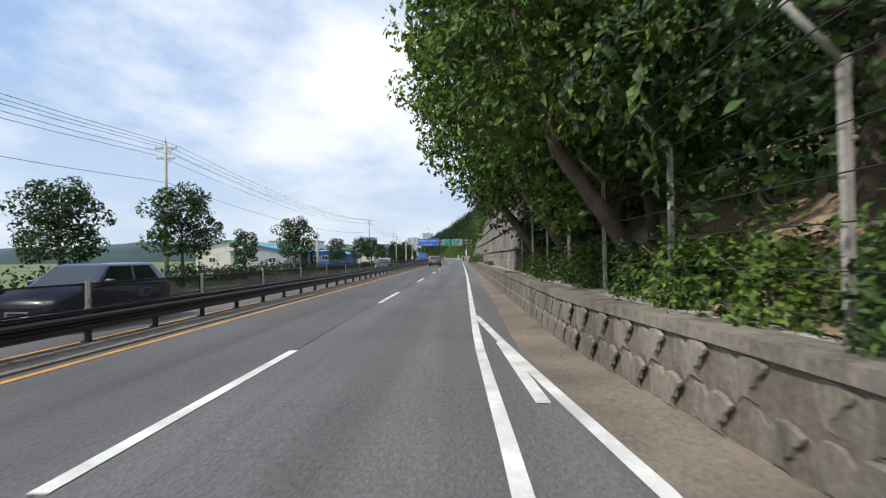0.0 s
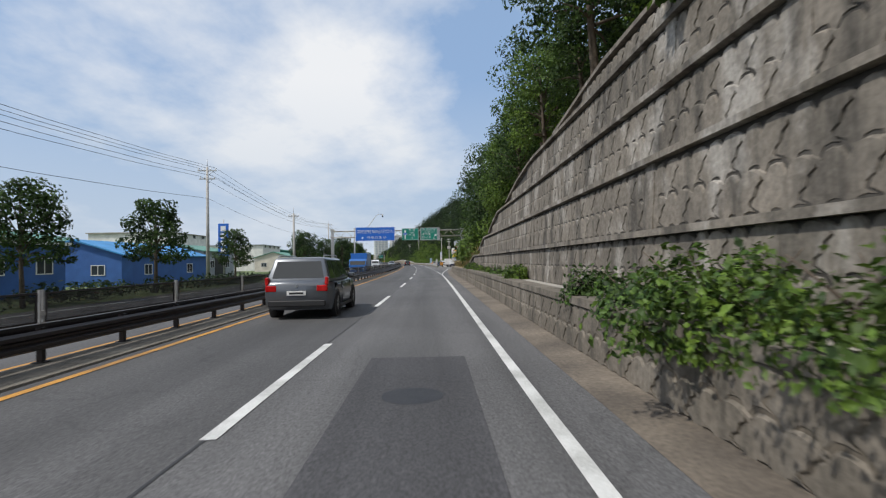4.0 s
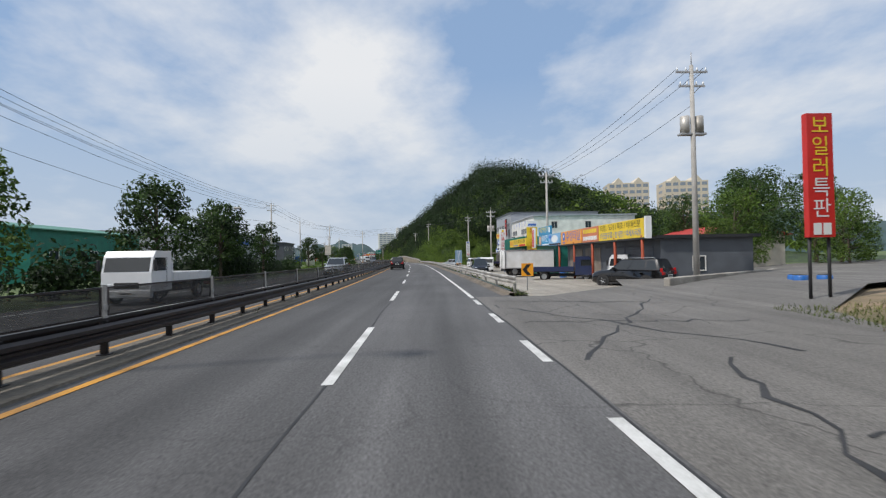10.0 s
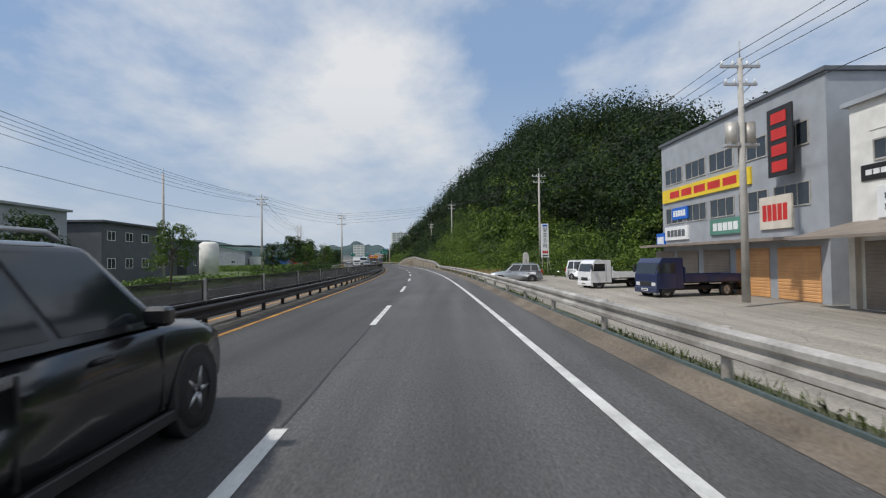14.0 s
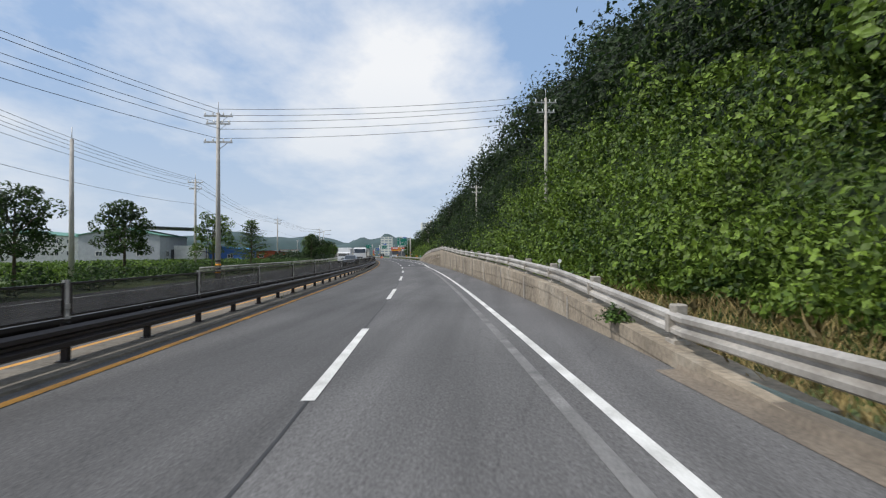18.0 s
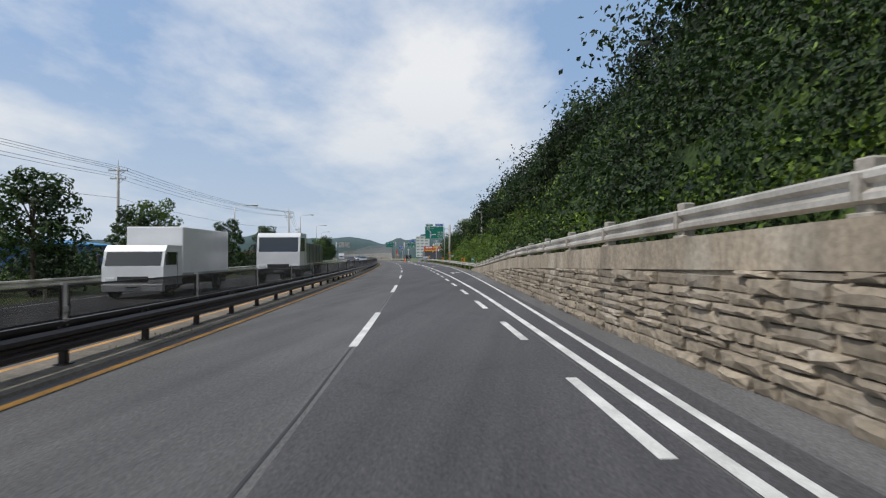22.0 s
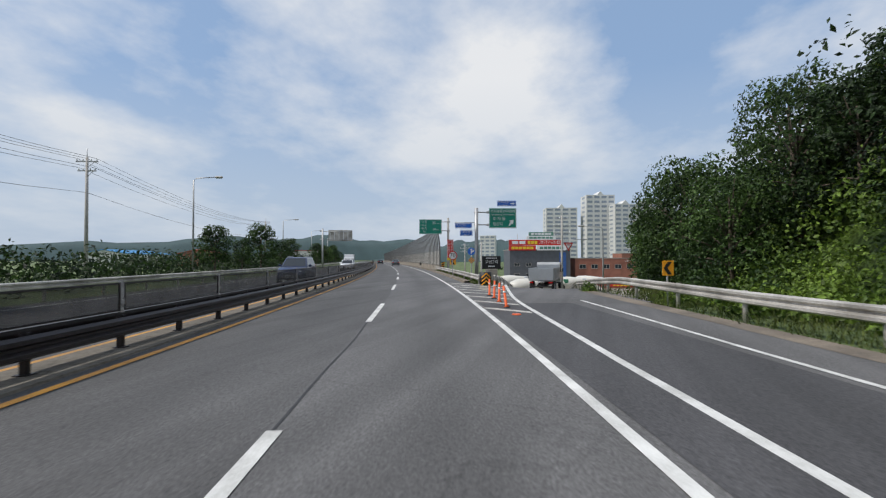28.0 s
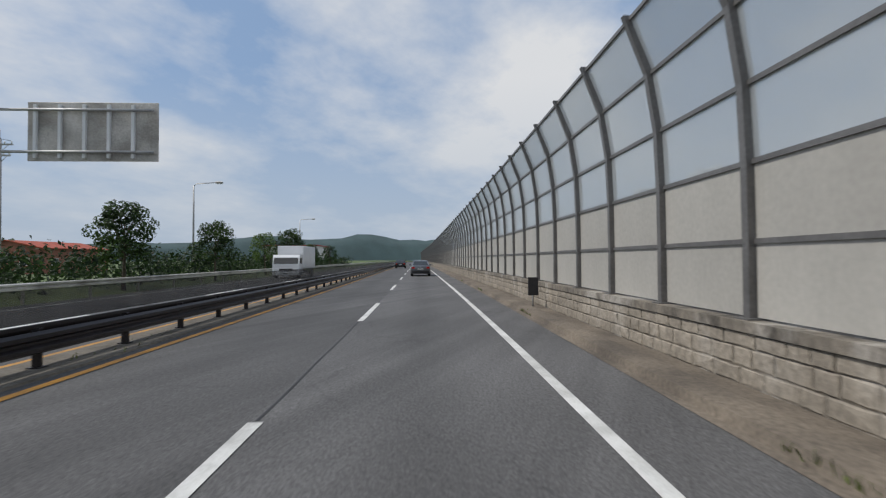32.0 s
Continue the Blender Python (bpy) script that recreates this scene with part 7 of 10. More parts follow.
# ---- cctv mast, street lamps, utility poles ----
g = empty("camera_mast", at(172.9, -12.7), "steel mast with a swan neck arm and traffic cameras", "camera mast")
post(g, 0, 8.7, .16, -.3, M["steel"], "mast", 0, 12)
part("arm", bar([(0, 0, 8.4), (2.0, 0, 8.35), (2.6, 0, 8.6), (4.6, 0, 11.3), (5.2, 0, 11.5), (5.9, 0, 11.45)], [.08, .08, .07, .06, .05, .05], 8), M["steel"], g)
part("brace", bar([(0, 0, 7.2), (2.1, 0, 8.3)], .035, 6), M["steel"], g)
part("antenna", bar([(5.1, 0, 11.4), (5.1, 0, 12.5)], .015, 5), M["steel"], g)
part("camera_head", box(5.7, 6.05, -.25, .25, 11.2, 11.45, .05), SW, g)
part("dome", bar([(5.9, 0, 11.2), (5.9, 0, 11.05), (5.9, 0, 10.85)], [.13, .15, .05], 12), M["dark"], g)
part("control_box", box(-.3, .35, -.45, -.15, .9, 2.1, .02), M["cream"], g)
part("warning_plate", box(-.12, .12, -.47, -.455, 1.3, 1.8), M["sign_orange"], g)


def lamp_post(s, d, h, reach, side=1):
    g = empty("street_lamp", at(s, d), "pale steel street lamp with a curved arm", "street lamp", "street lamps")
    part("pole", bar([(0, 0, -.3), (0, 0, h * .6), (0, 0, h - .25), (side * .25, 0, h - .04), (side * reach, 0, h + .08)], [.1, .08, .065, .05, .04], 9), M["steel"], g)
    hd = part("lamp_head", box(side * reach - .1 if side > 0 else -reach - .55, reach + .55 if side > 0 else -reach + .1, -.13, .13, h, h + .16, .05), M["rail"], g)
    part("lens", box(hd.data.vertices[0].co.x * 0 + side * (reach + .22) - .22, side * (reach + .22) + .22, -.1, .1, h - .04, h), M["sign_white"], hd)
    return g


for s, d, h in ((433, -18.5, 7.2), (474.8, -18.5, 9.5), (507.8, -18.5, 9.4), (534.6, -18.5, 9.0), (573.9, -18.6, 8.2), (610, -18.5, 8.4), (650, -18.5, 8.4)):
    lamp_post(s, d, h, 2.0, 1)
lamp_post(480, 10.3, 7.6, 2.0, -1)
lamp_post(539.5, 22.0, 7.4, 2.2, -1).matrix_basis = at(539.5, 22.0, -2.4)
g = empty("yield_sign", at(535.5, 18.6, -.9), "red and white triangular yield sign on an arm", "road sign")
part("arm", bar([(0, -.08, 4.35), (-1.9, -.08, 4.35)], .035, 6), M["steel"], g)
shape(g, [(-1.9, 3.2), (-1.42, 4.05), (-2.38, 4.05)], M["sign_red"], -.14, "plate")
shape(g, [(-1.9, 3.42), (-1.6, 3.95), (-2.2, 3.95)], SW, -.148)
bars(g, -2.03, -1.77, 3.83, .09, M["sign_red"], -.152, 2)
part("hanger", bar([(-1.9, -.1, 4.0), (-1.9, -.1, 4.36)], .025, 6), M["steel"], g)
lamp_post(214, -17.2, 6.2, 2.0, 1)


def utility_pole(s, d, h, arms=((0.35, 1.7), (1.1, 1.4)), z0=-.14, box_=False, band=False, lamp=False):
    g = empty("utility_pole", at(s, d, z0), "concrete utility pole with crossarms and insulators", "utility pole", "utility poles")
    part("pole", bar([(0, 0, -.3), (0, 0, h)], [.17, .1], 10), M["pole"], g)
    part("tip", bar([(0, 0, h - .1), (0, 0, h + .7)], .025, 5), M["steel"], g)
    for dz, w in arms:
        a = part("crossarm", box(-w / 2, w / 2, -.05, .05, h - dz - .05, h - dz + .05), M["steel"], g)
        for x in (-w / 2 + .08, -w * .18, w * .18, w / 2 - .08):
            part("insulator", bar([(x, 0, h - dz + .05), (x, 0, h - dz + .12), (x, 0, h - dz + .24)], [.03, .055, .03], 7), M["sign_white"], a)
        part("brace", bar([(w * .35, .03, h - dz), (0, .03, h - dz - .5)], .02, 5), M["steel"], g)
    if box_:
        for x in (-.38, .38):
            part("transformer", bar([(x, .1, h - 3.6), (x, .1, h - 2.7)], .24, 12), M["rail"], g)
        part("shelf", box(-.7, .7, -.1, .3, h - 3.7, h - 3.6), M["steel"], g)
    if band:
        for k in range(4):
            part("warning_band", bar([(0, 0, .5 + .25 * k), (0, 0, .62 + .25 * k)], .175, 10), M["sign_orange"] if k % 2 == 0 else M["sign_black"], g)
    if lamp:
        part("lamp_arm", bar([(0, 0, h - 2), (.4, 0, h - 1.6), (1.6, 0, h - 1.5)], .03, 6), M["steel"], g)
        part("lamp_head", box(1.3, 1.9, -.1, .1, h - 1.55, h - 1.42, .03), M["steel"], g)
    return P(s, d, z0 + h)


LEFT = [(-40, -19, 10.6), (36, -19, 10.4), (114, -18.3, 10.6), (190.4, -20.9, 11.2), (250, -22, 10.8), (308.7, -20.4, 10.9), (365, -24, 10.5), (423.7, -25.9, 10.0), (467.5, -19.4, 9.8), (530, -25, 10), (600, -27, 10)]
RIGHT = [(194.5, 15.6, 11.6, 0), (222.8, 15.3, 10.8, 0), (257, 14.5, 9.9, 0), (297.3, 16.2, 11.9, .3), (341.9, 11.0, 11.2, 2.4), (380, 11.8, 10.4, 1.8), (423.5, 14.1, 11.5, .6), (464, 14.9, 10, .5), (520, 24, 10, -3)]
for i, (s, d, h) in enumerate(LEFT):
    utility_pole(s, d, h, band=(i == 4))
for i, (s, d, h, z0) in enumerate(RIGHT):
    utility_pole(s, d, h, z0=z0 - .1, box_=i in (0, 2), lamp=i in (6, 7))
utility_pole(337.5, -11.8, 10.9, ((.2, 1.8), (.7, 1.5), (1.9, 1.8)), band=True)
utility_pole(61.7, -15.2, 4.9, ((.3, .6),))
utility_pole(124.8, -13.4, 7.3, ((.3, 1.2),))
utility_pole(335.2, -19.4, 8.6, ())
utility_pole(290, -25.4, 11, ())
utility_pole(606, 18, 9.6, ((.4, 1.6), (1.2, 2.2), (2.0, 2.2)), z0=-4.3)
utility_pole(560, 12.5, 8.4, ((.4, .8),), z0=-4.3)


def cables(points, offsets, label, sag=1.1):
    g = empty("power_cables", None, label, "power cables")
    for o, dz in offsets:
        for (s0, d0, h0), (s1, d1, h1) in zip(points, points[1:]):
            a, b = P(s0, d0 + o, h0 + dz), P(s1, d1 + o, h1 + dz)
            k = sag * (b - a).length / 60
            part("cable", bar([a.lerp(b, t) - Vector((0, 0, 4 * k * t * (1 - t))) for t in (0, .12, .25, .38, .5, .62, .75, .88, 1)], .014, 4), M["dark"], g)


cables(LEFT, ((-.75, -.25), (0, -.25), (.75, -.25), (-.6, -1.0), (.6, -1.0), (0, -3.0)), "sagging black power cables beyond the far carriageway")
cables([(s, d, h + z) for s, d, h, z in RIGHT], ((-.7, -.2), (0, -.2), (.7, -.2), (0, -2.2)), "sagging black power cables beside the hill")
cables([(308.7, -20.4, 10.9), (337.5, -11.8, 10.9), (341.9, 11.0, 13.6)], ((0, .1), (.3, -.3), (-.3, -.7), (.2, -1.2), (0, -1.8)), "black power cables that cross over the road", .9)

# back of the sign on the far carriageway
g = empty("reverse_sign", at(582.4, 0), "back of a large road sign on a steel mast", "road sign")
post(g, -13.05, 7.3, .16, -.3, M["steel"], "mast", 0, 12)
clamp_arms(g, -7.7, -13.3, (5.3, 6.75), 0)
part("panel", box(-12.0, -7.6, .12, .17, 5.0, 7.05, .01), M["rail"], g)
for x in np.arange(-11.7, -7.6, .82):
    part("rib", box(x - .05, x + .05, .02, .12, 5.1, 6.95), M["sign_white"], g)
g = empty("reverse_sign", at(250.5, -13.2), "back of two small road signs on a post", "road sign")
post(g, 0, 3.9, .05, -.3)
for x in (-.48, .03):
    part("panel", box(x, x + .45, -.02, .02, 2.3, 3.85, .01), M["cream"], g)
for z in (2.5, 3.1, 3.7):
    part("rib", box(-.5, .5, -.05, -.02, z, z + .06), M["rail"], g)

# ---- buildings ----
FACES = {"W": -90.0, "E": 90.0, "S": 0.0}


class House:
    """A house in the road's frame: x to the right, y along; its parts hang on one thing."""

    def __init__(self, name, label, s, d, z, x, y, h, wall, turn=0.0, roof=None, rise=0.0, over=0.25, category="building", ridge="y"):
        self.g = empty(name, at(s, d, z, turn), label, category)
        self.x, self.y, self.h = x, y, h
        part("wall", box(x[0], x[1], y[0], y[1], -.8, h), wall, self.g)
        if roof is not None:
            b = bmesh.new()
            xs, ys = (x[0] - over, x[1] + over), (y[0] - over, y[1] + over)
            if rise <= 0:
                cube(b, *xs, *ys, h, h + .18)
            else:
                if ridge == "y":
                    pr = [(xs[0], h - .05), ((xs[0] + xs[1]) / 2, h + rise), (xs[1], h - .05), (xs[1], h + .07), ((xs[0] + xs[1]) / 2, h + rise + .14), (xs[0], h + .07)]
                    f = [[b.verts.new((u, yy, v)) for u, v in pr] for yy in ys]
                else:
                    pr = [(ys[0], h - .05), ((ys[0] + ys[1]) / 2, h + rise), (ys[1], h - .05), (ys[1], h + .07), ((ys[0] + ys[1]) / 2, h + rise + .14), (ys[0], h + .07)]
                    f = [[b.verts.new((xx, u, v)) for u, v in pr] for xx in xs]
                for k in range(6):
                    b.faces.new((f[0][k], f[0][(k + 1) % 6], f[1][(k + 1) % 6], f[1][k]))
                b.faces.new((f[0][0], f[0][1], f[0][4], f[0][5])), b.faces.new((f[0][1], f[0][2], f[0][3], f[0][4]))
                b.faces.new((f[1][0], f[1][1], f[1][4], f[1][5])), b.faces.new((f[1][1], f[1][2], f[1][3], f[1][4]))
                bmesh.ops.recalc_face_normals(b, faces=b.faces)
                if ridge == "y":
                    tri = [((x[0], yy, h), (x[1], yy, h), ((x[0] + x[1]) / 2, yy, h + rise)) for yy in y]
                else:
                    tri = [((xx, y[0], h), (xx, y[1], h), (xx, (y[0] + y[1]) / 2, h + rise)) for xx in x]
                for t3 in tri:
                    raw("gable", t3, [(0, 1, 2)], wall, self.g)
            part("roof", b, roof, self.g)

    def spot(self, face, u, z, off=0.0):
        """A place on a face; its -y looks out of the wall."""
        p = {"W": (self.x[0] - off, u, z), "E": (self.x[1] + off, u, z), "S": (u, self.y[0] - off, z)}[face]
        return Matrix.Translation(p) @ Matrix.Rotation(radians(FACES[face]), 4, "Z")

    def window(self, face, u, z, w, h, frame_=None, name="window", glass=None, bars_=1):
        b = bmesh.new()
        t = .06
        for a in ((-w / 2, w / 2, h / 2 - t, h / 2), (-w / 2, w / 2, -h / 2, -h / 2 + t), (-w / 2, -w / 2 + t, -h / 2 + t, h / 2 - t), (w / 2 - t, w / 2, -h / 2 + t, h / 2 - t)):
            cube(b, a[0], a[1], -.05, .02, a[2], a[3])
        for k in range(bars_):
            x = -w / 2 + w * (k + 1) / (bars_ + 1)
            cube(b, x - .025, x + .025, -.04, .02, -h / 2 + t, h / 2 - t)
        o = part(name, b, frame_ or M["white_paint"], self.g)
        o.matrix_basis = self.spot(face, u, z)
        part("pane", box(-w / 2 + .03, w / 2 - .03, -.02, .01, -h / 2 + .03, h / 2 - .03), glass or M["window"], o)
        return o

    def slab(self, face, u, z, w, h, material, thick=.12, name="sign_board", off=0.0, label=""):
        o = part(name, box(-w / 2, w / 2, -thick, 0, -h / 2, h / 2, .01), material, self.g, label)
        o.matrix_basis = self.spot(face, u, z, off)
        return o

    def shutter(self, face, u, z0, w, h, material=None):
        n = int(h / .16)
        pr = [(.02, 0)] + [(y, .16 * k + z) for k in range(n) for y, z in ((-.03, 0), (-.045, .03), (-.045, .12), (-.03, .15))] + [(.02, h)]
        m = len(pr)
        o = raw("shutter", [(x, y, z) for x in (-w / 2, w / 2) for y, z in pr], [(i, i + 1, m + i + 1, m + i)[::-1] for i in range(m - 1)] + [tuple(range(m)), tuple(range(m, 2 * m))[::-1]], material or M["shutter"], self.g)
        o.matrix_basis = self.spot(face, u, z0)
        return o


# tile shop
h = House("tile_shop", "low dark tile shop under a long yellow and orange sign", 206.3, 14.2, -.45, (0.9, 6.5), (-9, 9), 2.9, M["dark_clad"], roof=M["dark"], over=.3)
M["shop_orange"] = paint("shop_orange", (0.80, 0.33, 0.05), 0.5, 0.12)
M["shop_red"] = paint("shop_brick_red", (0.58, 0.19, 0.09), 0.5, 0.12)
for u, w, m, txt in ((-5.3, 7.2, "sign_yellow", 1), (0.2, 3.6, "shop_red", 2), (5.0, 5.7, "shop_orange", 3), (10.1, 4.2, "bluefilm", 4)):
    o = h.slab("W", u, 3.55, w, 1.15, M[m], .25, off=.7)
    if txt == 1:
        words("타일 / 도기 / 욕조 / 비데전문", .48, M["sign_black"], o, 0, .27, -.26, fit=6.4)
        words("수전금구류 / 장식장 / 악세사리류", .48, M["sign_blue"], o, 0, -.27, -.26, fit=6.6)
    elif txt == 2:
        bars(o, -1.5, 1.5, .27, .3, M["sign_yellow"], -.26, 9)
        bars(o, -1.5, 1.5, -.27, .3, SW, -.26, 9)
    elif txt == 3:
        shape(o, [(-2.3, .35), (-1.95, .5), (-1.6, .35), (-1.6, -.1), (-1.95, -.28), (-2.3, -.1)], M["sign_blue"], -.258, "emblem")
        shape(o, [(-2.1, .2), (-1.95, .28), (-1.8, .2), (-1.95, -.05)], SW, -.263, "emblem")
        words("수성타일", .95, M["sign_blue"], o, .65, .05, -.26, fit=3.7)
        bars(o, -2.3, -1.6, -.42, .1, M["sign_blue"], -.26, 5)
    else:
        disc(o, .1, .05, 1.1, SW, -.258, "oval", rz=.36)
        bars(o, -1.9, -1.15, .3, .3, M["sign_blue"], -.26, 2)
        bars(o, -1.95, 1.95, -.45, .16, M["sign_black"], -.26, 12)
part("frame_edge", box(-.1, .25, -9.3, -9.1, 2.9, 4.2), M["sign_white"], h.g)
for u in (-8.6, -4.5, -.2, 4.2, 8.6):
    part("column", bar([(.0, u, -.3), (.0, u, 3.1)], .1, 8), M["rust"], h.g)
part("porch_roof", box(-.1, 1.0, -9.2, 9.2, 2.86, 2.98), M["dark"], h.g)
for u in (-6.4, -2.3, 2.2, 6.4):
    h.shutter("W", u, .1, 3.4, 2.5, M["shutter"] if u > 0 else M["dark_clad"])
h.window("S", 3.2, 1.4, .8, .9)
h2 = House("red_roof_house", "house with a red tiled roof behind the shops", 222, 29, -.4, (0, 9), (-5, 5), 3.6, M["cream"], roof=M["red_roof"], rise=1.1, over=.5)
h2.window("W", 0, 2.8, 1.6, 1.2)
h2.window("S", 4, 2.8, 1.6, 1.2)

# air conditioner shop
M["shop_teal"] = paint("shop_teal", (0.03, 0.27, 0.50), 0.5, 0.15)
h = House("repair_shop", "low repair shop with blue and red sign boards", 222.3, 14.3, -.6, (0.6, 12), (-3.9, 5.2), 3.3, M["green_sheet"], roof=M["green_roof"], over=.2)
o = h.slab("W", -2.0, 3.75, 4.3, 1.1, M["shop_teal"], .2, off=.5)
words("에어컨", .8, SW, o, .35, .12, -.21, fit=2.3)
disc(o, -1.5, 0, .5, M["peach"], -.21)
words("카", .6, SW, o, -1.5, 0, -.22)
bars(o, -.6, 2.0, -.45, .13, SW, -.21, 7)
o = h.slab("W", -2.2, 4.75, 4.6, .85, M["shop_teal"], .2, off=.5)
words("차량냉동기", .66, M["sign_yellow"], o, -.2, .05, -.21, fit=3.4)
bars(o, 1.7, 2.3, 0, .5, SW, -.21, 2)
o = h.slab("W", 1.0, 4.1, .95, 2.2, M["sign_white"], .2, off=.9)
part("panel", box(-.36, .36, -.215, -.2, -1.0, .95), M["sign_red"], o)
for k, tx in enumerate("차냉동기"):
    words(tx, .44, SW, o, 0, .7 - .46 * k, -.23)
h.shutter("W", -1.8, -.1, 3.2, 2.8, M["green_sheet"])
h.shutter("W", 2.4, -.1, 3.2, 2.8)

# hydraulics shop under a green canopy
h = House("hydraulics_shop", "workshop under a green corrugated canopy with yellow signs", 234.3, 17.0, -.6, (0, 12), (-6.5, 4.8), 4.2, M["dark_clad"], roof=M["green_roof"], over=.2)
part("canopy", box(-3.4, 0, -6.6, 4.9, 3.05, 4.5, .02), M["green_sheet"], h.g, "green corrugated canopy")
b = bmesh.new()
for k in range(38):
    cube(b, -3.46, -3.4, -6.5 + .3 * k, -6.36 + .3 * k, 3.1, 4.45)
part("corrugation", b, M["green_sheet"], h.g)
o = h.slab("W", -4.9, 3.75, 9.2, .9, M["sign_yellow"], .2, off=3.5)
words("유공압", .6, M["sign_red"], o, -3.4, 0, -.21, fit=1.9)
words("모터,호스,체인,풀리,기어", .55, M["sign_black"], o, 1.1, .12, -.21, fit=6.2)
bars(o, -2.2, .6, -.3, .12, M["sign_blue"], -.21, 8)
part("panel", box(1.2, 4.3, -.212, -.2, -.42, -.2), M["sign_red"], o)
for u in (-6.3, -2.6, 1.2, 4.7):
    part("column", bar([(-3.2, u, -.4), (-3.2, u, 3.1)], .1, 8), M["rail"], h.g)
rr = random.Random(91)
for u in (-4.4, -.7, 3.0):
    # black sheet on the wall in place of a shaded interior
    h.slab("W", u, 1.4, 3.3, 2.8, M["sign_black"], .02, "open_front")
    part("rack", box(-1.5, -.6, u - 1.2, u + 1.2, .75, .82), M["tarp_blue"], h.g, "blue steel rack")
    for k in range(4):
        part("rack_leg", box(-1.5 + .85 * (k % 2), -1.44 + .85 * (k % 2), u - 1.2 + 2.34 * (k // 2), u - 1.14 + 2.34 * (k // 2), 0, 1.7), M["tarp_blue"], h.g)
    for k in range(5):
        part("crate", box(-1.4, -.8, u - 1.1 + .46 * k, u - .72 + .46 * k, .82, rr.uniform(1.0, 1.5), .02), (M["rail"], M["tarp_blue"], M["rust"], M["cream"])[rr.randrange(4)], h.g)
g = empty("pylon_sign", at(226.3, 14.4, -.6), "tall yellow pylon sign with red lettering", "pylon sign")
for x in (-.55, .55):
    post(g, x, 6.1, .05, -.1, M["sign_yellow"], "pole", .05)
board(g, -.6, .6, 1.2, 5.5, M["sign_yellow"], 0, .16)
for k, tx in enumerate(("유", "·", "공", "압")):
    words(tx, .8, M["sign_red"], g, 0, 5.05 - .68 * k, -.1)
bars(g, -.35, .35, 2.2, .12, M["sign_red"], -.1, 2)
board(g, -.6, .65, 5.55, 6.2, SW, 0, .16)
bars(g, -.45, .5, 5.8, .24, M["sign_blue"], -.1, 4)

# tool trade building
h = House("tool_shop", "two storey white commercial building with shutters and an awning", 248.4, 18, -.6, (0, 15), (-8.6, 7.4), 7.9, M["white_paint"], roof=M["grey_clad"], over=.2)
for u, w in ((-3.4, 6.0), (4.6, 3.6)):
    for k in range(int(w / 1.2)):
        h.window("W", u - w / 2 + .6 + 1.2 * k, 6.0, 1.12, .8, M["rail"])
o = h.slab("W", .0, 7.15, 13, .8, M["white_paint"], .03, "letter_board")
for k, tx in enumerate("근풍종합공구"):
    words(tx, .85, M["sign_blue"], o, -5.2 + 2.08 * k, 0, -.035)
o = h.slab("W", -1.9, 5.15, 9.6, .62, M["white_paint"], .03, "letter_board")
bars(o, -4.2, -2.3, 0, .42, M["peach"], -.04, 4)
words("오공본드", .68, M["sign_black"], o, -.4, 0, -.035, fit=3.0)
bars(o, 1.6, 4.4, 0, .42, M["dark_clad"], -.04, 5)
for u in (-6.6, -4.2, -1.8, 2.6, 5.2):
    o = h.slab("W", u, 4.05, 2.1, 1.2, M["sign_white"] if u != -1.8 else M["bluefilm"], .06, "poster_window")
    if u == -6.6:
        words("공구수리", .4, M["dark_clad"], o, 0, .05, -.065, fit=1.6)
    else:
        bars(o, -.75, .75, .2, .22, M["dark_clad"], -.065, 4)
        bars(o, -.75, .75, -.2, .22, M["dark_clad"], -.065, 4)
o = h.slab("W", 5.9, 5.2, 2.0, .6, M["sign_black"], .06, "sign_board")
bars(o, -.8, .8, 0, .2, SW, -.065, 5)
b = bmesh.new()
f = [b.verts.new(v) for v in ((0, -8.6, 3.4), (0, 7.4, 3.4), (-2.6, 7.4, 2.8), (-2.6, -8.6, 2.8))]
b.faces.new(f)
r = bmesh.ops.extrude_face_region(b, geom=b.faces[:])
bmesh.ops.translate(b, vec=(0, 0, -.1), verts=[v for v in r["geom"] if isinstance(v, bmesh.types.BMVert)])
part("awning", b, M["shutter"], h.g, "brown sheet awning over the shop fronts")
for u in (2.0, 5.4):
    h.shutter("W", u, .05, 2.9, 2.6)
for u in (-6.6, -3.2):                                # black sheets painted as the shade inside open fronts, with stacked goods
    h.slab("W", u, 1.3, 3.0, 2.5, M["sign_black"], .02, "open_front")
    for k in range(3):
        part("shelf", box(-.9, -.1, u - 1.3, u + 1.3, .3 + .7 * k, .35 + .7 * k), M["rail"], h.g)
        for q in range(4):
            part("crate", box(-.8, -.3, u - 1.2 + .62 * q, u - .7 + .62 * q, .35 + .7 * k, .6 + .7 * k + .05 * ((q + k) % 3), .02), (M["tarp_blue"], M["orange"], M["peach"], M["rail"])[(q * 3 + k) % 4], h.g)
for u in (-8.3, -4.9, -1.5, .3, 3.7, 7.2):
    part("column", box(-.25, .05, u - .15, u + .15, -.6, 3.2), M["cream"], h.g)
for x in (3, 8):
    h.window("S", x, 6.6, .9, 1.0, M["rail"])
part("band", box(.0, 14, -8.66, -8.6, 3.6, 4.2), M["peach"], h.g)
g = empty("pylon_sign", at(249.6, 15.2, -.6), "tall white pylon sign with red lettering", "pylon sign")
part("body", box(-.5, .5, -.2, .2, 0, 6.6, .02), M["sign_white"], g)
for k, tx in enumerate("근풍종합공구"):
    words(tx, .78, M["sign_red"], g, 0, 5.75 - .86 * k, -.21)
disc(g, 0, 6.3, .2, M["sign_yellow"], -.205, "emblem")

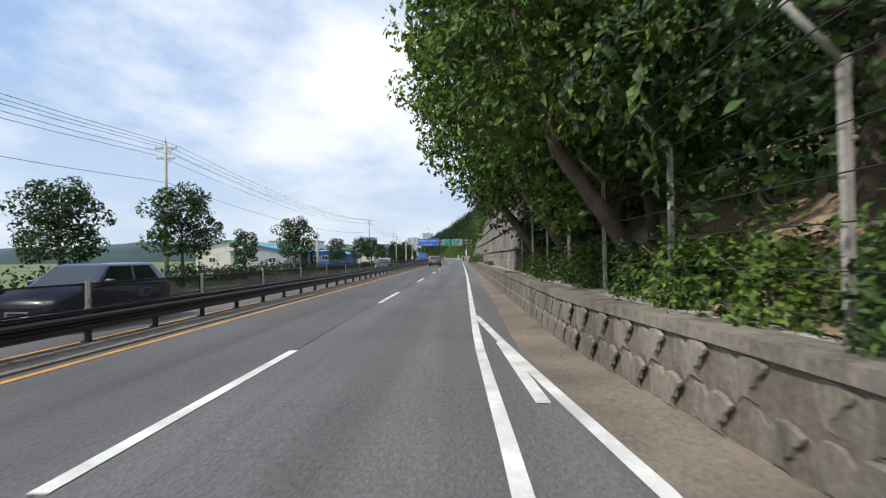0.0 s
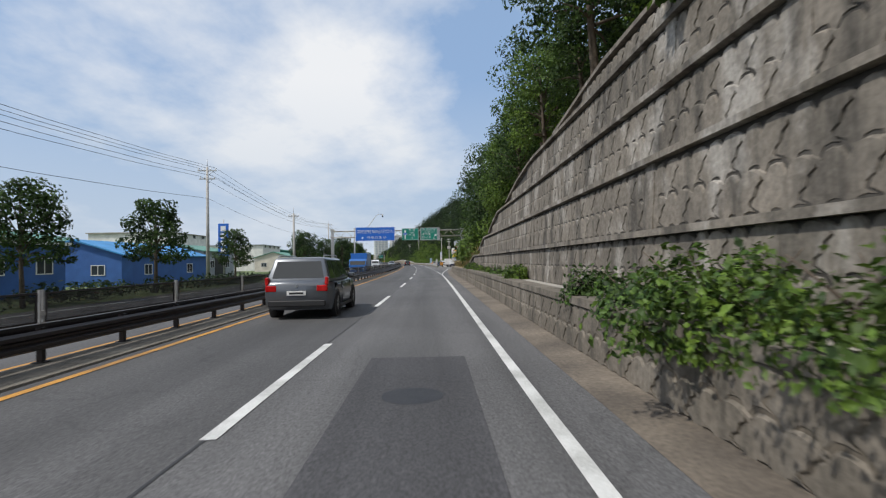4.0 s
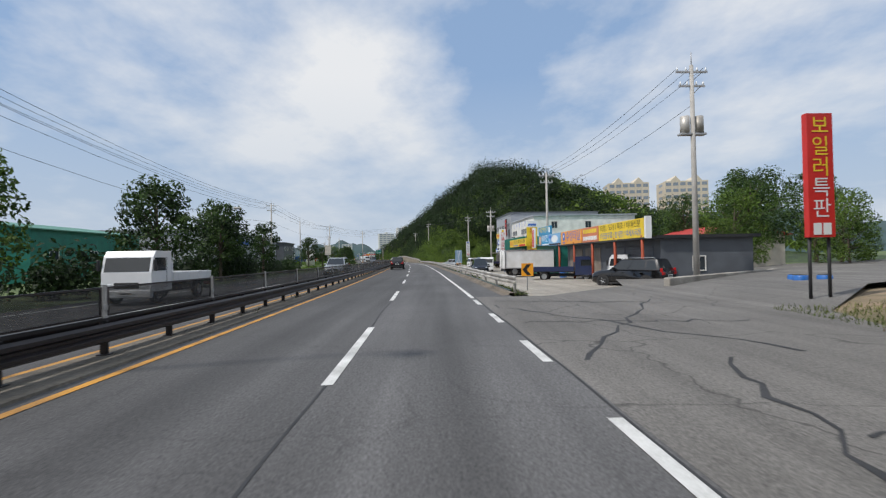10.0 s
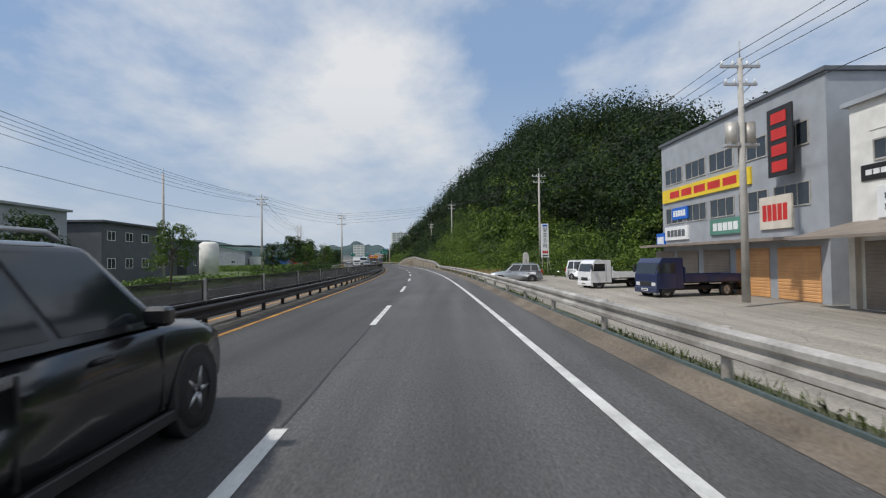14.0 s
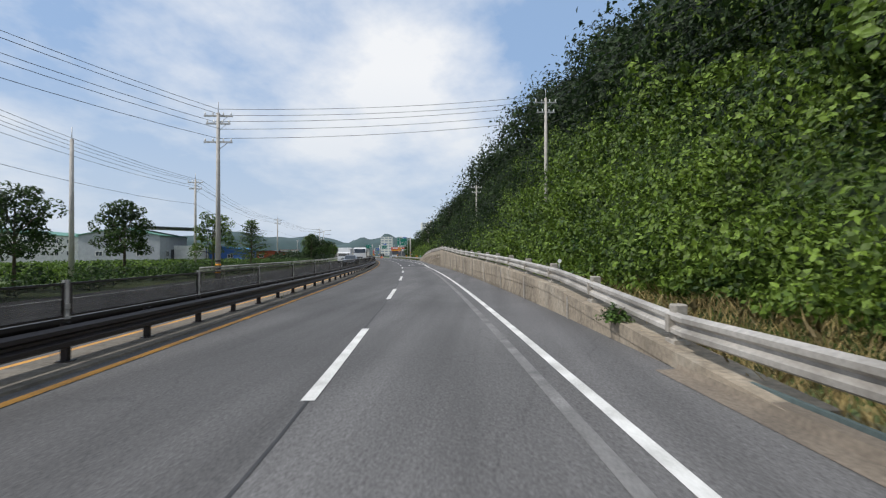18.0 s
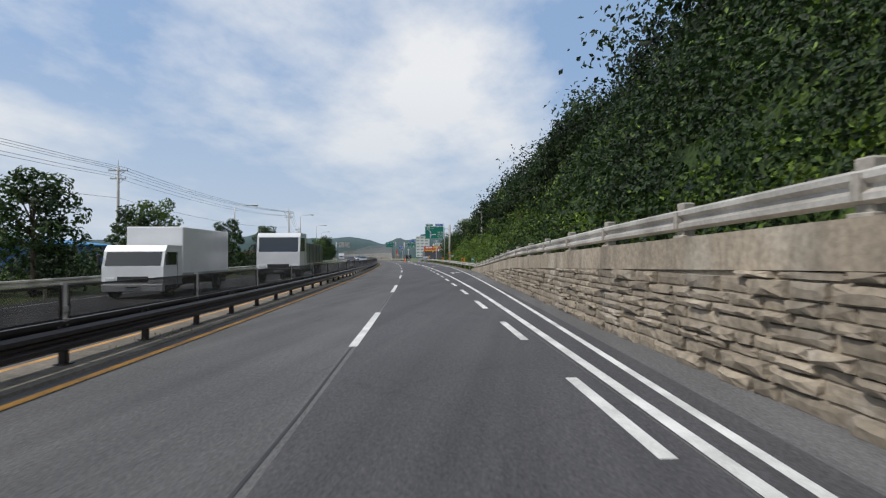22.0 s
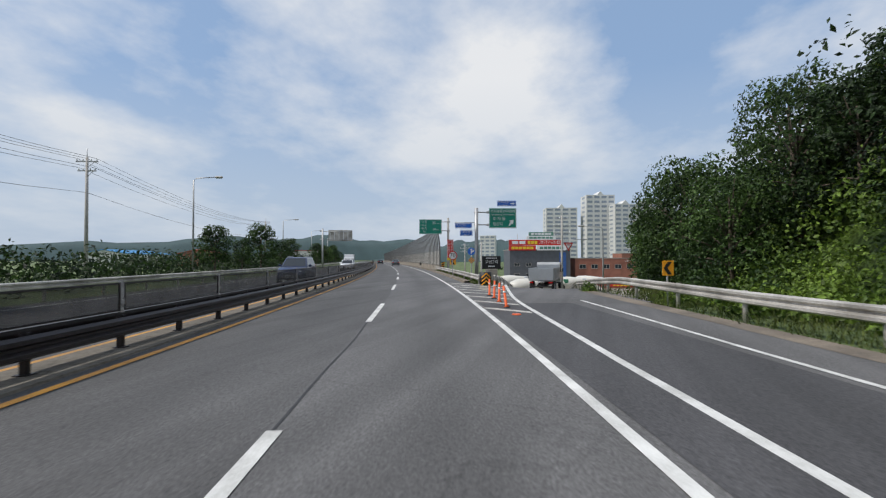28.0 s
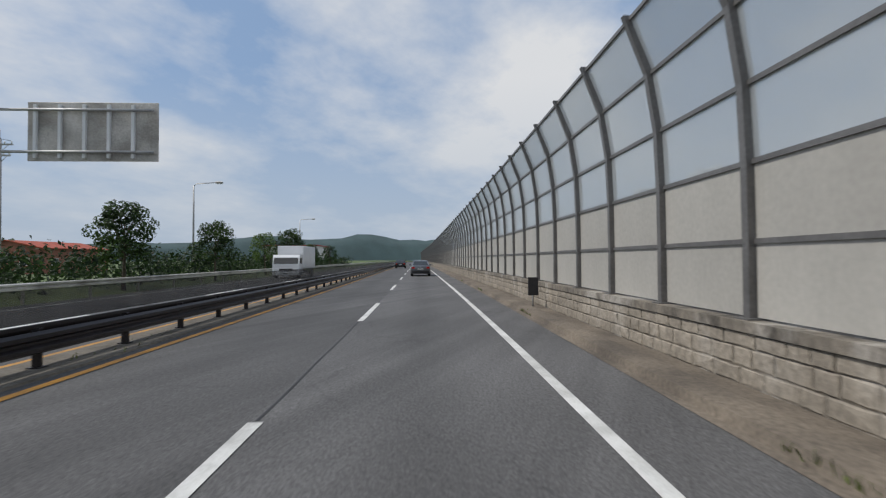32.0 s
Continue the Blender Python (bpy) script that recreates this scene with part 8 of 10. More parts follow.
# grey cladding building
h = House("corner_building", "grey clad commercial building covered with shop signs", 264.6, 18.2, -.6, (0, 16), (-7.6, 7.0), 9.9, M["grey_clad"], roof=M["dark_clad"], over=.15)
for z in (7.6, 4.9):
    for k in range(5):
        h.window("W", -5.5 + 2.7 * k, z, 2.3, 1.1, M["rail"], bars_=2)
for u, z, w, hh, m in ((2.0, 6.3, 9.5, .9, "sign_yellow"), (4.5, 5.0, 2.0, .8, "sign_blue"), (-.5, 3.8, 3.0, .9, "green_roof"), (5.0, 3.7, 3.0, .9, "sign_white"), (-4.5, 4.2, 2.2, 1.6, "cream"), (7.2, 3.3, 1.2, 1.0, "sign_blue")):
    o = h.slab("W", u, z, w, hh, M[m], .12)
    bars(o, -w * .4, w * .4, 0, hh * .5, M["sign_red"] if m in ("sign_yellow", "cream") else SW if m != "sign_white" else M["dark_clad"], -.125, 5)
o = h.slab("W", -5.6, 7.4, 1.6, 3.2, M["dark"], .1, "sign_frame", off=.5)
for k in range(4):
    bars(o, -.6, .6, 1.1 - .75 * k, .5, M["sign_red"], -.12, 1)
part("canopy", box(-1.3, 0, -7.6, 8, 2.8, 2.95), M["shutter"], h.g)
for u in (-5.8, -2.6, .6, 3.8, 6.8):
    h.shutter("W", u, .05, 2.6, 2.5, M["peach"] if u < 0 else M["shutter"])

g = empty("banner_sign", at(224.0, 5.55, -.1), "pale blue sign board with white lettering on one post", "sign board")
post(g, 0, 2.3, .03, -.1, M["rail"], "pole", .04)
M["pale_blue"] = paint("pale_blue_board", (0.22, 0.34, 0.46), 0.5, 0.15)
board(g, -.37, .37, .98, 2.42, M["pale_blue"], 0, .04)
for k, tx in enumerate(("차량", "냉", "동", "기")):
    words(tx, .26 if k == 0 else .32, SW, g, 0, 2.24 - .3 * k, -.03)
bars(g, -.28, .28, 1.1, .1, SW, -.025, 5)

# vertical shop sign, boiler sign, monument
g = empty("pylon_sign", at(291.3, 15.05, -.3), "white vertical shop sign on leaning props", "pylon sign")
for x in (-.3, .3):
    part("prop", bar([(x, .1, 0), (x, .1, 2.4)], .04, 6), M["rail"], g)
part("prop", bar([(.75, .1, 0), (.35, .1, 2.2)], .035, 6), M["rail"], g)
board(g, -.42, .42, 1.95, 5.7, SW, 0, .2)
bars(g, -.3, .3, 5.5, .22, M["sign_blue"], -.11, 1)
for k, tx in enumerate("창호유리"):
    words(tx, .55, M["sign_black"], g, 0, 5.0 - .6 * k, -.11)
bars(g, -.32, .32, 2.55, .3, M["sign_red"], -.11, 3)
bars(g, -.32, .32, 2.15, .14, M["sign_black"], -.11, 4)
g = empty("stone_monument", at(292.2, 13.08, -.3), "pale granite monument with a rounded top", "monument")
b = bmesh.new()
tp = [(-.33, 0), (.33, 0), (.33, 2.1), (.27, 2.38), (.12, 2.56), (-.12, 2.56), (-.27, 2.38), (-.33, 2.1)]
f = b.faces.new([b.verts.new((x, -.13, z)) for x, z in tp])
r = bmesh.ops.extrude_face_region(b, geom=[f])
bmesh.ops.translate(b, vec=(0, .26, 0), verts=[v for v in r["geom"] if isinstance(v, bmesh.types.BMVert)])
bmesh.ops.recalc_face_normals(b, faces=b.faces)
part("slab", b, M["stone"], g)
bars(g, -.05, .05, 1.3, 1.1, M["dark_clad"], -.135, 1)
part("plinth", box(-.55, .55, -.3, .3, -.2, .12, .03), M["stone"], g)
g = empty("pylon_sign", at(183.3, 13.05, .1), "tall red vertical sign with yellow and white lettering on posts", "pylon sign")
for x in (-.3, .3):
    post(g, x, 2.2, .05, -.2, M["dark"], "pole", .05)
board(g, -.4, .4, 1.85, 5.55, M["sign_red"], 0, .2)
for k, tx in enumerate("보일러"):
    words(tx, .62, M["sign_yellow"], g, 0, 5.15 - .62 * k, -.11)
for k, tx in enumerate("특판"):
    words(tx, .62, SW, g, 0, 3.3 - .62 * k, -.11)
bars(g, -.3, .3, 2.1, .35, SW, -.11, 2)
low = empty("concrete_kerb_wall", None, "low rough concrete wall beside the side road", "wall")
part("wall", box(-.15, .15, 0, 15, -.3, .55, .04), M["concrete"], low)
low.matrix_basis = Matrix.Translation(P(191, 12.2, -.1)) @ Matrix.Rotation(-float(np.interp(191, RS, RT)) - radians(52), 4, "Z")
g = empty("pavilion", at(176, 22, 4.5), "dark timber pavilion among the trees", "pavilion")
for x in (-2, 0, 2):
    for y in (-1.5, 1.5):
        part("column", box(x - .1, x + .1, y - .1, y + .1, 0, 2.4), M["wood"], g)
part("floor_deck", box(-2.4, 2.4, -2, 2, -.2, 0), M["wood"], g)
b = bmesh.new()
v = [b.verts.new(p) for p in ((-3, -2.5, 2.4), (3, -2.5, 2.4), (3, 2.5, 2.4), (-3, 2.5, 2.4), (0, 0, 3.9))]
for k in range(4):
    b.faces.new((v[k], v[(k + 1) % 4], v[4]))
b.faces.new(v[:4][::-1])
part("roof", b, M["dark_clad"], g)

# far blocks of flats
# panes paled so that distance haze sits in their colour
M["pale_window"] = paint("pale_window", (0.24, 0.28, 0.33), 0.3, 0.2)
def flats(name, label, x, y, z, turn, w, l, h, wall, rows, cols, crown=True):
    g = empty(name, Matrix.Translation((x, y, z)) @ Matrix.Rotation(radians(turn), 4, "Z"), label, "apartment block", "blocks of flats")
    part("wall", box(-w / 2, w / 2, -l / 2, l / 2, 0, h), wall, g)
    fw, fh = w / cols, h / rows
    me = bpy.data.meshes.new("window")
    b = box(-fw * .36, fw * .36, -.06, .02, -fh * .26, fh * .22)
    b.to_mesh(me)
    b.free()
    me.materials.append(M["pale_window"])
    for r in range(rows):
        for c in range(cols):
            share("window", me, g, Matrix.Translation((-w / 2 + fw * (c + .5), -l / 2, fh * (r + .55))))
    me2 = bpy.data.meshes.new("window")
    b = box(-l * .2, l * .2, -.06, .02, -fh * .22, fh * .18)
    b.to_mesh(me2)
    b.free()
    me2.materials.append(M["pale_window"])
    for r in range(rows):
        share("window", me2, g, Matrix.Translation((-w / 2, 0, fh * (r + .55))) @ Matrix.Rotation(radians(-90), 4, "Z"))
    if crown:
        for c in range(max(1, cols // 3)):
            xx = -w / 2 + w * (c + .5) / max(1, cols // 3)
            b = bmesh.new()
            v = [b.verts.new(p) for p in ((xx - 2, -l / 2, h), (xx + 2, -l / 2, h), (xx, -l / 2, h + 2.2), (xx - 2, l / 2, h), (xx + 2, l / 2, h), (xx, l / 2, h + 2.2))]
            b.faces.new(v[:3]), b.faces.new(v[5:2:-1]), b.faces.new((v[0], v[2], v[5], v[3])), b.faces.new((v[1], v[4], v[5], v[2]))
            part("roof_house", b, wall, g)
    return g


flats("apartment_block", "white apartment block with many windows behind the shops", -65, 803, -5, 14, 19, 12, 38, M["apart"], 15, 4)
flats("apartment_block", "white apartment block with many windows behind the shops", -42.5, 803, -5, 16, 17, 13, 45, M["apart"], 16, 4)
flats("apartment_block", "long white apartment block behind the shops", -17, 800, -5, 17, 37, 12, 38.5, M["apart"], 15, 9)
flats("apartment_block", "beige apartment block beyond the wooded hill", 80, 379, 0, -8, 16, 12, 31, M["apart2"], 12, 6)
flats("apartment_block", "beige apartment block beyond the wooded hill", 104, 379, 0, -8, 17, 12, 31.5, M["apart2"], 12, 6)
flats("apartment_block", "pale apartment tower far beyond the road", -150, 1000, 0, 5, 16, 14, 26, M["apart"], 7, 3, False)
flats("apartment_block", "beige apartment block beyond the wooded hill", 79, 452, 0, -8, 26, 12, 37, M["apart2"], 13, 8)

# brick house and billboard house below the ramp
def world_house(name, label, x, y, z, turn, w, l, h, wall, roof, category="building"):
    o = House(name, label, 0, 0, 0, (-w / 2, w / 2), (-l / 2, l / 2), h, wall, roof=roof, over=.1, category=category)
    o.g.matrix_basis = Matrix.Translation((x, y, z)) @ Matrix.Rotation(radians(turn), 4, "Z")
    return o


h = world_house("brick_house", "two storey red brick commercial building", -43.5, 607, -5.4, 18, 17, 9, 7.0, M["brick"], M["concrete"])
for r in range(2):
    for c in range(6):
        h.window("S", -6.8 + 2.7 * c, 2.1 + 3.1 * r, 1.5, 1.0, M["rail"])
o = h.slab("S", 4, 6.4, 6.5, .5, M["brick"], .06)
words("디자인 가구", .5, SW, o, 0, 0, -.07)
o = h.slab("S", 2, .9, 5, .5, M["sign_red"], .08)
bars(o, -2, 2, 0, .25, M["sign_yellow"], -.09, 5)
h = world_house("billboard_house", "dark grey building with red and white roof billboards", -59, 600, -5.2, 18, 13.5, 9, 8.7, M["dark_clad"], M["concrete"])
for r in range(2):
    for c in range(4):
        h.window("S", -5.2 + 2.6 * c, 3.2 + 2.3 * r, 1.2, .7, M["rail"])
part("stair_bay", box(4.3, 5.8, -4.58, -4.5, .6, 8.2), M["blue_clad"], h.g)
for z, hh, w, x, m, tx in ((10.4, 1.2, 12, -1, "sign_red", 1), (9.2, 1.1, 6, -4, "sign_red", 0), (9.2, 1.1, 6.5, 2.5, "sign_white", 0), (11.45, .8, 6.5, .2, "sign_white", 0), (12.3, .8, 5.5, .2, "green_roof", 0)):
    o = h.slab("S", x, z, w, hh, M[m], .2, "billboard", off=.1)
    if tx:
        bars(o, -5.4, -2.2, 0, .7, SW, -.21, 2)
        bars(o, -1.9, .4, 0, .7, M["sign_yellow"], -.21, 3)
        words("코다리조림", .85, SW, o, 3.1, 0, -.215, fit=4.6)
    else:
        bars(o, -w * .42, w * .42, 0, hh * .5, M["sign_yellow"] if m == "sign_red" else SW if m != "sign_white" else M["green_roof"], -.21, 6)
for k in range(5):
    part("billboard_post", bar([(-5 + 2.5 * k, -4.2, 8.6), (-5 + 2.5 * k, -4.2, 12.4)], .06, 6), M["steel"], h.g)
h = world_house("warehouse", "long warehouse with a bright blue roof", 12, 655, -5, 25, 40, 16, 6, M["cream"], M["tarp_blue"])
h = world_house("warehouse", "low pale warehouse beyond the yard", -10, 640, -5, 20, 20, 10, 4, M["cream"], M["rust"])
for k, (x, y) in enumerate(((-22, 604), (-16, 608), (-10, 612), (-19, 598))):
    g = empty("market_tent", Matrix.Translation((x, y, -4.6)), "white peaked market tent", "tent", "market tents")
    b = bmesh.new()
    v = [b.verts.new(p) for p in ((-2.2, -2.2, 2.3), (2.2, -2.2, 2.3), (2.2, 2.2, 2.3), (-2.2, 2.2, 2.3))]
    w_ = [b.verts.new(p) for p in ((-.5, -.5, 3.0), (.5, -.5, 3.0), (.5, .5, 3.0), (-.5, .5, 3.0))]
    tpv = b.verts.new((0, 0, 4.0))
    for q in range(4):
        b.faces.new((v[q], v[(q + 1) % 4], w_[(q + 1) % 4], w_[q]))
        b.faces.new((w_[q], w_[(q + 1) % 4], tpv))
    part("canopy", b, M["sign_white"], g)
    for q in ((-2.1, -2.1), (2.1, -2.1), (2.1, 2.1), (-2.1, 2.1)):
        part("leg", bar([(*q, 0), (*q, 2.3)], .04, 6), M["steel"], g)

# ---- buildings beyond the far carriageway ----
LB = [  # name, label, s, d, x, y, h, wall, roof, rise, windows along y, window z
    ("workshop", "low workshop with a bright blue roof", 87, -25, (-9, 0), (-9, 9), 3.0, "grey_clad", "blue_roof", .9, 3, 1.6),
    ("site_office", "blue container office with white framed windows", 95.5, -21.5, (-3, 0), (-5.2, 5.2), 3.1, "blue_clad", "white_paint", 0, 3, 1.8),
    ("long_shed", "long shed with a pale green roof", 108, -33, (-12, 0), (-20, 14), 4.0, "cream", "green_roof", 1.2, 5, 1.8),
    ("blue_shed", "grey blue shed with a lean-to roof", 121, -25, (-8, 0), (-8.5, 8), 2.7, "blue_clad", "blue_roof", 1.3, 2, 1.4),
    ("depot", "grey depot beside the road", 136, -26, (-9, 0), (-5, 5), 3.4, "grey_clad", "green_roof", .9, 2, 1.8),
    ("white_block", "white two storey block behind the trees", 168, -44, (-14, 0), (-8, 8), 7.6, "white_paint", "concrete", 0, 4, 4.8),
    ("office_block", "white office block behind the trees", 205, -38, (-14, 0), (-9, 8), 6.4, "white_paint", "grey_clad", 0, 4, 3.6),
    ("cottage", "low house with a tiled roof behind the trees", 184, -27, (-8, 0), (-5, 5), 3.0, "cream", "green_roof", 1.2, 2, 1.5),
    ("hall", "green roofed hall behind the trees", 226, -34, (-14, 0), (-10, 8), 5.0, "green_sheet", "green_roof", 1.0, 3, 2.6),
    ("factory", "long grey factory with small windows", 268, -29, (-16, 0), (-26, 12), 6.2, "grey_clad", "grey_clad", 0, 12, 1.6),
    ("factory_annex", "dark clad factory annex", 290, -28, (-12, 0), (-6, 6), 5.6, "dark_clad", "dark_clad", 0, 4, 1.8),
    ("garage", "dark garage beside a lorry yard", 316, -34, (-12, 0), (-8, 8), 5.2, "dark_clad", "grey_clad", 0, 3, 1.8),
    ("white_factory", "long white factory with a green roof beyond a field", 452, -72, (-24, 0), (-70, 30), 6.0, "white_paint", "green_roof", 1.6, 22, 2.2),
    ("grey_workshop", "grey blue workshop with a dark doorway", 414, -44, (-14, 0), (-9, 5), 5.4, "grey_clad", "green_roof", 1.4, 2, 2.0),
    ("lorry_depot", "blue fenced depot with a low roof", 428, -33, (-10, 0), (-7, 8), 3.0, "blue_clad", "blue_roof", .5, 2, 1.4),
    ("red_shed", "rust red shed beside the road", 453, -27, (-8, 0), (-10, 8), 2.5, "rust", "dark_clad", .3, 0, 1.4),
    ("farm_house", "low red brick house beyond the verge", 640, -48, (-9, 0), (-7, 7), 3.4, "brick", "rust", 1.0, 3, 1.6),
    ("farm_shed", "low pale shed beyond the verge", 612, -55, (-9, 0), (-12, 10), 3.0, "white_paint", "blue_roof", .8, 3, 1.6),
    ("roadside_shop", "white and red roadside shop far ahead", 690, -22, (-12, 0), (-8, 8), 5.0, "white_paint", "red_roof", 0, 3, 3.0),
]
for nm, lb, s, d, x, y, hh, wall, roof, rise, n, wz in LB:
    o = House(nm, lb, s, d, -.14, x, y, hh, M[wall], roof=M[roof], rise=rise, over=.3)
    for k in range(n):
        u = y[0] + (y[1] - y[0]) * (k + .5) / n
        o.window("E", u, wz, 1.3, 1.0)
        if hh > 5.5 and n > 3:
            o.window("E", u, wz + 2.6, 1.3, .9)
    for k in range(2):
        o.window("S", x[0] + (x[1] - x[0]) * (k + .5) / 2, wz, 1.2, .9)
    if nm == "factory":
        w_ = o.slab("E", -14, 4.9, 16, 1.0, M["grey_clad"], .04, "letter_board")
        bars(w_, -7, 7, 0, .85, M["sign_blue"], -.05, 6)
        o.slab("E", -3, 1.3, 2.6, 2.8, M["dark"], .04, "door")
    if nm in ("grey_workshop", "workshop", "depot", "garage"):
        o.slab("E", (y[0] + y[1]) / 2, 1.4, 3.4, 2.8, M["dark"], .05, "door")
# open truss roof
g = empty("truss_shed", at(420, -40, -.14), "dark open shed with white steel roof trusses", "shed")
for y in (-8, 0, 8):
    for x in (-14, 0):
        part("column", bar([(x, y, 0), (x, y, 6.2)], .12, 6), M["white_paint"], g)
raw("roof", [(-15, -9, 7.6), (.8, -9, 7.0), (.8, 9, 7.0), (-15, 9, 7.6), (-15, -9, 7.75), (.8, -9, 7.15), (.8, 9, 7.15), (-15, 9, 7.75)], [(0, 1, 2, 3), (7, 6, 5, 4), (0, 4, 5, 1), (1, 5, 6, 2), (2, 6, 7, 3), (3, 7, 4, 0)], M["dark_clad"], g)
for k in range(6):
    y = -8 + 2.66 * k
    part("truss", bar([(.5, y, 5.0 if k % 2 else 6.9), (.5, y + 2.66, 6.9 if k % 2 else 5.0)], .08, 6), M["white_paint"], g)
part("chord", bar([(.5, -8, 5.0), (.5, 8, 5.0)], .09, 6), M["white_paint"], g)
part("inner_wall", box(-14, -.5, -8, 8, 0, 3.6), M["white_paint"], g)
g = empty("silo", at(300, -24.5, -.14), "white cylindrical tank beside the factory", "tank")
part("tank", bar([(0, 0, 0), (0, 0, 4.0), (0, 0, 4.3)], [1.1, 1.1, .7], 20), M["white_paint"], g)
g = empty("banner_sign", at(118, -18.5, 0), "tall blue vertical banner sign", "sign")
post(g, 0, 6.0, .06, -.1)
board(g, -.5, .5, 2.4, 5.6, M["sign_blue"], 0, .1)
for k in range(4):
    bars(g, -.3, .3, 5.1 - .72 * k, .5, SW, -.06, 1)
far_rail = lambda s: lerp(s, (330, -14.0), (900, -13.8))
gr = empty("far_guard_rail", None, "grey guard rail along the far carriageway", "guard rail", kind="structure")
sweep("rail", 340, 860, lambda s: w_profile(far_rail(s), .55, 1, .3), M["rail"], 3, gr, closed=True)
pm3 = bpy.data.meshes.new("post")
b = box(-.05, .05, -.05, .05, -.2, .7)
b.to_mesh(pm3)
pm3.materials.append(M["rail"])
for s in np.arange(341, 640, 4.0):
    share("post", pm3, gr, at(s, far_rail(s) - .08))
# distant ridges, with haze painted into their green
for nm, pts, hts, lab in (("far_hill", [(-1500, 900), (-1100, 1500), (-700, 1900), (-300, 2150)], [30, 60, 75, 60], "hazy wooded ridge on the horizon"),
                          ("far_hill", [(60, 1050), (240, 1000), (420, 900), (600, 700)], [40, 62, 75, 60], "dark wooded hill beyond the town"),
                          ("far_hill", [(-520, 1500), (-380, 1600), (-250, 1650), (-120, 1650)], [0, 40, 60, 20], "small wooded hill far ahead")):
    rr = random.Random(3)
    v, n = [], 40
    px, py = np.interp(np.linspace(0, 3, n), range(4), [p[0] for p in pts]), np.interp(np.linspace(0, 3, n), range(4), [p[1] for p in pts])
    hz_ = np.interp(np.linspace(0, 3, n), range(4), hts) * (np.sin(np.linspace(0, math.pi, n)) ** .5)
    for k in range(n):
        j = hz_[k] * (1 + .12 * math.sin(k * .9) + .06 * rr.uniform(-1, 1))
        v += [(px[k], py[k], -6), (px[k] * 1.02, py[k] * 1.02, j * .6), (px[k] * 1.05, py[k] * 1.05, j), (px[k] * 1.12, py[k] * 1.12, -6)]
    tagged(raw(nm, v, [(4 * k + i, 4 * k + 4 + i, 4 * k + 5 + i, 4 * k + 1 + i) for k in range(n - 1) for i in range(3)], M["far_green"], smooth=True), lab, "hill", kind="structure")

# ---- vehicles ----
def paint_mat(name, color, rough=0.3, metal=0.0, coat=0.6):
    m = mat(name, color, rough, metal, var=0.06, scale=0.8, fine=6, bump=0.0)
    b = m.node_tree.nodes["Principled BSDF"]
    b.inputs["Coat Weight"].default_value, b.inputs["Coat Roughness"].default_value = coat, 0.08
    return m


V = dict(
    black=paint_mat("black_paint", (0.006, 0.006, 0.007), 0.25, 0.0, 0.4), white=paint_mat("white_paint", (0.72, 0.73, 0.74)), silver=paint_mat("silver_paint", (0.42, 0.44, 0.46), 0.32, 0.6),
    grey=paint_mat("grey_paint", (0.13, 0.14, 0.155), 0.32, 0.5), navy=paint_mat("navy_paint", (0.012, 0.022, 0.075)), ink=paint_mat("ink_paint", (0.006, 0.010, 0.022), 0.25, 0.0, 0.4), blue=paint_mat("blue_paint", (0.02, 0.13, 0.42), 0.4),
    red=paint_mat("red_paint", (0.42, 0.02, 0.02)), green=paint_mat("green_paint", (0.03, 0.16, 0.09)), cream=paint_mat("cream_paint", (0.62, 0.60, 0.54), 0.5),
    glass=mat("tinted_glass", (0.018, 0.022, 0.025), 0.06, var=0.05, scale=0.5, fine=3, bump=0.0, spec=0.9),
    tyre=mat("tyre_rubber", (0.018, 0.018, 0.019), 0.85, var=0.3, scale=6, fine=60), rim=mat("alloy_rim", (0.45, 0.46, 0.47), 0.3, 0.8, var=0.1, bump=0.0),
    lamp=mat("headlamp_lens", (0.75, 0.77, 0.78), 0.12, 0.3, var=0.1, scale=12, fine=60, bump=0.0), tail=mat("tail_lamp_lens", (0.45, 0.012, 0.012), 0.15, var=0.2, scale=12, fine=60, bump=0.0),
    amber=mat("amber_lens", (0.6, 0.2, 0.02), 0.2, var=0.1, bump=0.0), plastic=mat("black_plastic", (0.02, 0.02, 0.021), 0.6, var=0.2, scale=4, fine=50, bump=0.1),
    plate=mat("plate_white", (0.7, 0.7, 0.68), 0.5, var=0.08, bump=0.0), chassis=mat("chassis_steel", (0.025, 0.025, 0.026), 0.7, 0.2, var=0.4, scale=3, fine=30),
    box=mat("box_panel", (0.80, 0.80, 0.79), 0.45, var=0.08, scale=0.9, fine=10, dirt=(0.66, 0.65, 0.62), bump=0.02))


def quad_panel(name, a, b, c, d, material, parent, inset=(0.0, 0.0), out=0.008, label=""):
    """A thin pane set proud on the four corners of a face; inset shrinks it along and across."""
    a, b, c, d = [Vector(v) for v in (a, b, c, d)]
    f = lambda u, v: (a * (1 - u) + b * u) * (1 - v) + (d * (1 - u) + c * u) * v
    u, v = inset
    q = [f(u, v), f(1 - u, v), f(1 - u, 1 - v), f(u, 1 - v)]
    n = (q[1] - q[0]).cross(q[3] - q[0]).normalized()
    top = [p + n * out for p in q]
    low = [p - n * 0.02 for p in q]
    return raw(name, low + top, [(4, 5, 6, 7), (0, 1, 5, 4), (1, 2, 6, 5), (2, 3, 7, 6), (3, 0, 4, 7)], material, parent, label)


